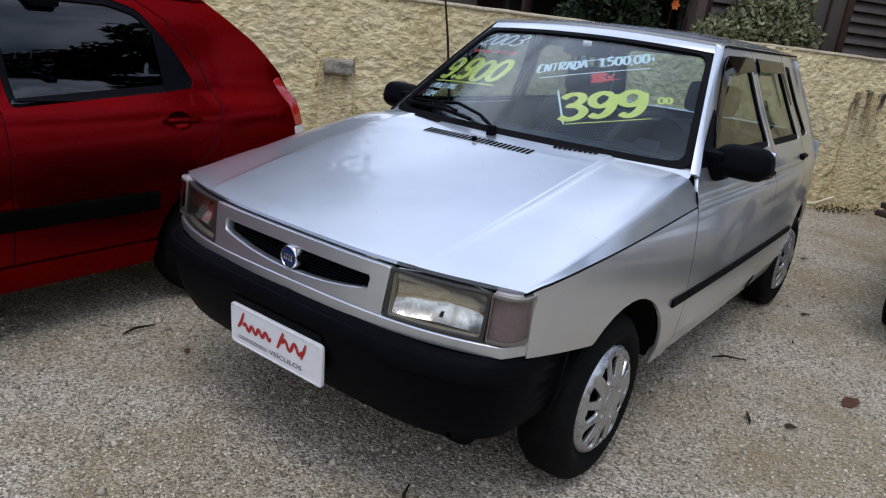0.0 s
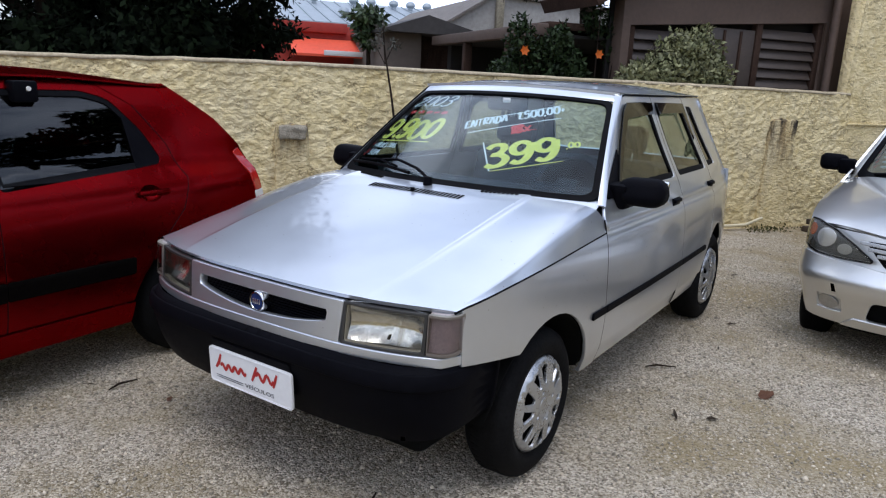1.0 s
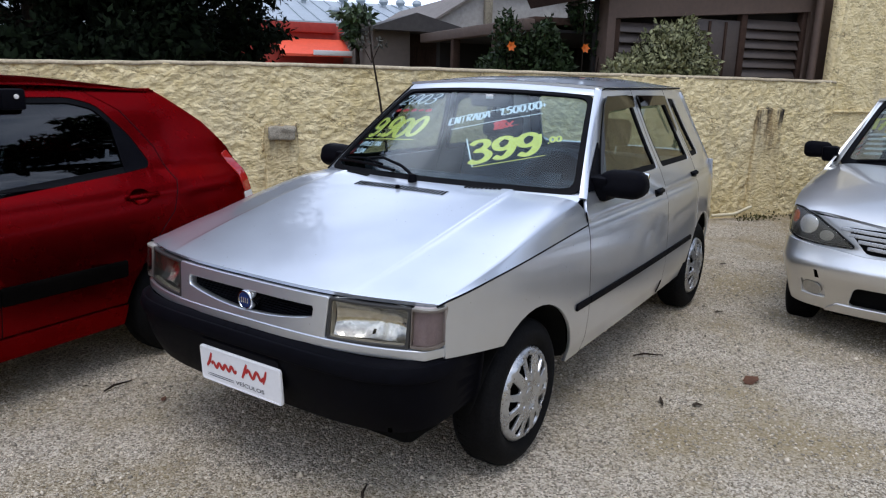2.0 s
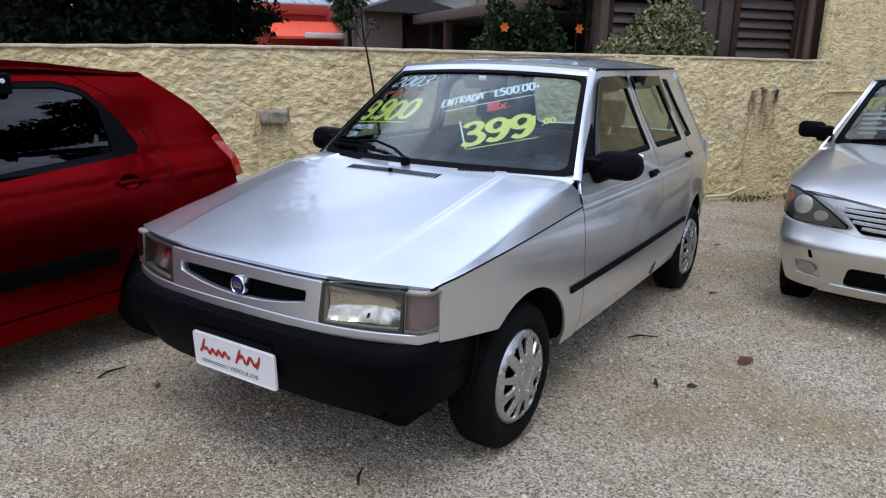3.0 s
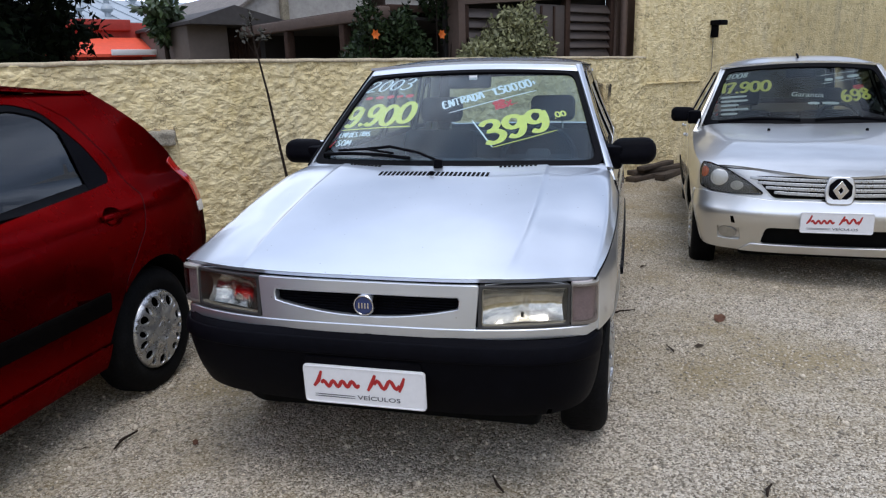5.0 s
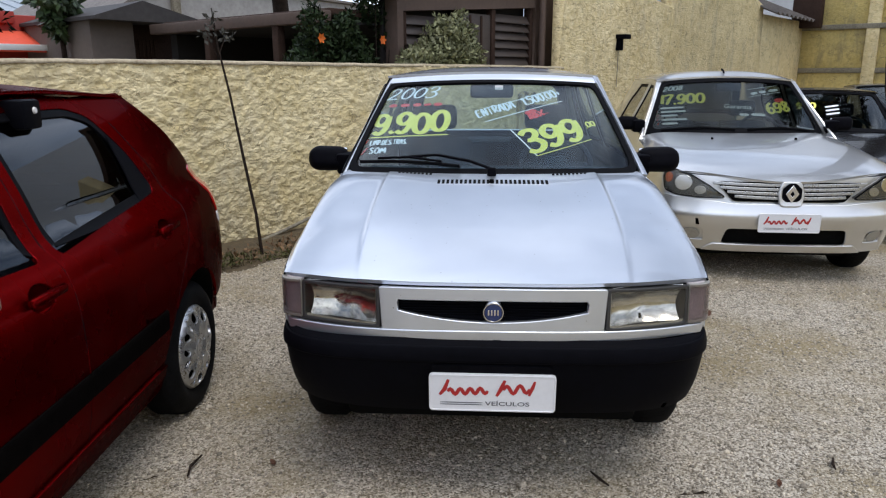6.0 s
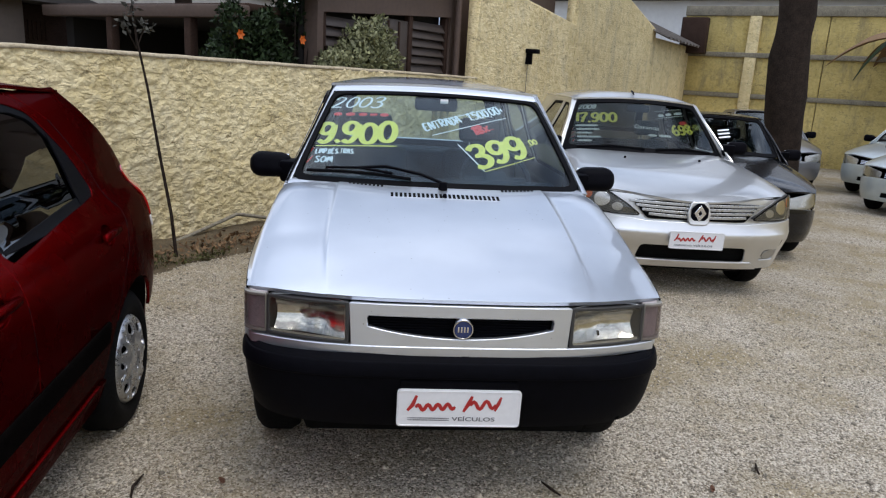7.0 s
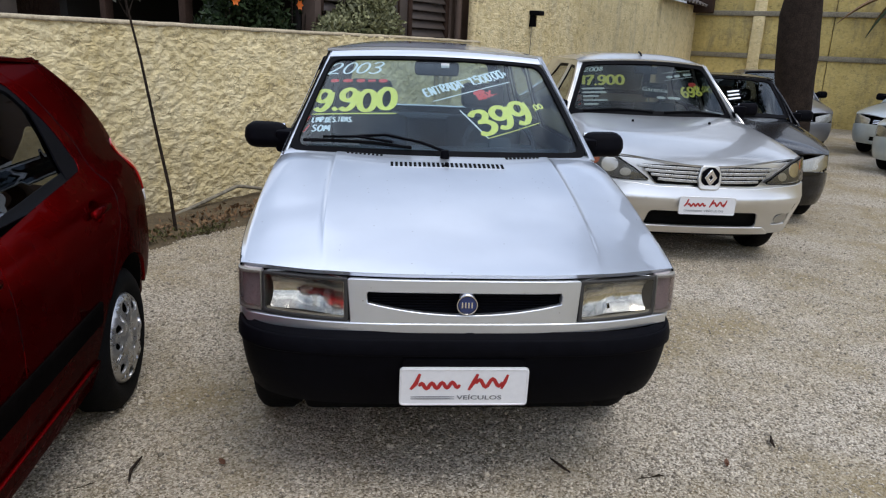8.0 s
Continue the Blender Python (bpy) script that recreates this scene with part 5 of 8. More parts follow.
    grid_part("roof", roof_fn, [math.copysign(abs(t) ** 0.8, t) for t in lin(-1, 1, 25)], [0, 0.015, 0.03, 0.06] + lin(0.1, 1, 14), paint, car, thick=-0.012)
    for s in (1, -1):
        def pillar(v, c):
            p0 = Vector(b.screen(s * 0.998, v))
            p1 = Vector((s * (b.S(p0.y, p0.z) + 0.001), p0.y + 0.014, p0.z - 0.006))
            m2 = p0.lerp(p1, c)
            return m2 + Vector((s * 0.004, -0.004, 0.004)) * 0.3 * math.sin(c * math.pi)
        grid_part("pillar", pillar, lin(spec.get("pillar_from", -0.30), 1.02, 14), (0.0, 0.2, 0.4, 0.6, 0.8, 1.0), paint, car, thick=0.01)
        path = [pillar(v, spec.get("gutter_at", 0.60)) + Vector((s * 0.002, -0.002, 0.002)) for v in lin(-0.02, 0.99, 9)] + [Vector(b.roof(s * 1.0, y)) + Vector((0, 0, 0.004)) for y in lin(b.screen(1, 1).y + 0.06, y1 - 0.03, 10)]
        tube_part("roof_gutter", path, 0.0048 if spec.get("wipers") else 0.004, RUBBER if spec.get("wipers") else paint, car, 6)
    # tail
    rp = rounded([(-0.86, 0.12), (0.86, 0.12), (0.86, 0.92), (-0.86, 0.92)], 0.12)
    gate = skin("tailgate", [(-1, 0), (1, 0), (1, 1), (-1, 1)], b.rear, (0, 1, 0.3), paint, car, [rp], step=(0.2, 0.15), thick=0.02)
    skin("rear_window", inset(rp, -0.02), lambda u, v: b.rear(u, v) + Vector((0, -0.008, -0.003)), (0, 1, 0.3), spec.get("rear_glass", glass_mat), gate, step=(0.3, 0.2), thick=0.005)
    skin("gate_trim", [(-0.97, 0.02), (0.97, 0.02), (0.97, 0.98), (-0.97, 0.98)], lambda u, v: b.rear(u, v) + Vector((0, -0.040, -0.014)), (0, -1, -0.3), TRIM, gate, [inset(rp, 0.01)], step=(0.3, 0.2), thick=0.006)
    (bw, b0, _, bz), _ = spec["rear_screen"]
    tail_z = lin(spec["tail"][0], bz, 7)
    grid_part("tail_panel", lambda u, v: (u * (bw + 0.03) * 0.99, spec["tail"][1](v) - 0.10 * abs(u) ** 4 + (b0 - spec["tail"][1](bz)) * ((v - spec["tail"][0]) / (bz - spec["tail"][0])) ** 3, v), lin(-1, 1, 17), tail_z, paint, car, thick=0.01)
    # underside
    box_part("underbody", (-0.52, nose["end"] - 0.12, 0.19), (0.52, wb + 0.42, 0.34), DARK, car, 0.03)
    box_part("floor_pan", (-b.w(1.0) + 0.10, 0.42, 0.26), (b.w(1.0) - 0.10, wb - 0.36, 0.36), DARK, car, 0.03)
    if cabin:
        zb = b.screen(0, 0).z
        yb = b.screen(0, 0).y
        cowl = b.screen(1, 0)
        grid_part("dashboard", lambda t, v: (t * (b.S(cowl.y, zb) - 0.05), yb + 0.035 + 0.19 * t * t * (1 - v) + v * 0.50, zb - 0.04 + 0.02 * math.sin(v * 3.0) - 0.03 * t * t), lin(-1, 1, 11), lin(0, 1, 6), TRIM, car, thick=0.02)
        box_part("dash_fascia", (-0.62, yb + 0.44, 0.52), (0.62, yb + 0.53, zb - 0.03), TRIM, car, 0.02)
        sx = 0.34
        bm = bmesh.new()
        tilt = Matrix.Translation((sx, yb + 0.66, zb - 0.06)) @ Matrix.Rotation(radians(62), 4, "X")
        add_tube(bm, [tilt @ Vector((0.185 * math.cos(a), 0.185 * math.sin(a), 0)) for a in lin(0, 2 * math.pi, 25)], 0.015, 7)
        add_box(bm, (-0.17, -0.03, -0.02), (0.17, 0.03, 0.015), 0.01, tilt)
        add_box(bm, (-0.06, -0.06, -0.03), (0.06, 0.06, 0.03), 0.02, tilt)
        part("steering_wheel", bm, TRIM, car, "black steering wheel")
        for x in (-0.34, 0.34):
            seat(car, x, spec.get("seat_y", 1.22), 0.42)
        rs = box_part("rear_seat", (-0.60, wb - 0.62, 0.40), (0.60, wb - 0.14, 0.58), CLOTH, car, 0.05, "dark cloth rear bench")
        box_part("backrest", (-0.60, -0.02, 0), (0.60, 0.10, 0.44), CLOTH, rs, 0.04, m=Matrix.Translation((0, wb - 0.16, 0.52)) @ Matrix.Rotation(radians(-18), 4, "X"))
        box_part('parcel_shelf', (-0.56, wb - 0.05, 0.90), (0.56, wb + 0.36, 0.93), TRIM, car, 0.01)
        top = b.screen(0, 1)
        mir = box_part("rear_view_mirror", (-0.11, top.y - 0.035, top.z - 0.115), (0.11, top.y + 0.01, top.z - 0.045), TRIM, car, 0.018)
        box_part("mirror_stem", (-0.012, top.y - 0.01, top.z - 0.06), (0.012, top.y + 0.02, top.z + 0.0), TRIM, mir, 0.004)
        grid_part("headlining", lambda t, q: Vector(roof_fn(t * 0.93, 0.02 + q * 0.95)) - Vector((0, 0, 0.03)), lin(-1, 1, 9), lin(0, 1, 6), material("pale_headlining", (0.30, 0.31, 0.30), 0.9, vary=0.1), car, thick=0.005)
    return b


# ---- the small silver hatchback
HB_FRONT = lambda x: -0.69 + 0.122 * (abs(x) / 0.70) ** 3.4


def hb_handle(b, door, s, key):
    y, z = (1.40, 0.872) if key == "front_door" else (2.12, 0.895)
    x = b.S(y, z)
    bm = bmesh.new()
    add_box(bm, (s * x - 0.004, y - 0.062, z - 0.020), (s * x + 0.004, y + 0.062, z + 0.020), 0.003)
    add_box(bm, (s * (x + 0.006) - 0.011, y - 0.055, z - 0.004), (s * (x + 0.006) + 0.011, y + 0.055, z + 0.016), 0.006)
    part("door_handle", bm, PLASTIC, door, "black plastic door handle")


HATCH = dict(
    plan=[(-0.70, 0.66), (-0.60, 0.692), (-0.5, 0.712), (-0.3, 0.738), (0.0, 0.757), (0.4, 0.766), (1.2, 0.772), (2.0, 0.766), (2.5, 0.738), (2.95, 0.67)],
    section=[(0.18, 0.075), (0.30, 0.035), (0.38, 0.012), (0.52, 0.0), (0.68, 0.003), (0.80, 0.012), (0.87, 0.028), (0.955, 0.060), (1.15, 0.145), (1.38, 0.232), (1.5, 0.28)],
    creases=[(0.858, 0.47, 2.75, -0.006)],
    hood=[(-0.72, 0.755), (-0.66, 0.776), (-0.6, 0.792), (-0.3, 0.866), (0.0, 0.930), (0.17, 0.962), (0.30, 0.982), (0.55, 1.0)],
    seam=[(-0.72, 0.760), (-0.55, 0.767), (-0.27, 0.795), (0.2, 0.835), (0.46, 0.853), (0.6, 0.86)],
    hood_cross=[(0, 0), (0.40, 0.04), (0.64, 0.09), (0.658, 0.30), (0.70, 0.40), (0.85, 0.62), (1.0, 1.0)],
    hood_edges=(lambda t: HB_FRONT(0.70 * (0.985 * abs(t) / 0.85 if abs(t) < 0.85 else 0.985 + 0.015 * (abs(t) - 0.85) / 0.15)) + 0.014, lambda t: 0.272 + 0.185 * min(1, abs(t) * 1.06) ** 2 + 0.018 * max(0, (abs(t) - 0.8) / 0.2)),
    hood_ts=[0, 0.08, 0.16, 0.24, 0.32, 0.40, 0.48, 0.52, 0.538, 0.544, 0.551, 0.5576, 0.575, 0.595, 0.63, 0.68, 0.72, 0.755, 0.775, 0.79, 0.805, 0.82, 0.835, 0.85, 0.865, 0.88, 0.895, 0.91, 0.925, 0.95, 1.0], shoulder=lambda y: (0.985 - 0.040 * min(1, max(0, (y + 0.62) / 1.07)), 0.005 + 0.033 * min(1, max(0, (y + 0.6) / 0.4))), hood_bow=lambda x: HB_FRONT(x) + 0.69,
    screen=((0.682, 0.285, 0.210, 0.982, -0.020), (0.518, 0.935, 0.057, 1.398, -0.020)),
    rear_screen=((0.66, 2.84, 0.10, 0.93), (0.53, 2.42, 0.03, 1.380)),
    roof=[(0.8, 1.395), (0.95, 1.402), (1.3, 1.425), (1.8, 1.432), (2.2, 1.415), (2.42, 1.388)], roof_span=(0.94, 2.42), gutter=1.383, gutter_z=1.383,
    tail=(0.45, lambda z: 2.90 - 0.0 * z),
    fender=[(-0.528, 0.762)] + [(y, curve_fn([(-0.72, 0.760), (-0.55, 0.767), (-0.27, 0.795), (0.2, 0.835), (0.46, 0.853)])(y) - 0.004) for y in lin(-0.50, 0.455, 13)]
        + [(0.458, 0.78), (0.466, 0.60), (0.480, 0.375), (0.480, 0.29), (0.352, 0.29)] + arc(0, 0.277, 0.348, 3, 128) + [(-0.228, 0.545), (-0.528, 0.588)],
    front_door=[(0.486, 0.378), (0.473, 0.60), (0.464, 0.83), (0.480, 0.915), (0.525, 0.985), (0.70, 1.135), (1.005, 1.372), (1.10, 1.386), (1.415, 1.388), (1.465, 1.20), (1.518, 0.96), (1.535, 0.70), (1.540, 0.378)],
    front_door_glass=rounded([(0.655, 0.985), (1.485, 0.985), (1.435, 1.19), (1.385, 1.358), (1.06, 1.353), (0.985, 1.315)], 0.03),
    rear_door=[(1.546, 0.378), (1.541, 0.70), (1.525, 0.96), (1.472, 1.20), (1.422, 1.388), (1.97, 1.382), (2.08, 1.18), (2.175, 0.96), (2.19, 0.80), (2.16, 0.66)] + arc(2.376, 0.277, 0.352, 128, 162) + [(2.034, 0.378)],
    rear_door_glass=rounded([(1.565, 0.985), (2.115, 0.985), (2.03, 1.18), (1.935, 1.350), (1.462, 1.356), (1.51, 1.18)], 0.03),
    quarter=[(2.197, 0.80), (2.182, 0.96), (2.088, 1.18), (1.978, 1.382), (2.46, 1.378), (2.70, 1.05), (2.80, 0.94), (2.86, 0.80), (2.86, 0.42), (2.728, 0.35)] + arc(2.376, 0.277, 0.352, 12, 125),
    quarter_glass=rounded([(2.20, 0.99), (2.40, 0.995), (2.16, 1.33), (2.03, 1.335)], 0.025),
    sill=[(0.36, 0.285), (2.02, 0.285), (2.02, 0.372), (0.482, 0.372)],
    arches=[(0, 0.277, 0.345), (2.376, 0.277, 0.348)],
    wheel=0.281, rim=0.182, track=0.722, wheelbase=2.376, cover="slots",
    nose=dict(end=-0.335, power=4.3, rows=[(0.20, -0.57, 0.60), (0.28, -0.620, 0.648), (0.345, -0.665, 0.685), (0.42, -0.700, 0.704), (0.50, -0.722, 0.713), (0.545, -0.730, 0.716), (0.575, -0.722, 0.711), (0.590, -0.708, 0.706), (0.602, -0.660, 0.69)]),
    cut=(0.472, 1.541), mould=(0.522, 0.546, 0.335, 2.03, PLASTIC), handle=hb_handle, side_glass=GLASS_SIDE, wipers=True, pillar_from=-0.03, skin_step=(0.14, 0.024), screen_frame=0.034, screen_foot=1.15, header=0.05, gutter_at=0.58,
    seams=([(0.483, 0.30), (0.483, 0.378), (0.4695, 0.60), (0.461, 0.83), (0.470, 0.90)], [(1.543, 0.30), (1.543, 0.378), (1.538, 0.70), (1.5215, 0.96), (1.4685, 1.20), (1.4185, 1.384)], [(2.165, 0.655), (2.1935, 0.80), (2.1785, 0.96), (2.084, 1.18), (1.974, 1.380)]),
)


def hatch_front(b):
    """Lamps, grille panel, strip and bumper of the small hatchback."""
    car = b.car
    F = lambda off: (lambda x, z: (x, HB_FRONT(x) + off + 0.10 * (z - 0.68), z))
    slot = [(-0.298, 0.717), (0.298, 0.717)] + [(0.304, 0.705), (0.300, 0.678)] + [(x, 0.643 + 0.032 * (x / 0.29) ** 2) for x in lin(0.27, -0.27, 15)] + [(-0.300, 0.678), (-0.304, 0.705)]
    g = skin("grille_panel", rounded([(-0.347, 0.617), (0.347, 0.617), (0.357, 0.750), (-0.357, 0.750)], 0.006), F(0.0), (0, -1, 0), b.paint, car, [slot], step=(0.08, 0.03), thick=0.03, rim=0.004)
    skin("grille_mesh", inset(slot, -0.02), F(0.040), (0, -1, 0), PLASTIC, g, step=(0.1, 0.03), thick=0.005)
    bm = bmesh.new()
    for i in range(7):
        z = 0.653 + i * 0.0088
        add_box(bm, (-0.29, HB_FRONT(0) + 0.032, z), (0.29, HB_FRONT(0) + 0.040, z + 0.003))
    part("grille_bar", bm, PLASTIC, g)
    at = (0.004, HB_FRONT(0) + 0.006, 0.680)
    ring = lathe_part("badge", [(0.0, -0.008), (0.027, -0.008), (0.029, -0.012), (0.032, -0.012), (0.0345, -0.006), (0.0345, 0.034), (0, 0.034)], CHROME, g, 32, "y", at=at, label="round chrome badge with blue field")
    lathe_part("badge_field", [(0.0, -0.0105), (0.026, -0.0100), (0.0275, -0.007)], BADGE_BLUE, ring, 32, "y", at=at)
    bm = bmesh.new()
    for i in range(4):
        add_box(bm, (at[0] - 0.0175 + i * 0.0098, at[1] - 0.0125, at[2] - 0.009), (at[0] - 0.0125 + i * 0.0098, at[1] - 0.0100, at[2] + 0.009), 0.0008)
    part("badge_bar", bm, CHROME, ring)
    for s in (1, -1):
        X = lambda pts: [(s * x, z) for x, z in pts]
        frame_o = rounded(X([(0.359, 0.620), (0.622, 0.626), (0.622, 0.749), (0.361, 0.750)]), 0.006)
        hole = rounded(X([(0.365, 0.626), (0.616, 0.631), (0.618, 0.744), (0.367, 0.746)]), 0.012)
        lamp = skin("headlamp", frame_o, F(0.002), (0, -1, 0), LAMP_RIM, car, [hole], step=(0.05, 0.03), thick=0.07, rim=0.003, label="clear headlamp with a yellowed frame")
        cx = s * 0.493

        def bowl(u, v):
            d = ((u - cx) / 0.115) ** 2 + ((v - 0.689) / 0.062) ** 2
            return (u, HB_FRONT(u) + 0.085 - 0.068 * min(1, d * 0.50) + 0.0015 * math.sin(u * 70), v)
        skin("reflector", inset(hole, -0.004), bowl, (0, -1, 0), HEAD_REFLECTOR, lamp, step=(0.02, 0.015), thick=0.003)
        lathe_part("bulb", [(0.0, -0.02), (0.009, -0.018), (0.012, 0.0), (0.011, 0.03), (0, 0.03)], GLASS_LENS, lamp, 14, "y", at=(cx, HB_FRONT(cx) + 0.045, 0.690))
        skin("inner_bezel", hole, F(0.008), (0, -1, 0), BEZEL, lamp, [inset(hole, 0.003)], step=(0.05, 0.03), thick=0.02)
        skin("lamp_lens", inset(hole, -0.003), F(0.004), (0, -1, 0), GLASS_LENS, lamp, step=(0.06, 0.03), thick=0.003)

        def corner(u, v):
            k = min(max(u, 0), 1)
            x = 0.625 + 0.078 * math.sin(min(1, k * 1.15) * math.pi / 2)
            y = HB_FRONT(0.625) + 0.022 * k + 0.066 * k ** 3
            return (s * x, y + 0.05 * (v - 0.68), v)
        ind = rounded([(0.02, 0.628), (0.98, 0.634), (0.98, 0.750), (0.02, 0.750)], 0.012)
        il = skin("indicator_lamp", ind, lambda u, v: Vector(corner(u, v)) + Vector((-s * 0.014 * u, 0.016, 0)), (s * 0.6, -1, 0), INDICATOR, car, step=(0.12, 0.03), thick=0.02, rim=0.005, label="smoked corner indicator")
        skin("indicator_lens", ind, corner, (s * 0.6, -1, 0), SMOKE_LENS, il, step=(0.12, 0.03), thick=0.003, rim=0.001)
        skin("indicator_edge", inset(ind, -0.001), lambda u, v: Vector(corner(u, v)) + Vector((0, 0.002, 0)), (s * 0.6, -1, 0), BEZEL, il, [inset(ind, 0.006)], step=(0.12, 0.03), thick=0.016)

    def strip(u, v):
        x = u * 0.703
        return (x, HB_FRONT(min(abs(x), 0.70)) - 0.010 + 0.10 * max(0, (abs(x) - 0.67) / 0.035) ** 2 * 0.6, v)
    skin("front_strip", [(-1, 0.588), (1, 0.594), (1, 0.619), (-1, 0.613)], strip, (0, -1, 0), b.paint, car, step=(0.07, 0.02), thick=0.03, rim=0.004)
    edge = [(-1, 0.556)] + [(a, 0.594 - 0.008 * max(0, (abs(a) - 0.80) / 0.20)) for a in lin(-0.97, 0.97, 40)] + [(1, 0.556)]
    low = [(a, 0.322 + 0.055 * abs(a) ** 3) for a in lin(1, -1, 30)]
    bump = skin("front_bumper", edge + low, b.nose, (0, -1, 0), PLASTIC, car, step=(0.05, 0.035), thick=0.02, rim=0.006, label="matt black plastic bumper")
    skin("bumper_ridge", [(a, 0.530 + 0.004 * abs(a)) for a in lin(-0.93, 0.93, 30)] + [(a, 0.574 + 0.004 * abs(a)) for a in lin(0.93, -0.93, 30)], lambda a, z: Vector(b.nose(a, z)) + Vector((0.006 * a, -0.008, 0)), (0, -1, 0), PLASTIC, bump, step=(0.06, 0.03), thick=0.012, rim=0.006)
    skin("plate_recess", rounded([(-0.17, 0.40), (0.17, 0.40), (0.17, 0.515), (-0.17, 0.515)], 0.01), lambda a, z: Vector(b.nose(a, z)) + Vector((0, -0.006, 0)), (0, -1, 0), PLASTIC, bump, step=(0.1, 0.04), thick=0.008)
    plate(car, (0.003, -0.722, 0.425), -3)


def hatch_extras(b):
    """Mirrors, wipers, rain visors, vents and the marker writing."""
    car = b.car
    for s in (1, -1):
        door_mirror(car, s, (s * 0.70, 0.67, 1.000), (0.200, 0.150, 0.125), PLASTIC, "black plastic door mirror")
        tri = rounded([(0.535, 0.975), (0.70, 0.975), (0.80, 1.16), (0.60, 1.03)], 0.012)
        skin("mirror_corner", tri, b.side(s, 0.006), (s, 0, 0), PLASTIC, car, step=(0.1, 0.1), thick=0.008)
        vis = [(0.69, 1.03), (0.72, 1.035), (1.00, 1.285), (1.375, 1.300), (1.385, 1.352), (1.03, 1.352), (0.965, 1.315)]
        skin("rain_visor", vis, b.side(s, 0.016), (s, 0, 0), VISOR, car, step=(0.1, 0.05), thick=0.003, label="smoked plastic rain visor")
        vis2 = [(1.475, 1.300), (1.90, 1.300), (1.99, 1.15), (2.01, 1.16), (1.935, 1.348), (1.462, 1.352)]
        skin("rain_visor", vis2, b.side(s, 0.016), (s, 0, 0), VISOR, car, step=(0.1, 0.05), thick=0.003, label="smoked plastic rain visor")
    put = put_on_screen(b, 0.012)
    # wiper
    pv = Vector((0.0, 0.262, 0.992))
    hubp = lathe_part("wiper", [(0, 0.02), (0.016, 0.018), (0.02, 0.0), (0.02, -0.02)], PLASTIC, car, 16, "z", at=pv, label="black wiper arm and blade")
    tube_part("wiper_arm", [pv + Vector((0, 0, 0.012)), put(-0.10, 0.045) + Vector((0, 0, 0.014)), put(-0.25, 0.088) + Vector((0, 0, 0.012)), put(-0.37, 0.090)], 0.007, PLASTIC, hubp, 6)
    tube_part("wiper_blade", [put(-0.14, 0.030), put(-0.30, 0.052), put(-0.45, 0.058), put(-0.61, 0.052)], 0.008, RUBBER, hubp, 6)
    tube_part("wiper_bow", [put(-0.22, 0.045) + Vector((0, -0.008, 0.012)), put(-0.37, 0.075) + Vector((0, -0.006, 0.010)), put(-0.52, 0.062) + Vector((0, -0.008, 0.012))], 0.006, PLASTIC, hubp, 6)
    # marker writing
    pane = b.pane
    mk = put_on_screen(b, -0.0175)
    W, Yl, Rd = CHALK_WHITE, CHALK_YELLOW, CHALK_RED
    brushed("marker_year", "2003", 0.098, (-0.535, 0.590), 1.5, mk, W, pane, 0.010, 1.0, 0.38, 0.12, 3)
    brushed("marker_price", "9.900", 0.158, (-0.580, 0.292), 3, mk, Yl, pane, 0.028, 0.885, 0.10, 0.10, 5)
    stroke_on("marker_rule", [(-0.590, 0.268), (-0.40, 0.279), (-0.203, 0.288)], 0.008, mk, Yl, pane)
    for x0, x1 in ((-0.515, -0.475), (-0.455, -0.41), (-0.39, -0.35), (-0.335, -0.30), (-0.285, -0.245)):
        stroke_on("marker_bar", [(x0, 0.532), (x1, 0.536)], 0.030, mk, Rd, pane)
    brushed("marker_note", "LIMP.DES.TRAS.", 0.036, (-0.585, 0.210), 3, mk, W, pane, 0.007, 0.68, 0.2, 0.16, 7)
    brushed("marker_note", "SOM", 0.042, (-0.585, 0.146), 4, mk, W, pane, 0.008, 1.0, 0.2, 0.2, 8)
    for h in (0.220, 0.156):
        stroke_on("marker_tick", [(-0.632, h), (-0.622, h - 0.018), (-0.596, h + 0.034)], 0.008, mk, Rd, pane)
    brushed("marker_deposit", "ENTRADA", 0.060, (-0.062, 0.416), 25, mk, W, pane, 0.010, 0.72, 0.12, 0.16, 9)
    brushed("marker_deposit", "1.500,00+", 0.064, (0.160, 0.516), 27, mk, W, pane, 0.010, 0.70, 0.12, 0.14, 10)
    stroke_on("marker_rule", [(-0.04, 0.490), (0.13, 0.566), (0.31, 0.668)], 0.006, mk, W, pane)
    stroke_on("marker_rule", [(-0.034, 0.382), (0.16, 0.474), (0.348, 0.566)], 0.006, mk, W, pane)
    brushed("marker_term", "18x", 0.064, (0.176, 0.398), 29, mk, Rd, pane, 0.016, 0.95, 0.2, 0.14, 11)
    stroke_on("marker_rule", [(0.19, 0.425), (0.275, 0.462)], 0.005, mk, Rd, pane)
    brushed("marker_price", "399", 0.160, (0.178, 0.150), 26, mk, Yl, pane, 0.030, 1.02, 0.06, 0.12, 12)
    brushed("marker_price", ",00", 0.040, (0.452, 0.345), 26, mk, Yl, pane, 0.008, 0.9, 0.1, 0.14, 13)
    stroke_on("marker_rule", [(0.086, 0.325), (0.14, 0.24), (0.205, 0.136)], 0.007, mk, W, pane)
    stroke_on("marker_rule", [(0.205, 0.136), (0.35, 0.200), (0.470, 0.258)], 0.005, mk, Yl, pane)
    box_part("windscreen_sticker", (-0.02, 0, 0), (0.02, 0.002, 0.022), PLATE, pane, 0.0005, m=Matrix.Translation(mk(0.035, 0.655) + Vector((0, 0.004, 0))))
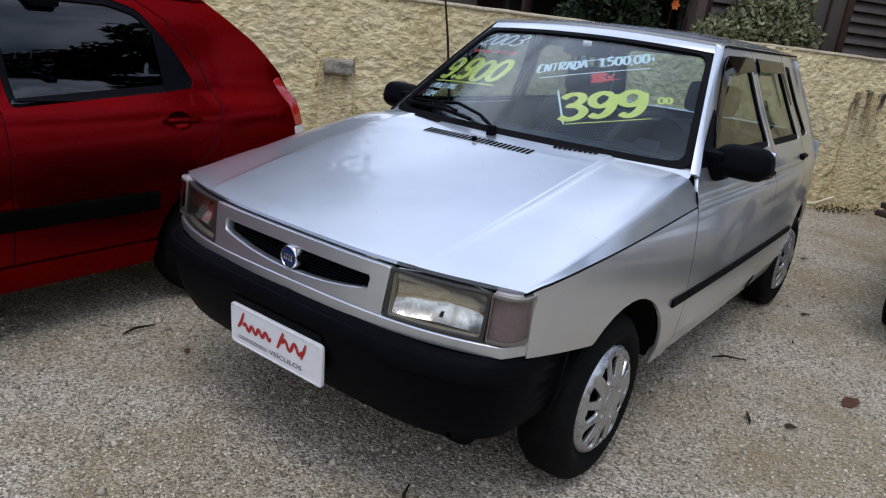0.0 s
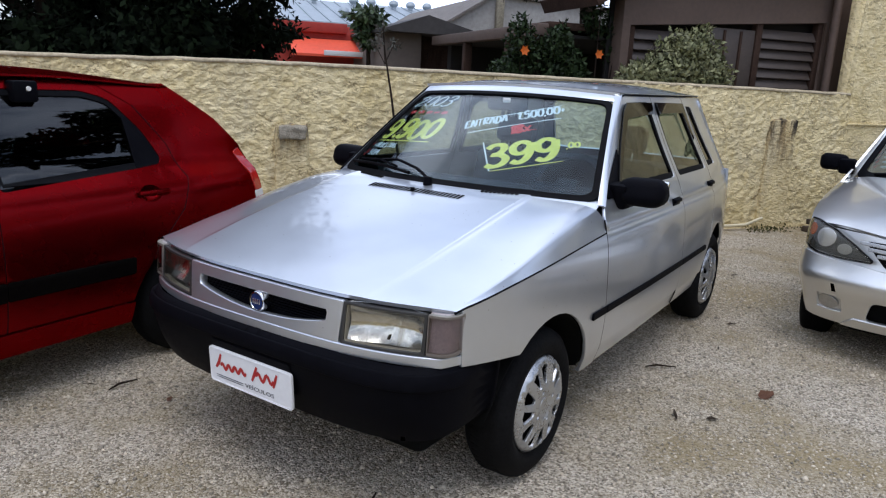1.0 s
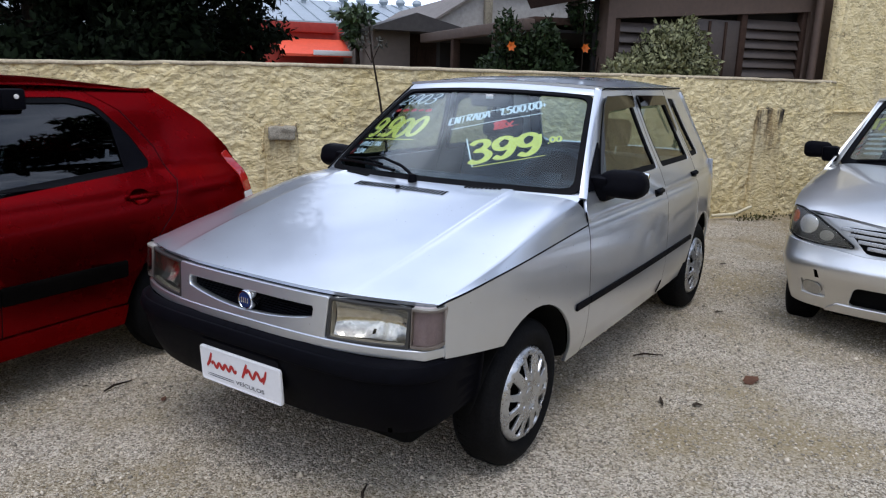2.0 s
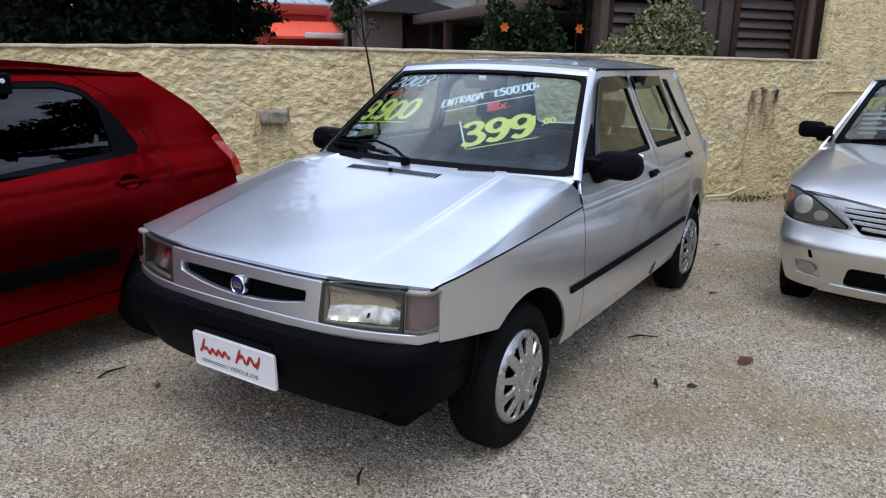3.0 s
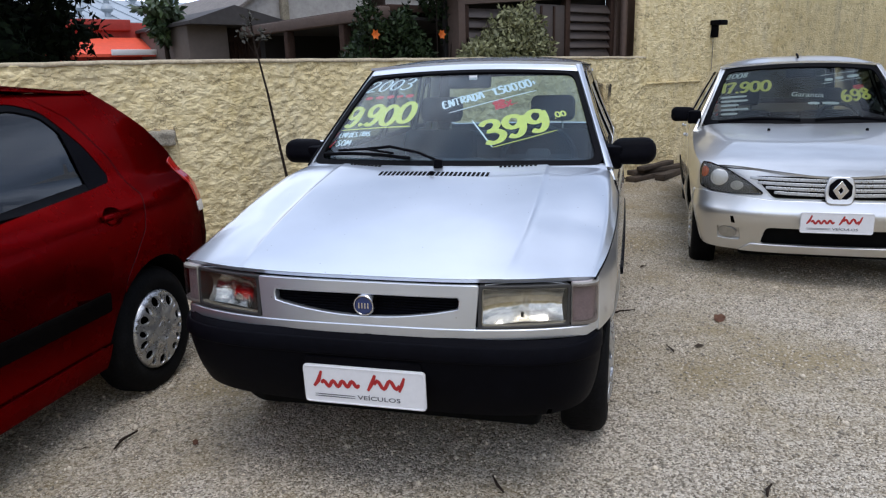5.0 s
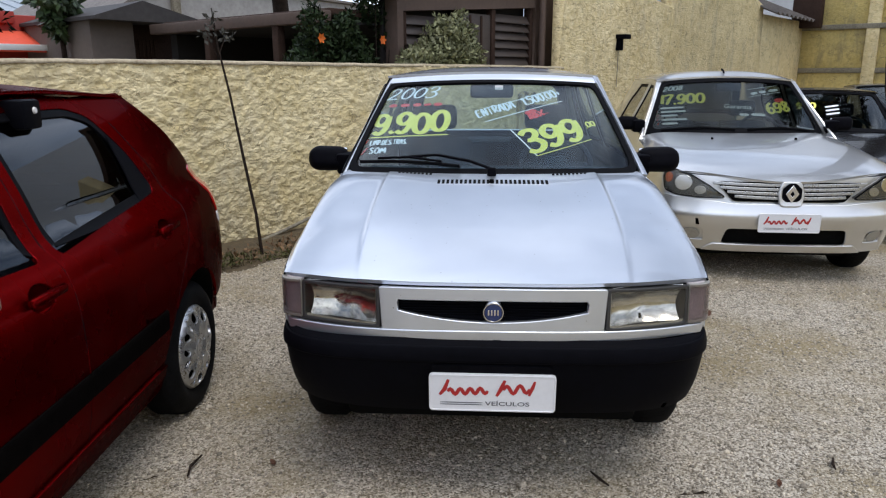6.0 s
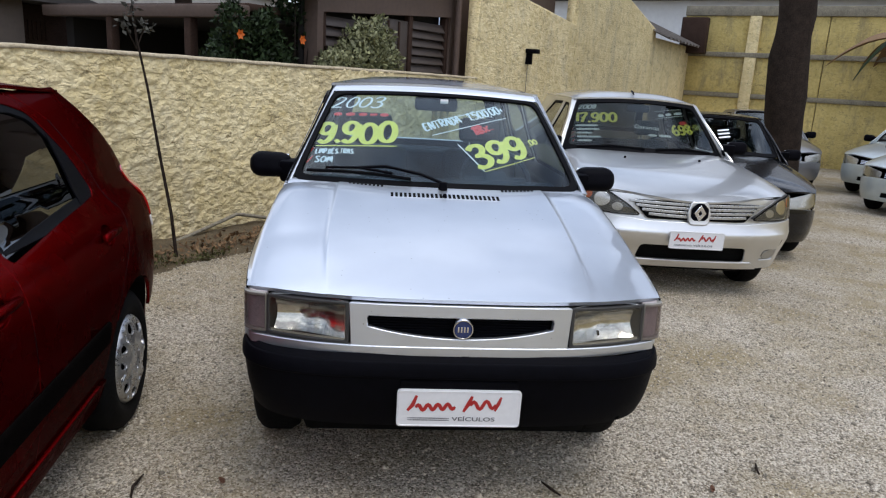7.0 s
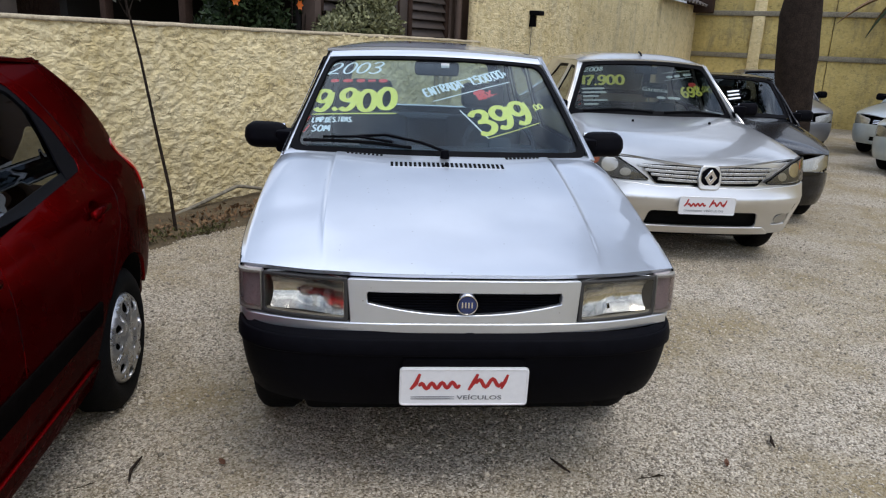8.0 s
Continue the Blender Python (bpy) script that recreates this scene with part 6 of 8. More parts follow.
    # dark joint between bonnet and wing
    for s in (1, -1):
        tube_part("bonnet_joint", [Vector(b.hood(s, y)) + Vector((s * -0.0015, 0, -0.003)) for y in lin(-0.56, 0.452, 22)], 0.0042, RUBBER, car, 5)
    # bonnet vent: a painted panel with a row of dark slots
    hz = lambda x, y, o: Vector(b.hood(0.85 * (x / 0.742) / HATCH["shoulder"](y)[0], y)) + Vector((0, 0, o))
    well = skin("bonnet_vent", rounded([(-0.228, 0.138), (0.236, 0.138), (0.236, 0.194), (-0.228, 0.194)], 0.004), lambda x, y: hz(x, y, 0.0016), (0, 0, 1), b.paint, b.bonnet, step=(0.1, 0.03), thick=0.004, rim=0.0008)
    for i in range(25):
        x = -0.222 + i * 0.0188
        skin("vent_slot", [(x - 0.0052, 0.142), (x + 0.0052, 0.142), (x + 0.0052, 0.190), (x - 0.0052, 0.190)], lambda u, v: hz(u, v, 0.0034), (0, 0, 1), DARK, well, step=(0.1, 0.1), thick=0.004, rim=0.0004)
    for sg in (-1, 1):
        for i in range(9):
            x = sg * (0.265 + i * 0.0175)
            y = 0.272 + 0.185 * (abs(x / 0.742) * 1.06) ** 2 - 0.012
            skin("cowl_slot", [(x - 0.0045, y - 0.018), (x + 0.0045, y - 0.018), (x + 0.0045, y), (x - 0.0045, y)], lambda u, v: hz(u, v, 0.0042), (0, 0, 1), DARK, b.bonnet, step=(0.1, 0.1), thick=0.005, rim=0.0005)
    # washer nozzle
    lathe_part("washer_nozzle", [(0, 0.012), (0.008, 0.010), (0.010, 0.0), (0.010, -0.012)], PLASTIC, car, 12, "z", at=(0.0, 0.155, 0.965))


HEAD_REFLECTOR = material("aged_mirror_reflector", (0.60, 0.595, 0.58), 0.16, 1.0, vary=0.18, scale=18, bump=0.05, bscale=30, rvary=0.06)
INDICATOR = material("indicator_housing", (0.46, 0.415, 0.41), 0.45, vary=0.2, scale=24, bump=0.2, bscale=160)
BEZEL = material("yellowed_bezel", (0.26, 0.245, 0.21), 0.35, vary=0.15, scale=20)
VISOR = glass("smoked_visor", (0.05, 0.05, 0.07), 0.03, 1.4)
HB_M = pose(0.915, 2.393, 0, 0, 0, -53.6)
hb = build_car(HATCH, HB_M, "hatchback_car", "silver five-door hatchback parked on gravel, prices marked on windscreen", SILVER, GLASS)
hatch_front(hb)
hatch_extras(hb)


# ---- rounder cars share their lines
def handle_at(b, key):
    return (1.24 if b.q.get("handle_hole") else 1.30, 0.845) if key == "front_door" else (2.08 if b.q.get("handle_hole") else b.q["wheelbase"] - 0.28, 0.850)


def round_handle(b, door, s, key):
    y, z = handle_at(b, key)
    x = b.S(y, z)
    bm = bmesh.new()
    add_box(bm, (s * (x + 0.012) - 0.012, y - 0.085, z - 0.014), (s * (x + 0.012) + 0.012, y + 0.085, z + 0.014), 0.010)
    part("door_handle", bm, b.paint, door, "painted door handle")
    if b.q.get("handle_hole"):
        cup = handle_cup(b, key)
        skin("handle_recess", inset(cup, -0.004), lambda u, v: (s * (b.S(u, v) - 0.034 + 0.030 * min(1.0, ((u - y + 0.01) / 0.062) ** 2 + ((v - z + 0.004) / 0.042) ** 2)), u, v), (s, 0, 0), b.paint, door, step=(0.016, 0.014), thick=0.003)


ROUND_SEAM = [(-0.75, 0.66), (-0.5, 0.72), (0.0, 0.80), (0.5, 0.86), (0.8, 0.89)]
ROUND = dict(
    plan=[(-0.75, 0.57), (-0.6, 0.69), (-0.4, 0.77), (0.0, 0.81), (0.5, 0.815), (1.2, 0.818), (2.0, 0.820), (2.37, 0.822), (2.65, 0.800), (2.85, 0.762), (3.0, 0.66)],
    section=[(0.18, 0.09), (0.30, 0.045), (0.42, 0.015), (0.58, 0.0), (0.72, 0.006), (0.85, 0.030), (0.95, 0.078), (1.10, 0.137), (1.25, 0.207), (1.36, 0.280), (1.46, 0.36)],
    hood=[(-0.78, 0.66), (-0.7, 0.72), (-0.5, 0.80), (-0.2, 0.87), (0.2, 0.935), (0.6, 0.98), (0.8, 1.0)], seam=ROUND_SEAM,
    hood_cross=[(0, 0), (0.4, 0.06), (0.7, 0.26), (0.88, 0.6), (1.0, 1.0)],
    hood_edges=(lambda t: -0.735 + 0.20 * abs(t) ** 2.6, lambda t: 0.46 + 0.20 * t * t),
    screen=((0.68, 0.47, 0.25, 0.975, -0.03), (0.55, 1.12, 0.10, 1.375, -0.03)),
    rear_screen=((0.62, 2.80, 0.14, 0.98), (0.50, 2.35, 0.06, 1.340)),
    roof=[(0.9, 1.352), (1.15, 1.380), (1.5, 1.395), (1.9, 1.384), (2.2, 1.355), (2.42, 1.325)], roof_span=(1.12, 2.37), gutter=lambda y: 1.358 - 0.06 * max(0, y - 1.8), gutter_z=1.328,
    tail=(0.40, lambda z: 2.90),
    fender=[(-0.50, 0.716)] + [(y, curve_fn(ROUND_SEAM)(y) - 0.004) for y in lin(-0.45, 0.58, 10)] + [(0.60, 0.60), (0.56, 0.30), (0.37, 0.29)] + arc(0, 0.285, 0.365, 2, 140) + [(-0.36, 0.52), (-0.50, 0.56)],
    front_door=[(0.566, 0.38), (0.606, 0.60), (0.588, 0.84), (0.62, 0.92), (0.72, 0.985), (1.0, 1.20), (1.22, 1.350), (1.42, 1.366), (1.435, 0.95), (1.43, 0.38)],
    front_door_glass=rounded([(0.80, 0.935), (1.385, 0.915), (1.375, 1.31), (1.22, 1.298), (1.02, 1.165)], 0.03),
    rear_door=[(1.437, 0.38), (1.442, 0.95), (1.428, 1.366), (1.75, 1.364), (1.98, 1.335), (2.13, 1.240), (2.27, 1.06), (2.35, 0.90), (2.30, 0.80), (2.16, 0.66)] + arc(2.37, 0.285, 0.375, 128, 165) + [(1.97, 0.38)],
    rear_door_glass=rounded([(1.485, 0.908), (2.10, 0.955), (2.215, 0.968), (2.235, 0.995), (2.16, 1.13), (2.02, 1.275), (1.90, 1.308), (1.48, 1.312)], [0.02, 0.01, 0.02, 0.02, 0.03, 0.04, 0.03, 0.03]),
    quarter=[(2.308, 0.795), (2.358, 0.90), (2.278, 1.062), (2.138, 1.243), (1.985, 1.340), (2.36, 1.345), (2.62, 1.17), (2.76, 1.03), (2.82, 0.90), (2.84, 0.72), (2.84, 0.60), (2.72, 0.45)] + arc(2.37, 0.285, 0.375, 20, 124),
    sill=[(0.38, 0.285), (1.97, 0.285), (1.975, 0.374), (0.565, 0.374)],
    arches=[(0, 0.285, 0.362), (2.37, 0.285, 0.372)],
    wheel=0.290, rim=0.180, track=0.752, wheelbase=2.37, cover="slots", side_glass=GLASS_DARK, rear_glass=GLASS_DARK, screen_glass=GLASS_MID,
    nose=dict(end=-0.36, power=2.7, rows=[(0.18, -0.72, 0.70), (0.30, -0.78, 0.745), (0.45, -0.80, 0.765), (0.55, -0.795, 0.765), (0.62, -0.77, 0.76), (0.72, -0.72, 0.75), (0.80, -0.64, 0.73)]),
    cut=(0.586, 1.433), mould=(0.47, 0.585, 0.62, 1.93, PLASTIC), handle=round_handle, seat_y=1.25,
)


def round_front(b, grille="plain"):
    """Bumper, lamps and grille of a rounder car, all laid round its nose."""
    car = b.car
    N = lambda off: (lambda a, z: Vector(b.nose(a, z)) + Vector((0, -off, 0)))
    intake = rounded([(-0.33, 0.27), (0.33, 0.27), (0.30, 0.36), (-0.30, 0.36)], 0.02)
    bump = skin("front_bumper", [(-1, 0.22), (1, 0.22), (1, 0.52)] + [(0.66, 0.55)] + [(a, 0.56) for a in lin(0.5, -0.5, 7)] + [(-0.66, 0.55), (-1, 0.52)], b.nose, (0, -1, 0), b.paint, car, [intake], step=(0.06, 0.05), thick=0.02, rim=0.006)
    skin("intake_mesh", inset(intake, -0.02), N(-0.04), (0, -1, 0), DARK, bump, step=(0.1, 0.05), thick=0.005)
    g = skin("grille", rounded([(-0.30, 0.57), (0.30, 0.57), (0.32, 0.655), (-0.32, 0.655)], 0.02), N(-0.012), (0, -1, 0), PLASTIC, car, step=(0.06, 0.03), thick=0.02)
    for i in range(3):
        z = 0.585 + i * 0.024
        skin("grille_bar", [(-0.29, z), (0.29, z), (0.29, z + 0.008), (-0.29, z + 0.008)], N(-0.004), (0, -1, 0), CHROME, g, step=(0.06, 0.02), thick=0.01)
    for s in (1, -1):
        o = [(s * a, z) for a, z in ((0.36, 0.565), (0.60, 0.56), (0.80, 0.60), (0.86, 0.70), (0.70, 0.715), (0.50, 0.685), (0.36, 0.655))]
        o = rounded(o, 0.02)
        lamp = skin("headlamp", o, N(-0.03), (0, -1, 0), REFLECTOR, car, step=(0.05, 0.03), thick=0.02, label="clear headlamp")
        skin("lamp_lens", o, N(0.002), (0, -1, 0), GLASS_LENS, lamp, step=(0.05, 0.03), thick=0.003)


def round_tail(b):
    car = b.car
    for s in (1, -1):
        fn = lambda u, z: (s * (b.S(u, z) + 0.006), u, z)
        lamp = skin("tail_lamp", rounded([(2.695, 0.995), (2.745, 1.012), (2.80, 0.93), (2.832, 0.79), (2.768, 0.785), (2.752, 0.88)], 0.012), fn, (s, 0.6, 0), TAIL_RED, car, step=(0.03, 0.04), thick=0.02, label="red tail lamp with a white reversing lens")
        skin("reversing_lens", rounded([(2.768, 0.782), (2.834, 0.786), (2.842, 0.735), (2.772, 0.735)], 0.008), fn, (s, 0.6, 0), WHITE_LENS, lamp, step=(0.03, 0.03), thick=0.02)
    nose_rear = lambda a, z: (math.copysign((0.755 - 0.04 * abs(z - 0.5)) * abs(math.sin(a * math.pi / 2)) ** 0.6, a), 2.70 + (0.29 - 0.25 * (z - 0.5) ** 2) * abs(math.cos(a * math.pi / 2)) ** 0.6, z)
    skin("rear_bumper", [(-1, 0.30), (1, 0.30), (1, 0.60), (0.6, 0.66), (-0.6, 0.66), (-1, 0.60)], nose_rear, (0, 1, 0), b.paint, car, step=(0.07, 0.06), thick=0.02)


RED_SPEC = dict(ROUND)
WBR = 2.295
RED_SPEC.update(
    plan=[(-0.75, 0.57), (-0.6, 0.69), (-0.4, 0.77), (0.0, 0.825), (0.5, 0.838), (1.2, 0.842), (2.0, 0.846), (2.3, 0.850), (2.6, 0.826), (2.85, 0.772), (3.0, 0.66)],
    section=[(0.18, 0.10), (0.26, 0.060), (0.36, 0.028), (0.46, 0.010), (0.58, 0.0), (0.72, 0.004), (0.84, 0.022), (0.90, 0.052), (0.95, 0.100), (1.10, 0.162), (1.25, 0.232), (1.36, 0.305), (1.46, 0.385)],
    creases=[(0.574, 0.45, 2.0, -0.006)],
    fender=[(-0.50, 0.716)] + [(y, curve_fn(ROUND_SEAM)(y) - 0.004) for y in lin(-0.45, 0.58, 10)] + [(0.60, 0.60), (0.56, 0.345), (0.37, 0.345)] + arc(0, 0.285, 0.365, 10, 140) + [(-0.36, 0.52), (-0.50, 0.56)],
    front_door=[(0.566, 0.345), (0.606, 0.60), (0.588, 0.84), (0.62, 0.92), (0.72, 0.985), (1.0, 1.20), (1.22, 1.350), (1.365, 1.364), (1.375, 0.95), (1.37, 0.345)],
    front_door_glass=rounded([(0.80, 0.935), (1.325, 0.915), (1.318, 1.31), (1.22, 1.298), (1.02, 1.165)], 0.03),
    rear_door=[(1.377, 0.345), (1.382, 0.95), (1.372, 1.366), (1.75, 1.364), (1.98, 1.335), (2.13, 1.240), (2.25, 1.06), (2.30, 0.90), (2.24, 0.76), (2.075, 0.585)] + arc(WBR, 0.28, 0.345, 140, 168) + [(1.95, 0.345)],
    rear_door_glass=rounded([(1.420, 0.912), (2.06, 0.955), (2.185, 0.968), (2.205, 0.995), (2.14, 1.13), (2.02, 1.275), (1.90, 1.308), (1.415, 1.312)], [0.02, 0.01, 0.02, 0.02, 0.03, 0.04, 0.03, 0.03]),
    quarter=[(2.082, 0.580), (2.247, 0.755), (2.308, 0.90), (2.258, 1.062), (2.138, 1.243), (1.985, 1.340), (2.36, 1.345), (2.62, 1.17), (2.76, 1.03), (2.82, 0.90), (2.84, 0.72), (2.84, 0.60), (2.70, 0.42)] + arc(WBR, 0.28, 0.345, 22, 134),
    sill=[(0.38, 0.235), (1.95, 0.235), (1.955, 0.338), (0.565, 0.338)], sill_off=0.012,
    seams=([(1.3735, 0.345), (1.3785, 0.95), (1.3685, 1.360)], [(1.96, 0.41), (2.078, 0.583), (2.2435, 0.757), (2.304, 0.90), (2.254, 1.061), (2.134, 1.2415)]),
    arches=[(0, 0.285, 0.362), (WBR, 0.28, 0.342)], wheelbase=WBR, track=0.806, wheel=0.285, cover="rounds",
    cut=(0.586, 1.3735), mould=(0.486, 0.562, 0.62, 1.950, MOULDING), handle_hole=True,
)
RED_M = pose(-2.126, 2.570, -0.012, 0, 0, -50.5)
red = build_car(RED_SPEC, RED_M, "hatchback_car", "dark red five-door hatchback with tinted windows and black side moulding", RED, GLASS_DARK)
round_front(red)
round_tail(red)
for s in (1, -1):
    skin("pillar_applique", rounded([(2.06, 0.957), (2.18, 0.970), (2.20, 0.995), (2.125, 1.135), (2.06, 1.205)], 0.01), red.side(s, -0.002), (s, 0, 0), PLASTIC, red.car, step=(0.1, 0.08), thick=0.006)
    door_mirror(red.car, s, (s * 0.76, 0.80, 0.98), (0.20, 0.11, 0.14), PLASTIC, "black plastic door mirror")

cx, cy, cz = red.S(1.635, 1.30), 1.635, 1.30
clip = box_part("window_box", (cx - 0.03, cy - 0.050, cz - 0.045), (cx + 0.045, cy + 0.055, cz + 0.045), PLASTIC, red.car, 0.012, "black plastic box clipped on the rear window")
lathe_part("button", [(0.0, 0.006), (0.009, 0.005), (0.011, 0.0), (0.011, -0.01)], WHITE_LENS, clip, 14, "x", at=(cx + 0.045, cy + 0.012, cz + 0.012))

# ---- the silver saloon
SAL = dict(ROUND)
SAL.update(
    plan=[(-0.82, 0.56), (-0.6, 0.74), (-0.4, 0.815), (0.0, 0.850), (0.5, 0.862), (1.2, 0.868), (2.4, 0.862), (2.9, 0.83), (3.3, 0.78), (3.5, 0.70)],
    section=[(0.18, 0.09), (0.30, 0.045), (0.42, 0.012), (0.58, 0.0), (0.76, 0.008), (0.88, 0.030), (0.98, 0.075), (1.15, 0.155), (1.30, 0.225), (1.44, 0.285), (1.55, 0.37)],
    hood=[(-0.80, 0.745), (-0.74, 0.785), (-0.6, 0.83), (-0.3, 0.895), (0.1, 0.955), (0.5, 1.0), (0.8, 1.02)],
    seam=[(-0.82, 0.72), (-0.6, 0.785), (-0.3, 0.835), (0.2, 0.895), (0.6, 0.93), (0.8, 0.945)],
    hood_cross=[(0, 0), (0.45, 0.04), (0.72, 0.14), (0.80, 0.24), (0.90, 0.48), (1.0, 1.0)],
    hood_edges=(lambda t: -0.766 + 0.240 * abs(t) ** 2.6, lambda t: 0.44 + 0.20 * t * t),
    screen=((0.745, 0.46, 0.24, 0.995, -0.03), (0.565, 1.00, 0.10, 1.435, -0.035)),
    rear_screen=((0.66, 3.05, 0.14, 1.03), (0.55, 2.60, 0.06, 1.44)),
    roof=[(0.8, 1.42), (1.05, 1.455), (1.4, 1.488), (1.9, 1.492), (2.4, 1.468), (2.8, 1.43)], roof_span=(1.0, 2.62), gutter=1.415, gutter_z=1.425,
    tail=(0.40, lambda z: 3.40),
    fender=[(-0.46, 0.800)] + [(y, curve_fn([(-0.82, 0.72), (-0.6, 0.785), (-0.3, 0.835), (0.2, 0.895), (0.6, 0.93)])(y) - 0.004) for y in lin(-0.42, 0.55, 10)] + [(0.56, 0.60), (0.53, 0.30), (0.39, 0.29)] + arc(0, 0.295, 0.375, 2, 140) + [(-0.38, 0.52), (-0.46, 0.66)],
    front_door=[(0.536, 0.38), (0.566, 0.60), (0.556, 0.90), (0.60, 0.97), (0.68, 1.02), (0.92, 1.24), (1.14, 1.405), (1.42, 1.425), (1.47, 0.98), (1.47, 0.38)],
    front_door_glass=rounded([(0.76, 0.99), (1.42, 0.985), (1.375, 1.38), (1.16, 1.37), (0.97, 1.235)], 0.03),
    rear_door=[(1.477, 0.38), (1.477, 0.98), (1.428, 1.425), (1.95, 1.415), (2.28, 1.25), (2.42, 1.0), (2.38, 0.80)] + arc(2.63, 0.295, 0.385, 128, 165) + [(2.22, 0.38)],
    rear_door_glass=rounded([(1.515, 0.985), (2.26, 0.99), (2.18, 1.22), (1.93, 1.375), (1.475, 1.383)], 0.03),
    quarter=[(2.388, 0.80), (2.428, 1.0), (2.288, 1.255), (1.96, 1.418), (2.55, 1.42), (2.85, 1.20), (3.05, 1.05), (3.40, 1.0), (3.42, 0.55), (3.10, 0.40)] + arc(2.63, 0.295, 0.385, 20, 124),
    sill=[(0.40, 0.285), (2.22, 0.285), (2.22, 0.374), (0.535, 0.374)],
    arches=[(0, 0.295, 0.372), (2.63, 0.295, 0.382)],
    wheel=0.300, rim=0.190, track=0.800, wheelbase=2.63, cover="slots", side_glass=GLASS_MID, rear_glass=GLASS_DARK, screen_glass=GLASS_SCREEN,
    nose=dict(end=-0.37, power=3.0, rows=[(0.18, -0.65, 0.70), (0.27, -0.700, 0.75), (0.40, -0.754, 0.788), (0.50, -0.800, 0.816), (0.53, -0.806, 0.825), (0.58, -0.786, 0.82), (0.64, -0.770, 0.815), (0.70, -0.762, 0.81), (0.80, -0.745, 0.80), (0.90, -0.68, 0.78)]),
    cut=(0.55, 1.473), mould=(0.50, 0.55, 0.62, 2.2, PLASTIC),
)


def saloon_front(b):
    car = b.car
    N = lambda off: (lambda a, z: Vector(b.nose(a, z)) + Vector((0, -off, 0)))
    intake = rounded([(-0.37, 0.315), (0.37, 0.315), (0.33, 0.44), (-0.33, 0.44)], 0.035)
    fogs = [rounded([(s * 0.48, 0.335), (s * 0.67, 0.335), (s * 0.65, 0.43), (s * 0.48, 0.43)], 0.02) for s in (1, -1)]
    o = [(-1, 0.27), (1, 0.27), (1, 0.62), (0.80, 0.645), (0.42, 0.625)] + [(a, 0.612) for a in lin(0.3, -0.3, 7)] + [(-0.42, 0.625), (-0.80, 0.645), (-1, 0.62)]
    bump = skin("front_bumper", o, b.nose, (0, -1, 0), b.paint, car, [intake, *fogs], step=(0.06, 0.05), thick=0.02, rim=0.006)
    skin("intake_mesh", inset(intake, -0.02), N(-0.05), (0, -1, 0), DARK, bump, step=(0.1, 0.05), thick=0.005)
    skin("spoiler_lip", [(a, 0.266) for a in lin(-0.5, 0.5, 12)] + [(a, 0.312) for a in lin(0.42, -0.42, 12)], N(0.012), (0, -1, 0), b.paint, bump, step=(0.06, 0.03), thick=0.02, rim=0.008)
    for s, fo in zip((1, -1), fogs):
        skin("fog_lamp", inset(fo, -0.035), N(-0.022), (0, -1, 0), b.paint, bump, step=(0.05, 0.03), thick=0.01, label="painted fog lamp recess")
        fc = [(s * (0.572 + 0.066 * math.cos(q)), 0.383 + 0.038 * math.sin(q)) for q in lin(0, 2 * math.pi * 15 / 16, 16)]
        skin("fog_lens", fc, N(-0.008), (0, -1, 0), REFLECTOR, bump, step=(0.03, 0.02), thick=0.008, rim=0.004, label="round fog lamp")
    skin("lamp_panel", [(-0.93, 0.60), (0.93, 0.60), (0.93, 0.800), (0.5, 0.790), (0.0, 0.775), (-0.5, 0.790), (-0.93, 0.800)], N(-0.060), (0, -1, 0), b.paint, car, step=(0.06, 0.05), thick=0.01)
    # grille with chrome bars, badge in a silver shield
    g = skin("grille", rounded([(-0.35, 0.700), (-0.29, 0.63), (0.29, 0.63), (0.35, 0.700), (0.40, 0.758), (-0.40, 0.758)], 0.02), N(-0.02), (0, -1, 0), DARK, car, step=(0.06, 0.03), thick=0.02)
    for i in range(4):
        z, hw = 0.648 + i * 0.029, 0.29 + i * 0.045
        skin("grille_bar", [(a, z + 0.010 * abs(a / hw) ** 2) for a in lin(-hw, hw, 16)] + [(a, z + 0.013 + 0.010 * abs(a / hw) ** 2) for a in lin(hw, -hw, 16)], N(0.002), (0, -1, 0), COVER, g, step=(0.06, 0.02), thick=0.014, rim=0.004, label="silver grille bar")
    sh = skin("badge_shield", rounded([(-0.050, 0.61), (0.050, 0.61), (0.062, 0.68), (0.046, 0.765), (-0.046, 0.765), (-0.062, 0.68)], 0.02), N(0.020), (0, -1, 0), b.paint, car, step=(0.04, 0.04), thick=0.03, rim=0.008)
    c = Vector(b.nose(0, 0.69)) + Vector((0, -0.028, 0))
    di = [(0, 0.056), (0.041, 0.0), (0, -0.056), (-0.041, 0.0)]
    P = lambda k: [(x * k, z * k + 0.69) for x, z in di]
    flat = lambda off: (lambda x, z: (x, c.y - off, z))
    skin("badge_back", rounded([(x * 1.05, 0.69 + z * 1.05) for x, z in ((-0.058, -0.03), (-0.02, -0.066), (0.02, -0.066), (0.058, -0.03), (0.058, 0.03), (0.02, 0.066), (-0.02, 0.066), (-0.058, 0.03))], 0.01), flat(0.0), (0, -1, 0), PLASTIC, sh, step=(0.1, 0.1), thick=0.006)
    skin("badge", P(1.0), flat(0.008), (0, -1, 0), CHROME, sh, [P(0.42)], step=(0.1, 0.1), thick=0.010, rim=0.004, label="chrome rhombus badge")
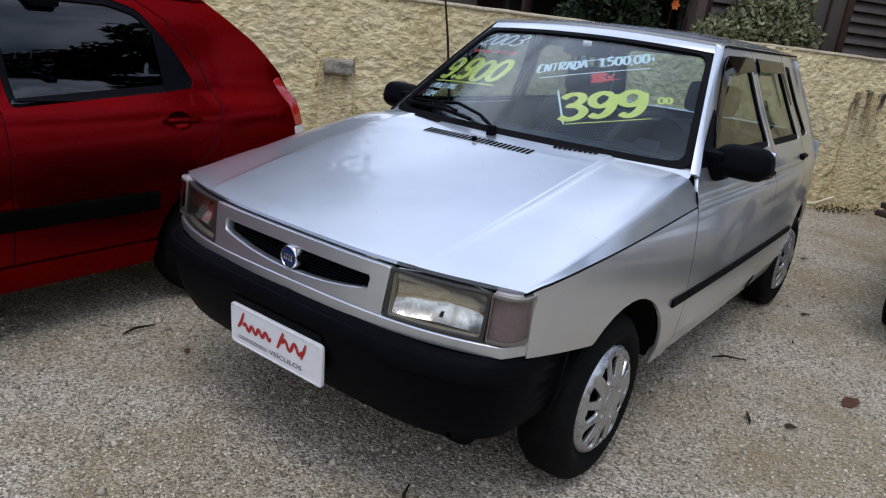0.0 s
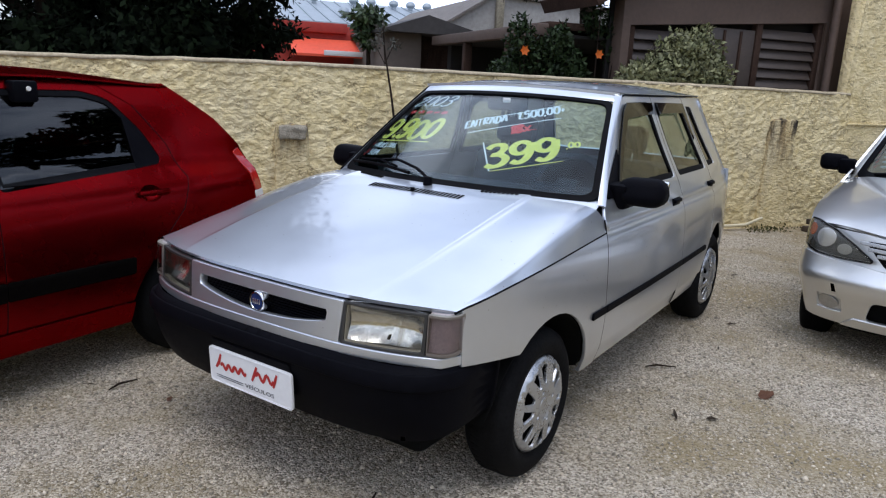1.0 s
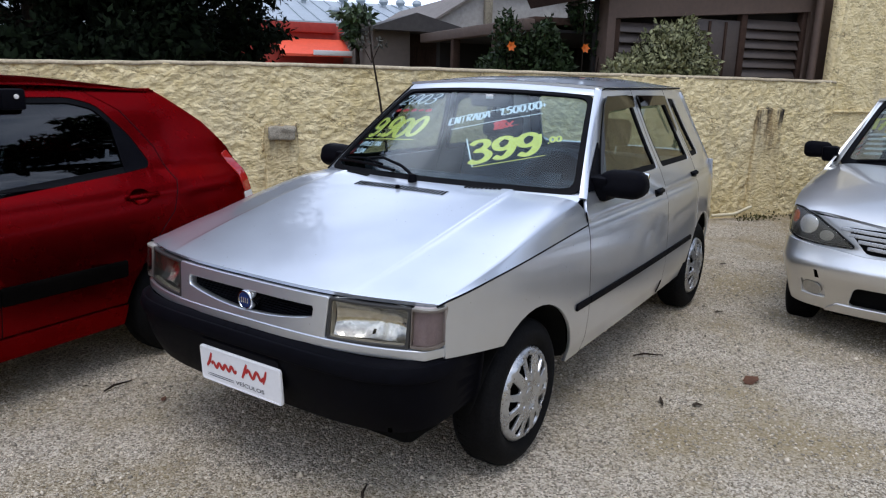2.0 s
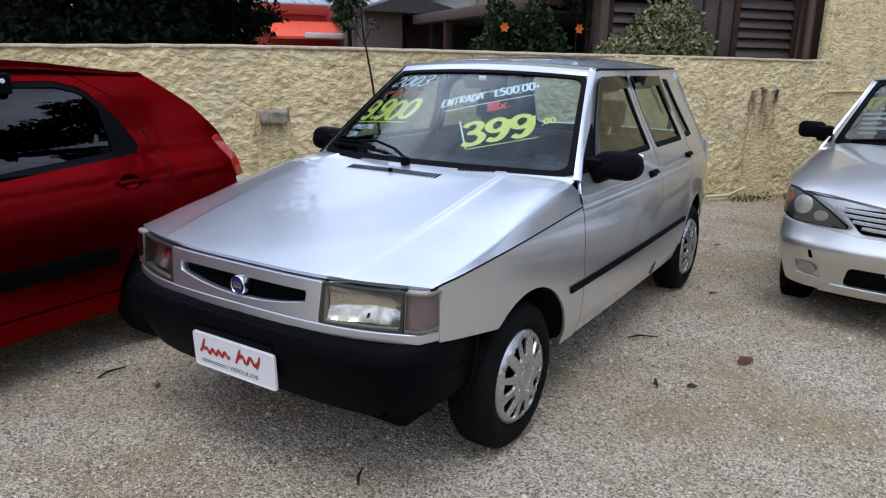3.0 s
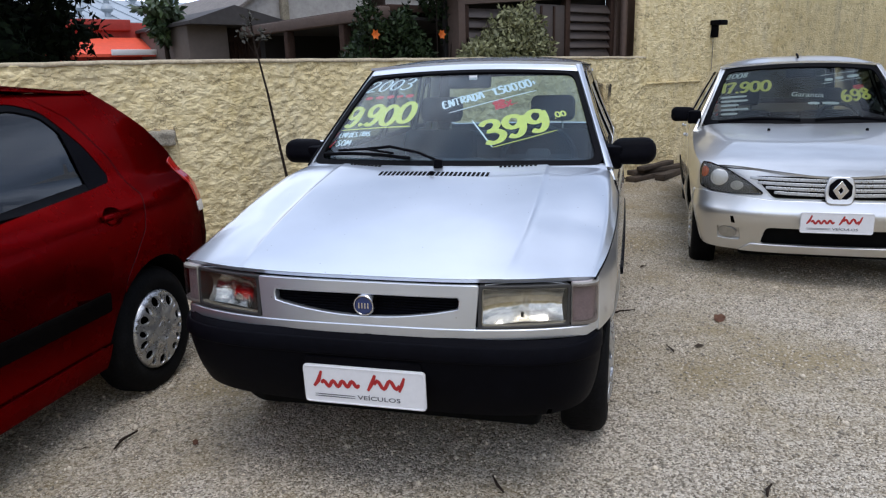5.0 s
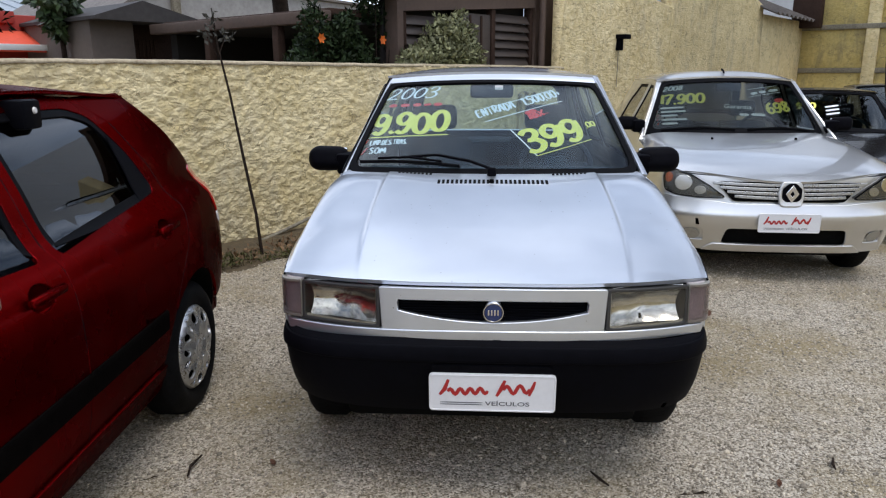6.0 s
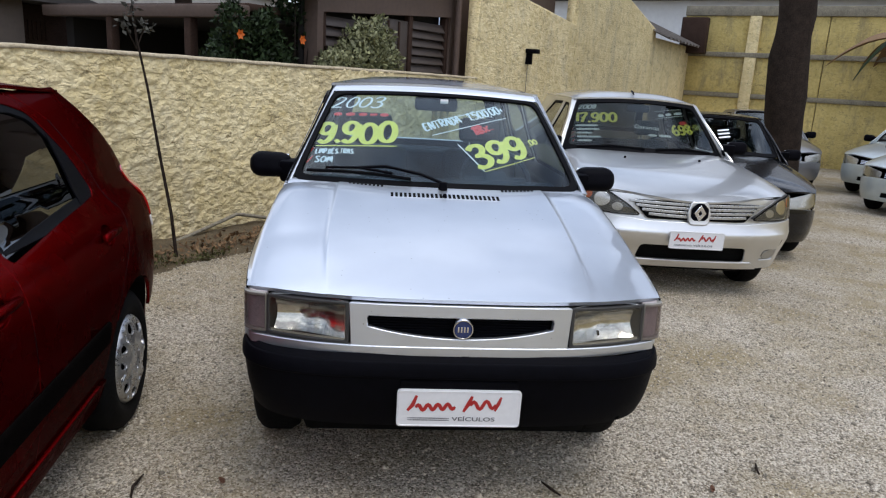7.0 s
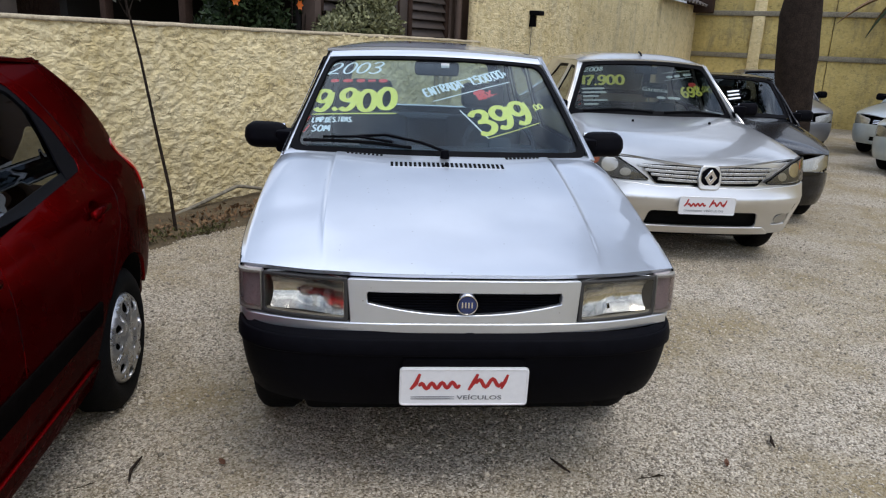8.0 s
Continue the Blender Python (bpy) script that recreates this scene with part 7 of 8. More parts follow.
    for s in (1, -1):
        o = [(s * a, z) for a, z in ((0.345, 0.652), (0.50, 0.648), (0.70, 0.655), (0.84, 0.678), (0.885, 0.765), (0.855, 0.822), (0.74, 0.824), (0.58, 0.792), (0.45, 0.728))]
        o = rounded(o, 0.02)
        lamp = skin("headlamp", o, N(-0.045), (0, -1, 0), material("dark_lamp_housing", (0.10, 0.10, 0.10), 0.35, 0.5, vary=0.15, scale=14), car, step=(0.05, 0.03), thick=0.02, label="clear headlamp with amber corner")
        for ca, cz, rr, mm in ((0.64, 0.736, 0.095, CHROME), (0.50, 0.692, 0.050, REFLECTOR), (0.80, 0.762, 0.062, AMBER)):
            skin("lamp_bowl", [(s * (ca + rr * 0.8 * math.cos(q)), cz + rr * 0.55 * math.sin(q)) for q in lin(0, 2 * math.pi * 15 / 16, 16)], N(-0.036), (0, -1, 0), mm, lamp, step=(0.04, 0.03), thick=0.006)
        skin("lamp_lens", o, N(0.002), (0, -1, 0), GLASS_LENS, lamp, step=(0.05, 0.03), thick=0.003)
        skin("lamp_gap", inset(o, -0.005), N(-0.006), (0, -1, 0), RUBBER, lamp, [inset(o, 0.002)], step=(0.05, 0.03), thick=0.01)
        door_mirror(car, s, (s * 0.80, 0.74, 1.055), (0.185, 0.10, 0.125), PLASTIC, "black plastic door mirror")
    plate(car, tuple(Vector(b.nose(0, 0.495)) + Vector((-0.01, -0.02, 0))), -2)
    tube_part("aerial", [(0, 1.16, 1.47), (0, 1.20, 1.50), (0, 1.26, 1.512)], 0.009, PLASTIC, car, 6)
    for x in (-0.30, 0.34):
        lathe_part("washer_nozzle", [(0, 0.010), (0.009, 0.008), (0.012, -0.008)], PLASTIC, car, 10, "z", at=(x, 0.20, 0.972))
    put = put_on_screen(b, 0.012)
    for a0, a1 in ((-0.62, -0.05), (0.05, 0.60)):
        tube_part("wiper", [put(a0, 0.030), put((a0 + a1) / 2, 0.055), put(a1, 0.030)], 0.010, RUBBER, car, 6)
    mk = put_on_screen(b, -0.0175)
    pane = b.pane
    brushed("marker_year", "2008", 0.060, (-0.56, 0.575), 0, mk, CHALK_WHITE, pane, 0.010, 1.0, 0.3, 0.14, 21)
    brushed("marker_price", "17.900", 0.130, (-0.61, 0.385), 0, mk, CHALK_YELLOW, pane, 0.024, 0.90, 0.10, 0.12, 22)
    for i, (ln) in enumerate((0.19, 0.20, 0.13, 0.20, 0.12)):
        stroke_on("marker_bar", [(-0.60, 0.335 - i * 0.050), (-0.60 + ln, 0.338 - i * 0.050)], 0.024, mk, CHALK_WHITE, pane)
        stroke_on("marker_tick", [(-0.645, 0.335 - i * 0.050), (-0.638, 0.322 - i * 0.050), (-0.622, 0.352 - i * 0.050)], 0.006, mk, CHALK_RED, pane)
    write_on("marker_note", "Garantia", 0.075, (-0.10, 0.315), -4, mk, CHALK_WHITE, pane, 0.004, 0.2, sx=0.9)
    for x0, x1 in ((0.02, 0.10), (0.12, 0.24)):
        stroke_on("marker_bar", [(x0, 0.235), (x1, 0.232)], 0.030, mk, CHALK_WHITE, pane)
    for x0, x1 in ((0.16, 0.22), (0.24, 0.30), (0.33, 0.42)):
        stroke_on("marker_bar", [(x0, 0.50 + (x0 - 0.16) * 0.30), (x1, 0.50 + (x1 - 0.16) * 0.30)], 0.035, mk, CHALK_WHITE, pane)
    stroke_on("marker_rule", [(0.13, 0.455), (0.44, 0.545)], 0.006, mk, CHALK_WHITE, pane)
    stroke_on("marker_rule", [(0.13, 0.555), (0.42, 0.635)], 0.006, mk, CHALK_WHITE, pane)
    stroke_on("marker_bar", [(0.36, 0.420), (0.44, 0.440)], 0.05, mk, CHALK_RED, pane)
    brushed("marker_price", "698", 0.125, (0.275, 0.245), 14, mk, CHALK_YELLOW, pane, 0.024, 0.95, 0.1, 0.12, 23)


SAL_M = pose(4.424, 2.407, -0.08, 0, 0, -56.5)
sal = build_car(SAL, SAL_M, "saloon_car", "silver four-door saloon with chrome grille bars and price marks on windscreen", SILVER2, GLASS_MID)
saloon_front(sal)


def far_car(m, paint, label, name="hatchback_car"):
    b = build_car(ROUND, m, name, label, paint, GLASS_MID)
    round_front(b)
    round_tail(b)
    for s in (1, -1):
        door_mirror(b.car, s, (s * 0.76, 0.80, 0.98), (0.20, 0.11, 0.14), PLASTIC, "black plastic door mirror")
    return b


blk = far_car(pose(6.74, 2.29, -0.18, 0, 0, -67), BLACK_PAINT, "glossy black hatchback parked beside a silver saloon")
mk = put_on_screen(blk, 0.005)
brushed("marker_price", "900", 0.11, (-0.30, 0.40), 0, mk, CHALK_YELLOW, blk.pane, 0.022, 0.9, 0.1, 0.12, 24)
for i in range(3):
    stroke_on("marker_bar", [(-0.02, 0.42 - i * 0.07), (0.12, 0.46 - i * 0.07)], 0.03, mk, CHALK_WHITE, blk.pane)
far_car(pose(13.6, 2.7, -0.22, 0, 0, -70), GREY_PAINT, "grey hatchback parked near the far wall")
far_car(pose(11.55, 0.24, -0.2, 0, 0, -110), WHITE_PAINT, "pale blue-white hatchback facing the parked row")
far_car(pose(13.9, 0.62, -0.2, 0, 0, -110), WHITE_PAINT, "white hatchback parked at the far end")


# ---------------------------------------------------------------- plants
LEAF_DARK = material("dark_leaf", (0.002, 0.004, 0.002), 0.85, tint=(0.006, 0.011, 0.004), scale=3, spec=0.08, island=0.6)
LEAF_MID = material("green_leaf", (0.020, 0.038, 0.011), 0.55, tint=(0.045, 0.075, 0.022), scale=4, island=0.5)
LEAF_SHRUB = material("shrub_leaf", (0.010, 0.020, 0.007), 0.55, tint=(0.022, 0.036, 0.012), scale=4, spec=0.15, island=0.5)
LEAF_PALE = material("olive_leaf", (0.10, 0.115, 0.045), 0.6, tint=(0.235, 0.23, 0.115), scale=6, island=0.45)
LEAF_DRY = material("dry_leaf", (0.12, 0.065, 0.030), 0.8, tint=(0.22, 0.13, 0.06), scale=20, island=0.4)
BARK = material("dark_bark", (0.014, 0.010, 0.008), 0.95, spec=0.1, tint=(0.042, 0.030, 0.023), scale=9, bump=0.9, bscale=45)
PETAL = material("orange_petal", (0.85, 0.22, 0.03), 0.5, vary=0.15, scale=20)


def leaves(name, blobs, n, size, mat, parent, seed, droop=0.3, label="", hollow=0.45):
    """Many small bent leaves spread through clumps; each blob is a centre, radii and a share."""
    r = np.random.default_rng(seed)
    share = np.array([b[2] for b in blobs], float)
    pick = r.choice(len(blobs), n, p=share / share.sum())
    cen = np.array([b[0] for b in blobs])[pick]
    rad = np.array([b[1] for b in blobs])[pick]
    d = r.normal(size=(n, 3))
    d /= np.linalg.norm(d, axis=1)[:, None]
    k = hollow + (1 - hollow) * r.random(n) ** 0.5
    lump = 1 + 0.22 * np.sin(d[:, 0] * 5 + pick) * np.cos(d[:, 2] * 4 + 2 * pick)
    pos = cen + d * rad * (k * lump)[:, None]
    u = r.normal(size=(n, 3))
    u[:, 2] -= droop
    u /= np.linalg.norm(u, axis=1)[:, None]
    w = np.cross(u, d + 0.3 * r.normal(size=(n, 3)))
    w /= np.linalg.norm(w, axis=1)[:, None] + 1e-9
    s = size * r.uniform(0.55, 1.35, n)
    nrm = np.cross(u, w)
    a = pos
    b = pos + u * (s * 0.5)[:, None] + w * (s * 0.26)[:, None] + nrm * (s * 0.06)[:, None]
    c = pos + u * s[:, None] - nrm * (s * 0.10)[:, None]
    e = pos + u * (s * 0.5)[:, None] - w * (s * 0.26)[:, None] + nrm * (s * 0.06)[:, None]
    V = np.stack([a, b, c, e], 1).reshape(-1, 3)
    idx = 4 * np.arange(n)[:, None]
    T = np.concatenate([idx + np.array([0, 1, 2]), idx + np.array([0, 2, 3])], 1).reshape(-1, 3)
    me = bpy.data.meshes.new(name)
    me.vertices.add(len(V))
    me.vertices.foreach_set("co", V.ravel())
    me.loops.add(T.size)
    me.loops.foreach_set("vertex_index", T.ravel())
    me.polygons.add(len(T))
    me.polygons.foreach_set("loop_start", np.arange(len(T)) * 3)
    me.update(calc_edges=True)
    me.materials.append(mat)
    ob = new(name, me)
    ob.parent = parent
    if label:
        tagged(ob, label)
    return ob


def tree(at, height, r, blobs, n, size, mat, label, seed, name="tree", limbs=6):
    t = empty(name, Matrix(), label, "tree" if name == "tree" else name)
    rr = random.Random(seed)
    x, y, z = at
    tube_part("trunk", [(x, y, z - 0.1), (x + 0.05, y, z + height * 0.4), (x - 0.04, y + 0.05, z + height * 0.75), (x, y, z + height)], r, BARK, t, 10, [r * 1.2, r, r * 0.8, r * 0.4])
    for i in range(limbs):
        b = blobs[i % len(blobs)][0]
        h = z + height * rr.uniform(0.35, 0.8)
        tube_part("limb", [(x, y, h), ((x + b[0]) / 2 + rr.uniform(-.2, .2), (y + b[1]) / 2, (h + b[2]) / 2 + 0.1), b], r * 0.3, BARK, t, 6, [r * 0.4, r * 0.25, r * 0.06])
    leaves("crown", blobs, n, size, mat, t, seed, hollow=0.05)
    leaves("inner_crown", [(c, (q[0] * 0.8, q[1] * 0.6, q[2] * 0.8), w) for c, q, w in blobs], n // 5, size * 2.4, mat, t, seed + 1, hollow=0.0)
    return t


rr = random.Random(3)
big = []
for i in range(28):
    x = -9.5 + i * 0.40
    big.append(((x - 0.40 * (x > -0.5), 8.4 + rr.uniform(-0.7, 0.9), 1.6 + rr.uniform(-0.3, 0.3)), (0.7, 0.7, 0.6), 1.0))
    big.append(((x - 0.3 - 0.10 * (x > 0), 8.6 + rr.uniform(-0.7, 0.9), 2.5 + rr.uniform(-0.3, 0.3)), (0.75, 0.8, 0.65), 1.0))
    big.append(((x - 0.7, 8.6 + rr.uniform(-0.7, 0.9), 3.5 + rr.uniform(-0.3, 0.3)), (0.8, 0.8, 0.7), 0.9))
    big.append(((x - 0.9, 8.8, 4.6 + rr.uniform(-0.3, 0.3)), (0.8, 0.8, 0.7), 0.6))
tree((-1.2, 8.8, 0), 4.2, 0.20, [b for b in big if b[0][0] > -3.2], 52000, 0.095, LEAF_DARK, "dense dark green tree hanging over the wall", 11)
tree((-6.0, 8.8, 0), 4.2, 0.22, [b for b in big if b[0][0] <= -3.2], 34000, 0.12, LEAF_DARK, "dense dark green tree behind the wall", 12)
bush = empty("bush", Matrix(), "pale olive bush rising above the low wall", "bush")
leaves("foliage", [((4.95, 6.00, 1.55), (0.55, 0.16, 0.34), 2), ((4.55, 6.0, 1.48), (0.36, 0.14, 0.22), 1), ((5.35, 6.0, 1.58), (0.33, 0.14, 0.28), 1), ((5.1, 6.0, 1.84), (0.34, 0.14, 0.24), 1)], 6200, 0.060, LEAF_PALE, bush, 21, -0.5, hollow=0.2)
for i in range(14):
    x = 4.6 + i * 0.06
    tube_part("stem", [(4.95, 6.0, 0.2), (x * 0.5 + 2.5, 6.0, 1.2), (x, 6.0 + 0.05 * math.sin(i * 2), 1.75 + 0.15 * math.sin(i * 1.7))], 0.008, BARK, bush, 5, [0.014, 0.010, 0.004])


def hibiscus(x, y, top, seed, flowers):
    h = empty("shrub", Matrix(), "dark green shrub with orange flowers behind the wall", "shrub", "flowering shrubs")
    g = random.Random(seed)
    bl = []
    for i in range(9):
        bx, bz = x + g.uniform(-0.40, 0.40), 1.35 + (top - 1.35) * g.random()
        bl.append(((bx, y + g.uniform(-0.1, 0.15), bz), (0.14, 0.12, 0.20), 1))
        tube_part("stem", [(x, y, 0.3), ((x + bx) / 2, y, 1.1), (bx, y, bz + 0.1)], 0.01, BARK, h, 5, [0.015, 0.01, 0.004])
    leaves("foliage", bl, 3400, 0.062, LEAF_SHRUB, h, seed, -0.2)
    for fx, fz in flowers:
        bm = bmesh.new()
        for k in range(6):
            a = k * math.pi / 3
            p = [Vector((0, 0, 0)), Vector((0.026, -0.012, 0.020)), Vector((0.052, -0.02, 0.0)), Vector((0.026, -0.012, -0.020))]
            m = Matrix.Translation((fx, y - 0.16, fz)) @ Matrix.Rotation(a, 4, "Y")
            bm.faces.new([bm.verts.new(m @ q) for q in p])
        bmesh.ops.solidify(bm, geom=list(bm.faces), thickness=0.003)
        part("flower", bm, PETAL, h, "orange flower")
    return h


hibiscus(3.45, 6.25, 2.05, 31, [(3.24, 1.73)])
hibiscus(4.12, 6.25, 2.15, 32, [(4.06, 1.74)])

# small papaya-like tree by the red shop
pap = empty("tree", Matrix(), "small slender tree with a tuft of broad leaves", "tree")
tube_part("trunk", [(2.78, 10.6, 0), (2.80, 10.6, 1.6), (2.77, 10.6, 2.3)], 0.035, BARK, pap, 8, [0.05, 0.035, 0.02])
leaves("crown", [((2.77, 10.6, 2.30), (0.27, 0.22, 0.12), 2), ((2.75, 10.6, 2.05), (0.14, 0.12, 0.20), 1)], 460, 0.14, LEAF_MID, pap, 41, 0.2)
# hanging branches in front of the gable
br = empty("tree", Matrix(), "old tree with thin hanging branches and sparse leaves", "tree")
tube_part("trunk", [(7.4, 11.8, 0), (7.2, 11.8, 3.0), (6.4, 11.7, 4.4)], 0.14, BARK, br, 10, [0.18, 0.14, 0.09])
tube_part("limb", [(6.4, 11.7, 4.4), (5.6, 11.2, 3.8), (4.6, 10.8, 3.35)], 0.05, BARK, br, 7, [0.08, 0.05, 0.02])
for i in range(7):
    x = 4.4 + i * 0.38
    tube_part("twig", [(x + 0.2, 11.0, 3.45 + 0.1 * i), (x, 10.9, 3.15), (x - 0.05, 10.9, 2.82 - 0.06 * (i % 3))], 0.012, BARK, br, 5, [0.02, 0.012, 0.005])
leaves("crown", [((4.5 + i * 0.36, 10.9, 3.0 + 0.12 * (i % 3)), (0.22, 0.25, 0.24), 1) for i in range(8)] + [((5.8, 11.2, 3.7), (1.2, 0.6, 0.4), 3)], 2600, 0.085, LEAF_DARK, br, 42, 0.4)

# the sapling by the wall and its bed
sap = empty("sapling", Matrix(), "thin young sapling leaning by the ochre wall", "sapling")
tube_part("stem", [(1.87, 5.30, 0.02), (1.86, 5.33, 0.35), (1.80, 5.36, 0.80), (1.74, 5.38, 1.25), (1.68, 5.40, 1.60), (1.66, 5.40, 1.80)], 0.008, BARK, sap, 7, [0.014, 0.012, 0.011, 0.009, 0.007, 0.003])
for dx, dz in ((-0.10, 1.70), (0.09, 1.72), (-0.03, 1.86), (0.04, 1.62)):
    tube_part("twig", [(1.68, 5.40, 1.52), (1.68 + dx, 5.40, dz)], 0.003, BARK, sap, 5)
leaves("foliage", [((1.60, 5.40, 1.69), (0.06, 0.05, 0.07), 1), ((1.75, 5.40, 1.68), (0.06, 0.05, 0.05), 1), ((1.66, 5.40, 1.79), (0.03, 0.03, 0.06), 1)], 80, 0.048, material("grey_green_leaf", (0.035, 0.035, 0.027), 0.8, spec=0.2, tint=(0.10, 0.095, 0.08), scale=9), sap, 51)
SOIL = material("brown_leaf_litter", (0.050, 0.036, 0.020), 0.95, tint=(0.14, 0.10, 0.05), scale=12, bump=0.7, bscale=90)
sv, sf = [], []
for i, x in enumerate(lin(1.2, 3.55, 34)):
    for k, y in enumerate(lin(5.04, 5.72, 14)):
        e = min(1, (y - 5.04) / 0.25) * min(1, (x - 1.2) / 0.3) * min(1, (3.55 - x) / 0.5)
        sv.append((x, y + 0.05 * noise.noise((x * 3, 0, 0)), ground_z(x, y) - 0.012 + e * (0.035 + 0.035 * noise.noise((x * 5, y * 5, 1.0)) + 0.06 * max(0, (y - 5.4) / 0.3))))
        if i and k:
            sf.append(((i - 1) * 14 + k - 1, i * 14 + k - 1, i * 14 + k, (i - 1) * 14 + k))
tagged(mesh_object("soil_bed", sv, sf, SOIL), "strip of dark soil and litter under the wall", "soil", kind="structure")
edging = tagged(tube_part("bed_edging", [(1.20, 5.655, -0.01), (1.94, 5.64, 0.010), (2.35, 5.64, 0.092), (2.77, 5.64, 0.186), (2.82, 5.635, 0.180), (3.12, 5.63, 0.110), (3.9, 5.62, 0.07)], 0.016, GRIME, None, 7), "pale mortar edging along the foot of the wall", "edging", kind="structure")
leaves("leaf_litter", [((2.2, 5.35, 0.05), (0.9, 0.25, 0.03), 2), ((2.9, 5.40, 0.06), (0.5, 0.2, 0.03), 1)], 420, 0.05, LEAF_DRY, None, 52, 0.0, hollow=0.0)
tagged(bpy.data.objects["leaf_litter"], "dry brown leaves on the soil bed", "leaf litter", kind="stuff")
weeds = empty("weeds", Matrix(), "low green weeds at the foot of the wall", "weeds", kind="stuff")
leaves("foliage", [((1.55, 5.22, 0.05), (0.25, 0.10, 0.05), 1), ((2.0, 5.16, 0.03), (0.3, 0.08, 0.04), 1), ((3.4, 4.3, 0.0), (0.25, 0.2, 0.02), 1), ((6.0, 5.5, 0.02), (0.4, 0.1, 0.05), 1)], 700, 0.032, material("dull_weed", (0.040, 0.042, 0.014), 0.7, tint=(0.10, 0.095, 0.035), scale=9, spec=0.2, island=0.4), weeds, 53, -0.8, hollow=0.0)
# pale hose stub and old planks against the wall
hose = tagged(tube_part("pipe", [(5.45, 5.60, 0.055), (5.75, 5.60, 0.06), (5.98, 5.61, 0.13)], 0.016, material("cream_plastic_pipe", (0.62, 0.55, 0.38), 0.5, vary=0.1), None, 8), "short cream plastic pipe lying at the wall foot", "pipe")
WOODD = material("rotten_dark_wood", (0.030, 0.021, 0.015), 0.9, tint=(0.085, 0.06, 0.04), scale=8, bump=0.6, bscale=50)
for i, (lo, hi, rz) in enumerate((((-0.62, -0.07, 0), (0.62, 0.07, 0.06), 4), ((-0.50, -0.06, 0.06), (0.62, 0.06, 0.12), -5), ((-0.45, -0.05, 0.12), (0.35, 0.05, 0.17), 7), ((-0.3, -0.07, 0.0), (0.5, 0.05, 0.07), 14))):
    bm = bmesh.new()
    add_box(bm, lo, hi, 0.008, pose(7.05, 5.46 - 0.15 * (i == 3), 0.0, 0, 0, rz))
    bmesh.ops.subdivide_edges(bm, edges=[e for e in bm.edges if e.calc_length() > 0.4], cuts=5)
    lumpy(bm, 0.008, 8, i)
    tagged(part("plank", bm, WOODD), "rotten dark plank in a pile by the wall", "plank", "old planks")

# big trunk among the far cars, and a dry palm in the corner
tr = empty("tree", Matrix(), "stout dark tree trunk between the parked cars", "tree")
path, rad = [], []
for k in range(15):
    z = -0.3 + 8.3 * k / 14
    path.append((10.95 - 0.01 * z + 0.03 * math.sin(k * 1.3), 2.26 + 0.045 * z + 0.02 * math.sin(k * 2.1), z))
    rad.append(0.298 - 0.005 * k + 0.02 * math.sin(k * 2.3) + (0.12 if k == 0 else 0))
bm = bmesh.new()
add_tube(bm, path, 0.3, 22, rad)
bmesh.ops.subdivide_edges(bm, edges=bm.edges, cuts=1, use_grid_fill=True)
lumpy(bm, 0.03, 5, 4)
part("trunk", bm, BARK, tr, "", 60)
for bx, by, bz in ((13.0, 1.0, 9.0), (12.4, -0.8, 9.2), (11.2, 3.2, 9.1)):
    tube_part("limb", [(10.85, 2.58, 7.2), ((10.9 + bx) / 2, (2.5 + by) / 2, (7.4 + bz) / 2 + 0.2), (bx, by, bz)], 0.09, BARK, tr, 8, [0.14, 0.09, 0.03])
leaves("crown", [((10.9, 2.6, 9.2), (1.5, 1.5, 0.9), 1), ((13.0, 1.0, 9.4), (2.2, 2.2, 1.0), 1.5), ((12.4, -1.0, 9.4), (1.9, 1.8, 0.9), 1)], 8000, 0.26, LEAF_DARK, tr, 60)
palm = empty("palm", Matrix(), "palm with dry brown drooping fronds by the far wall", "palm")
tube_part("trunk", [(17.6, 0.75, -0.3), (17.6, 0.75, 1.6), (17.6, 0.78, 2.6)], 0.13, BARK, palm, 10)
for k in range(13):
    a = k * 2 * math.pi / 13
    L = 1.3 + 0.3 * math.sin(k * 2.7)
    dr = 0.5 + 0.5 * abs(math.sin(k * 1.9))
    pts = [Vector((17.6 + math.cos(a) * L * t, 0.78 + math.sin(a) * L * t, 2.9 + 0.5 * t - dr * 1.5 * t * t)) for t in lin(0, 1, 9)]
    fv, ff = [], []
    for i, p in enumerate(pts):
        side = Vector((-math.sin(a), math.cos(a), -0.5)) * 0.16 * math.sin(math.pi * (0.1 + 0.85 * i / 8))
        side2 = Vector((math.sin(a), -math.cos(a), -0.5)) * 0.16 * math.sin(math.pi * (0.1 + 0.85 * i / 8))
        fv += [tuple(p + side), tuple(p), tuple(p + side2)]
        if i:
            o = (i - 1) * 3
            ff += [(o, o + 1, o + 4, o + 3), (o + 1, o + 2, o + 5, o + 4)]
    mesh_object("frond", fv, ff, LEAF_DRY if k % 4 else LEAF_SHRUB, palm)

# ---------------------------------------------------------------- litter on the gravel


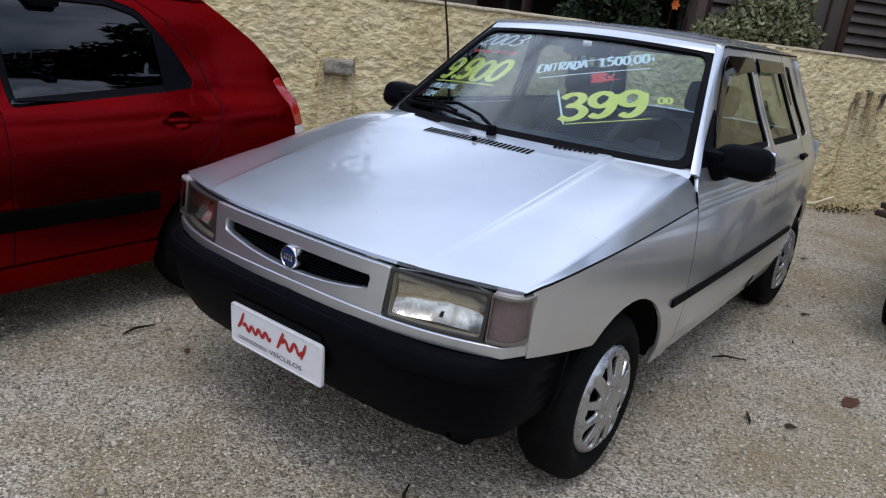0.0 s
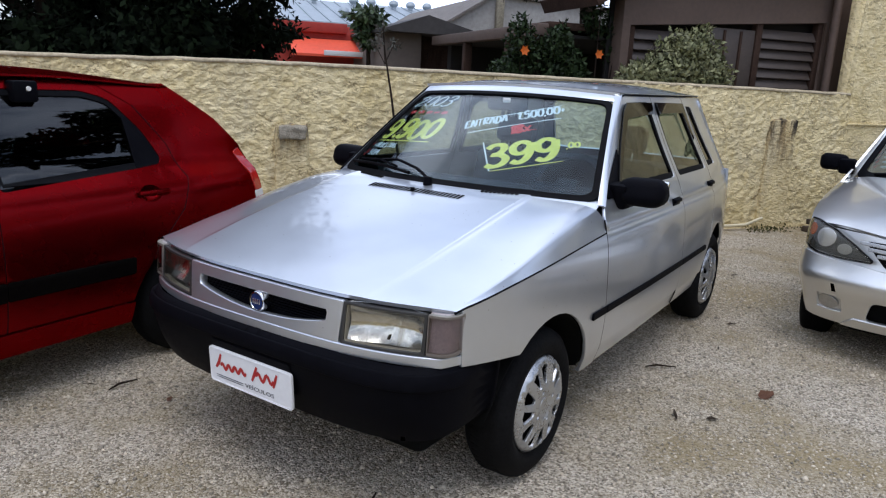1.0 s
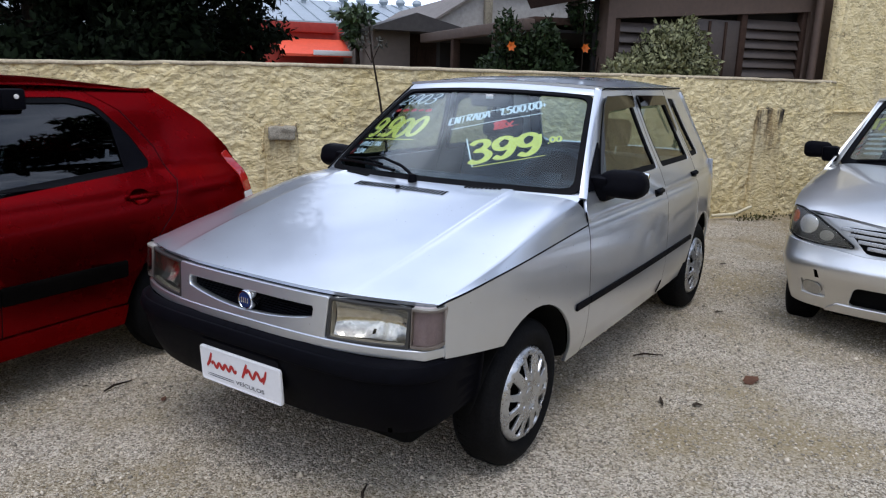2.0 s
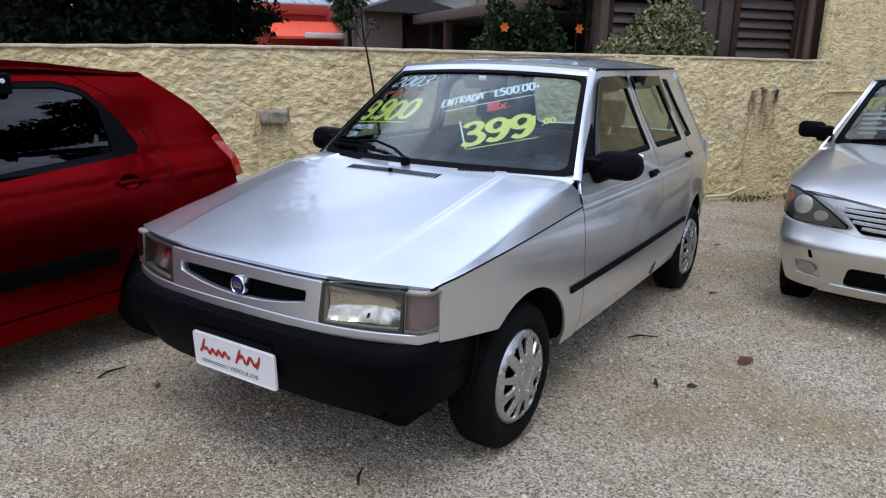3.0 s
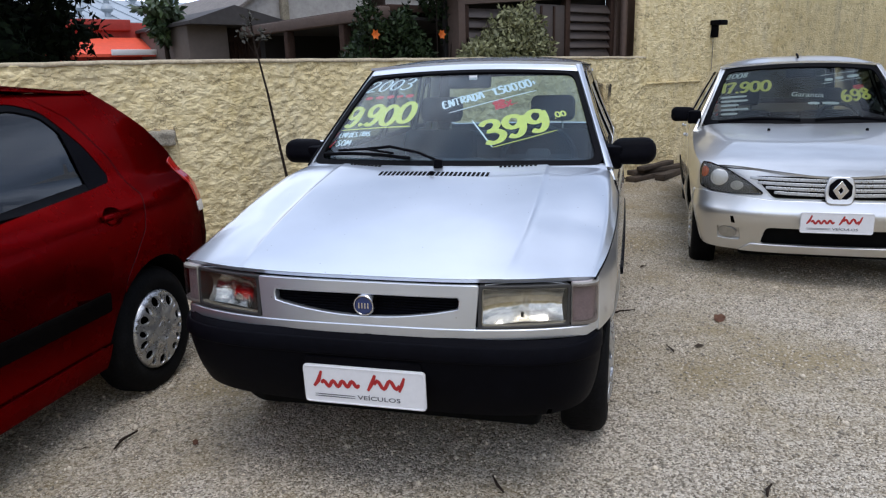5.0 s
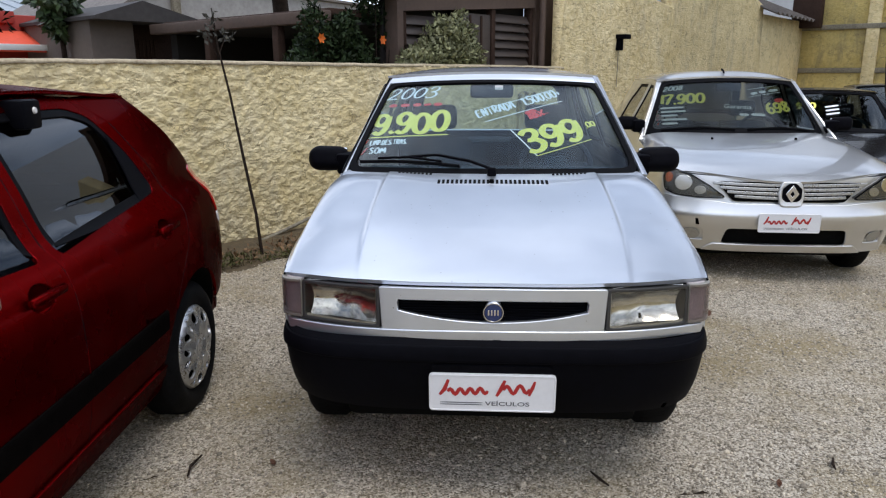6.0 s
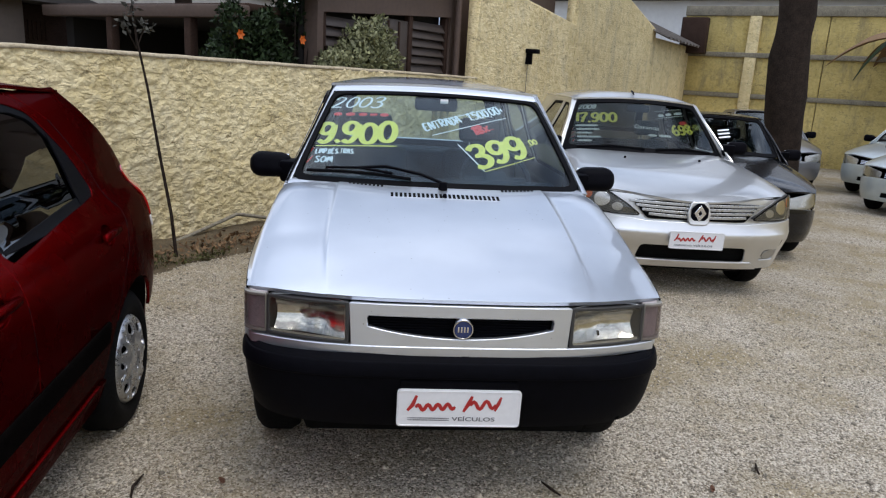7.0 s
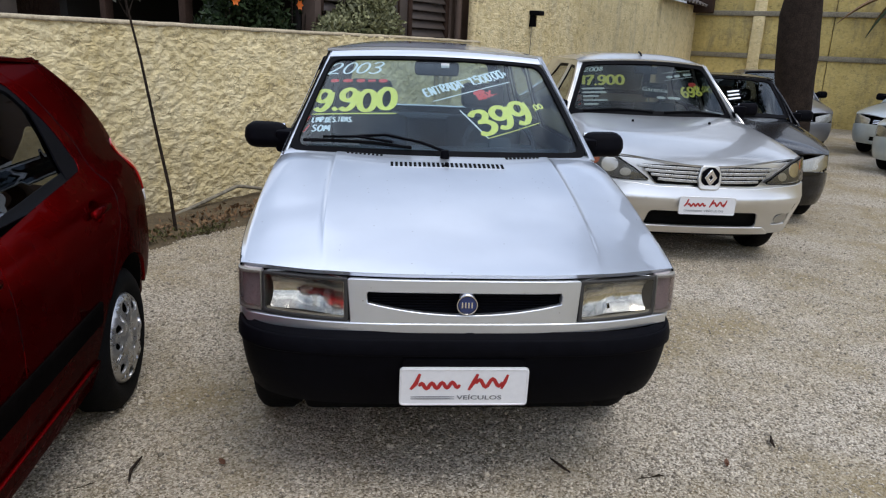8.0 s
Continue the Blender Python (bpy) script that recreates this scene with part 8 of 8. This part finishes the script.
def fallen_leaf(x, y, size, turn, mat):
    bm = bmesh.new()
    out = [(-0.5, 0), (-0.3, 0.22), (0.0, 0.28), (0.3, 0.18), (0.55, 0.0), (0.28, -0.2), (0.0, -0.25), (-0.3, -0.2)]
    c = bm.verts.new((0, 0, 0.02))
    vs = [bm.verts.new((a * size, b2 * size * (0.5 + 0.5 * math.sin(turn)), 0.2 * size * abs(b2) + 0.004 + 0.05 * size * math.sin(a * 9 + turn))) for a, b2 in out]
    for i in range(len(vs)):
        bm.faces.new((c, vs[i], vs[(i + 1) % len(vs)]))
    c.co.z = 0.004
    bmesh.ops.solidify(bm, geom=list(bm.faces), thickness=0.0015)
    bmesh.ops.transform(bm, matrix=pose(x, y, ground_z(x, y) + 0.006, 6, -4, turn), verts=bm.verts)
    return tagged(part("fallen_leaf", bm, mat), "dry curled brown leaf lying on the gravel", "leaf", "fallen leaves")


LITTER = material("brown_leaf", (0.13, 0.055, 0.03), 0.75, tint=(0.24, 0.11, 0.06), scale=30)
LITTER_D = material("dark_leaf_litter", (0.035, 0.024, 0.016), 0.85, tint=(0.09, 0.06, 0.035), scale=30)
for x, y, s, a, mm in ((2.752, 2.128, 0.12, 20, LITTER), (2.309, 1.984, 0.05, -30, LITTER_D), (2.17, 2.06, 0.09, 60, LITTER_D), (0.835, 1.475, 0.11, -45, LITTER_D), (1.095, 1.279, 0.05, 80, LITTER),
                       (2.035, 1.215, 0.04, 10, LITTER_D), (1.10, 1.27, 0.045, 15, LITTER), (3.6, 3.6, 0.08, 30, LITTER_D), (3.35, 3.05, 0.06, -10, LITTER_D), (2.95, 2.7, 0.05, 50, LITTER_D), (4.3, 4.1, 0.08, 0, LITTER_D), (0.3, 1.2, 0.05, 33, LITTER_D),
                       (1.7, 2.6, 0.05, 20, LITTER_D), (-0.3, 3.0, 0.06, -20, LITTER_D), (0.05, 2.75, 0.045, 70, LITTER)):
    fallen_leaf(x, y, s, a, mm)
for x, y, L, a in ((0.715, 1.765, 0.10, 70), (1.35, 1.15, 0.08, 20), (-0.15, 2.95, 0.14, 40), (2.45, 2.55, 0.16, -15), (0.2, 1.75, 0.10, 25)):
    m = pose(x, y, ground_z(x, y) + 0.012, 0, 0, a)
    tagged(tube_part("twig", [m @ Vector((-L / 2, 0, 0)), m @ Vector((-L * 0.1, L * 0.06, 0.006)), m @ Vector((L / 2, -L * 0.04, 0.002))], 0.005, BARK, None, 6, [0.003, 0.006, 0.003]), "small dark twig on the gravel", "twig", "fallen twigs")
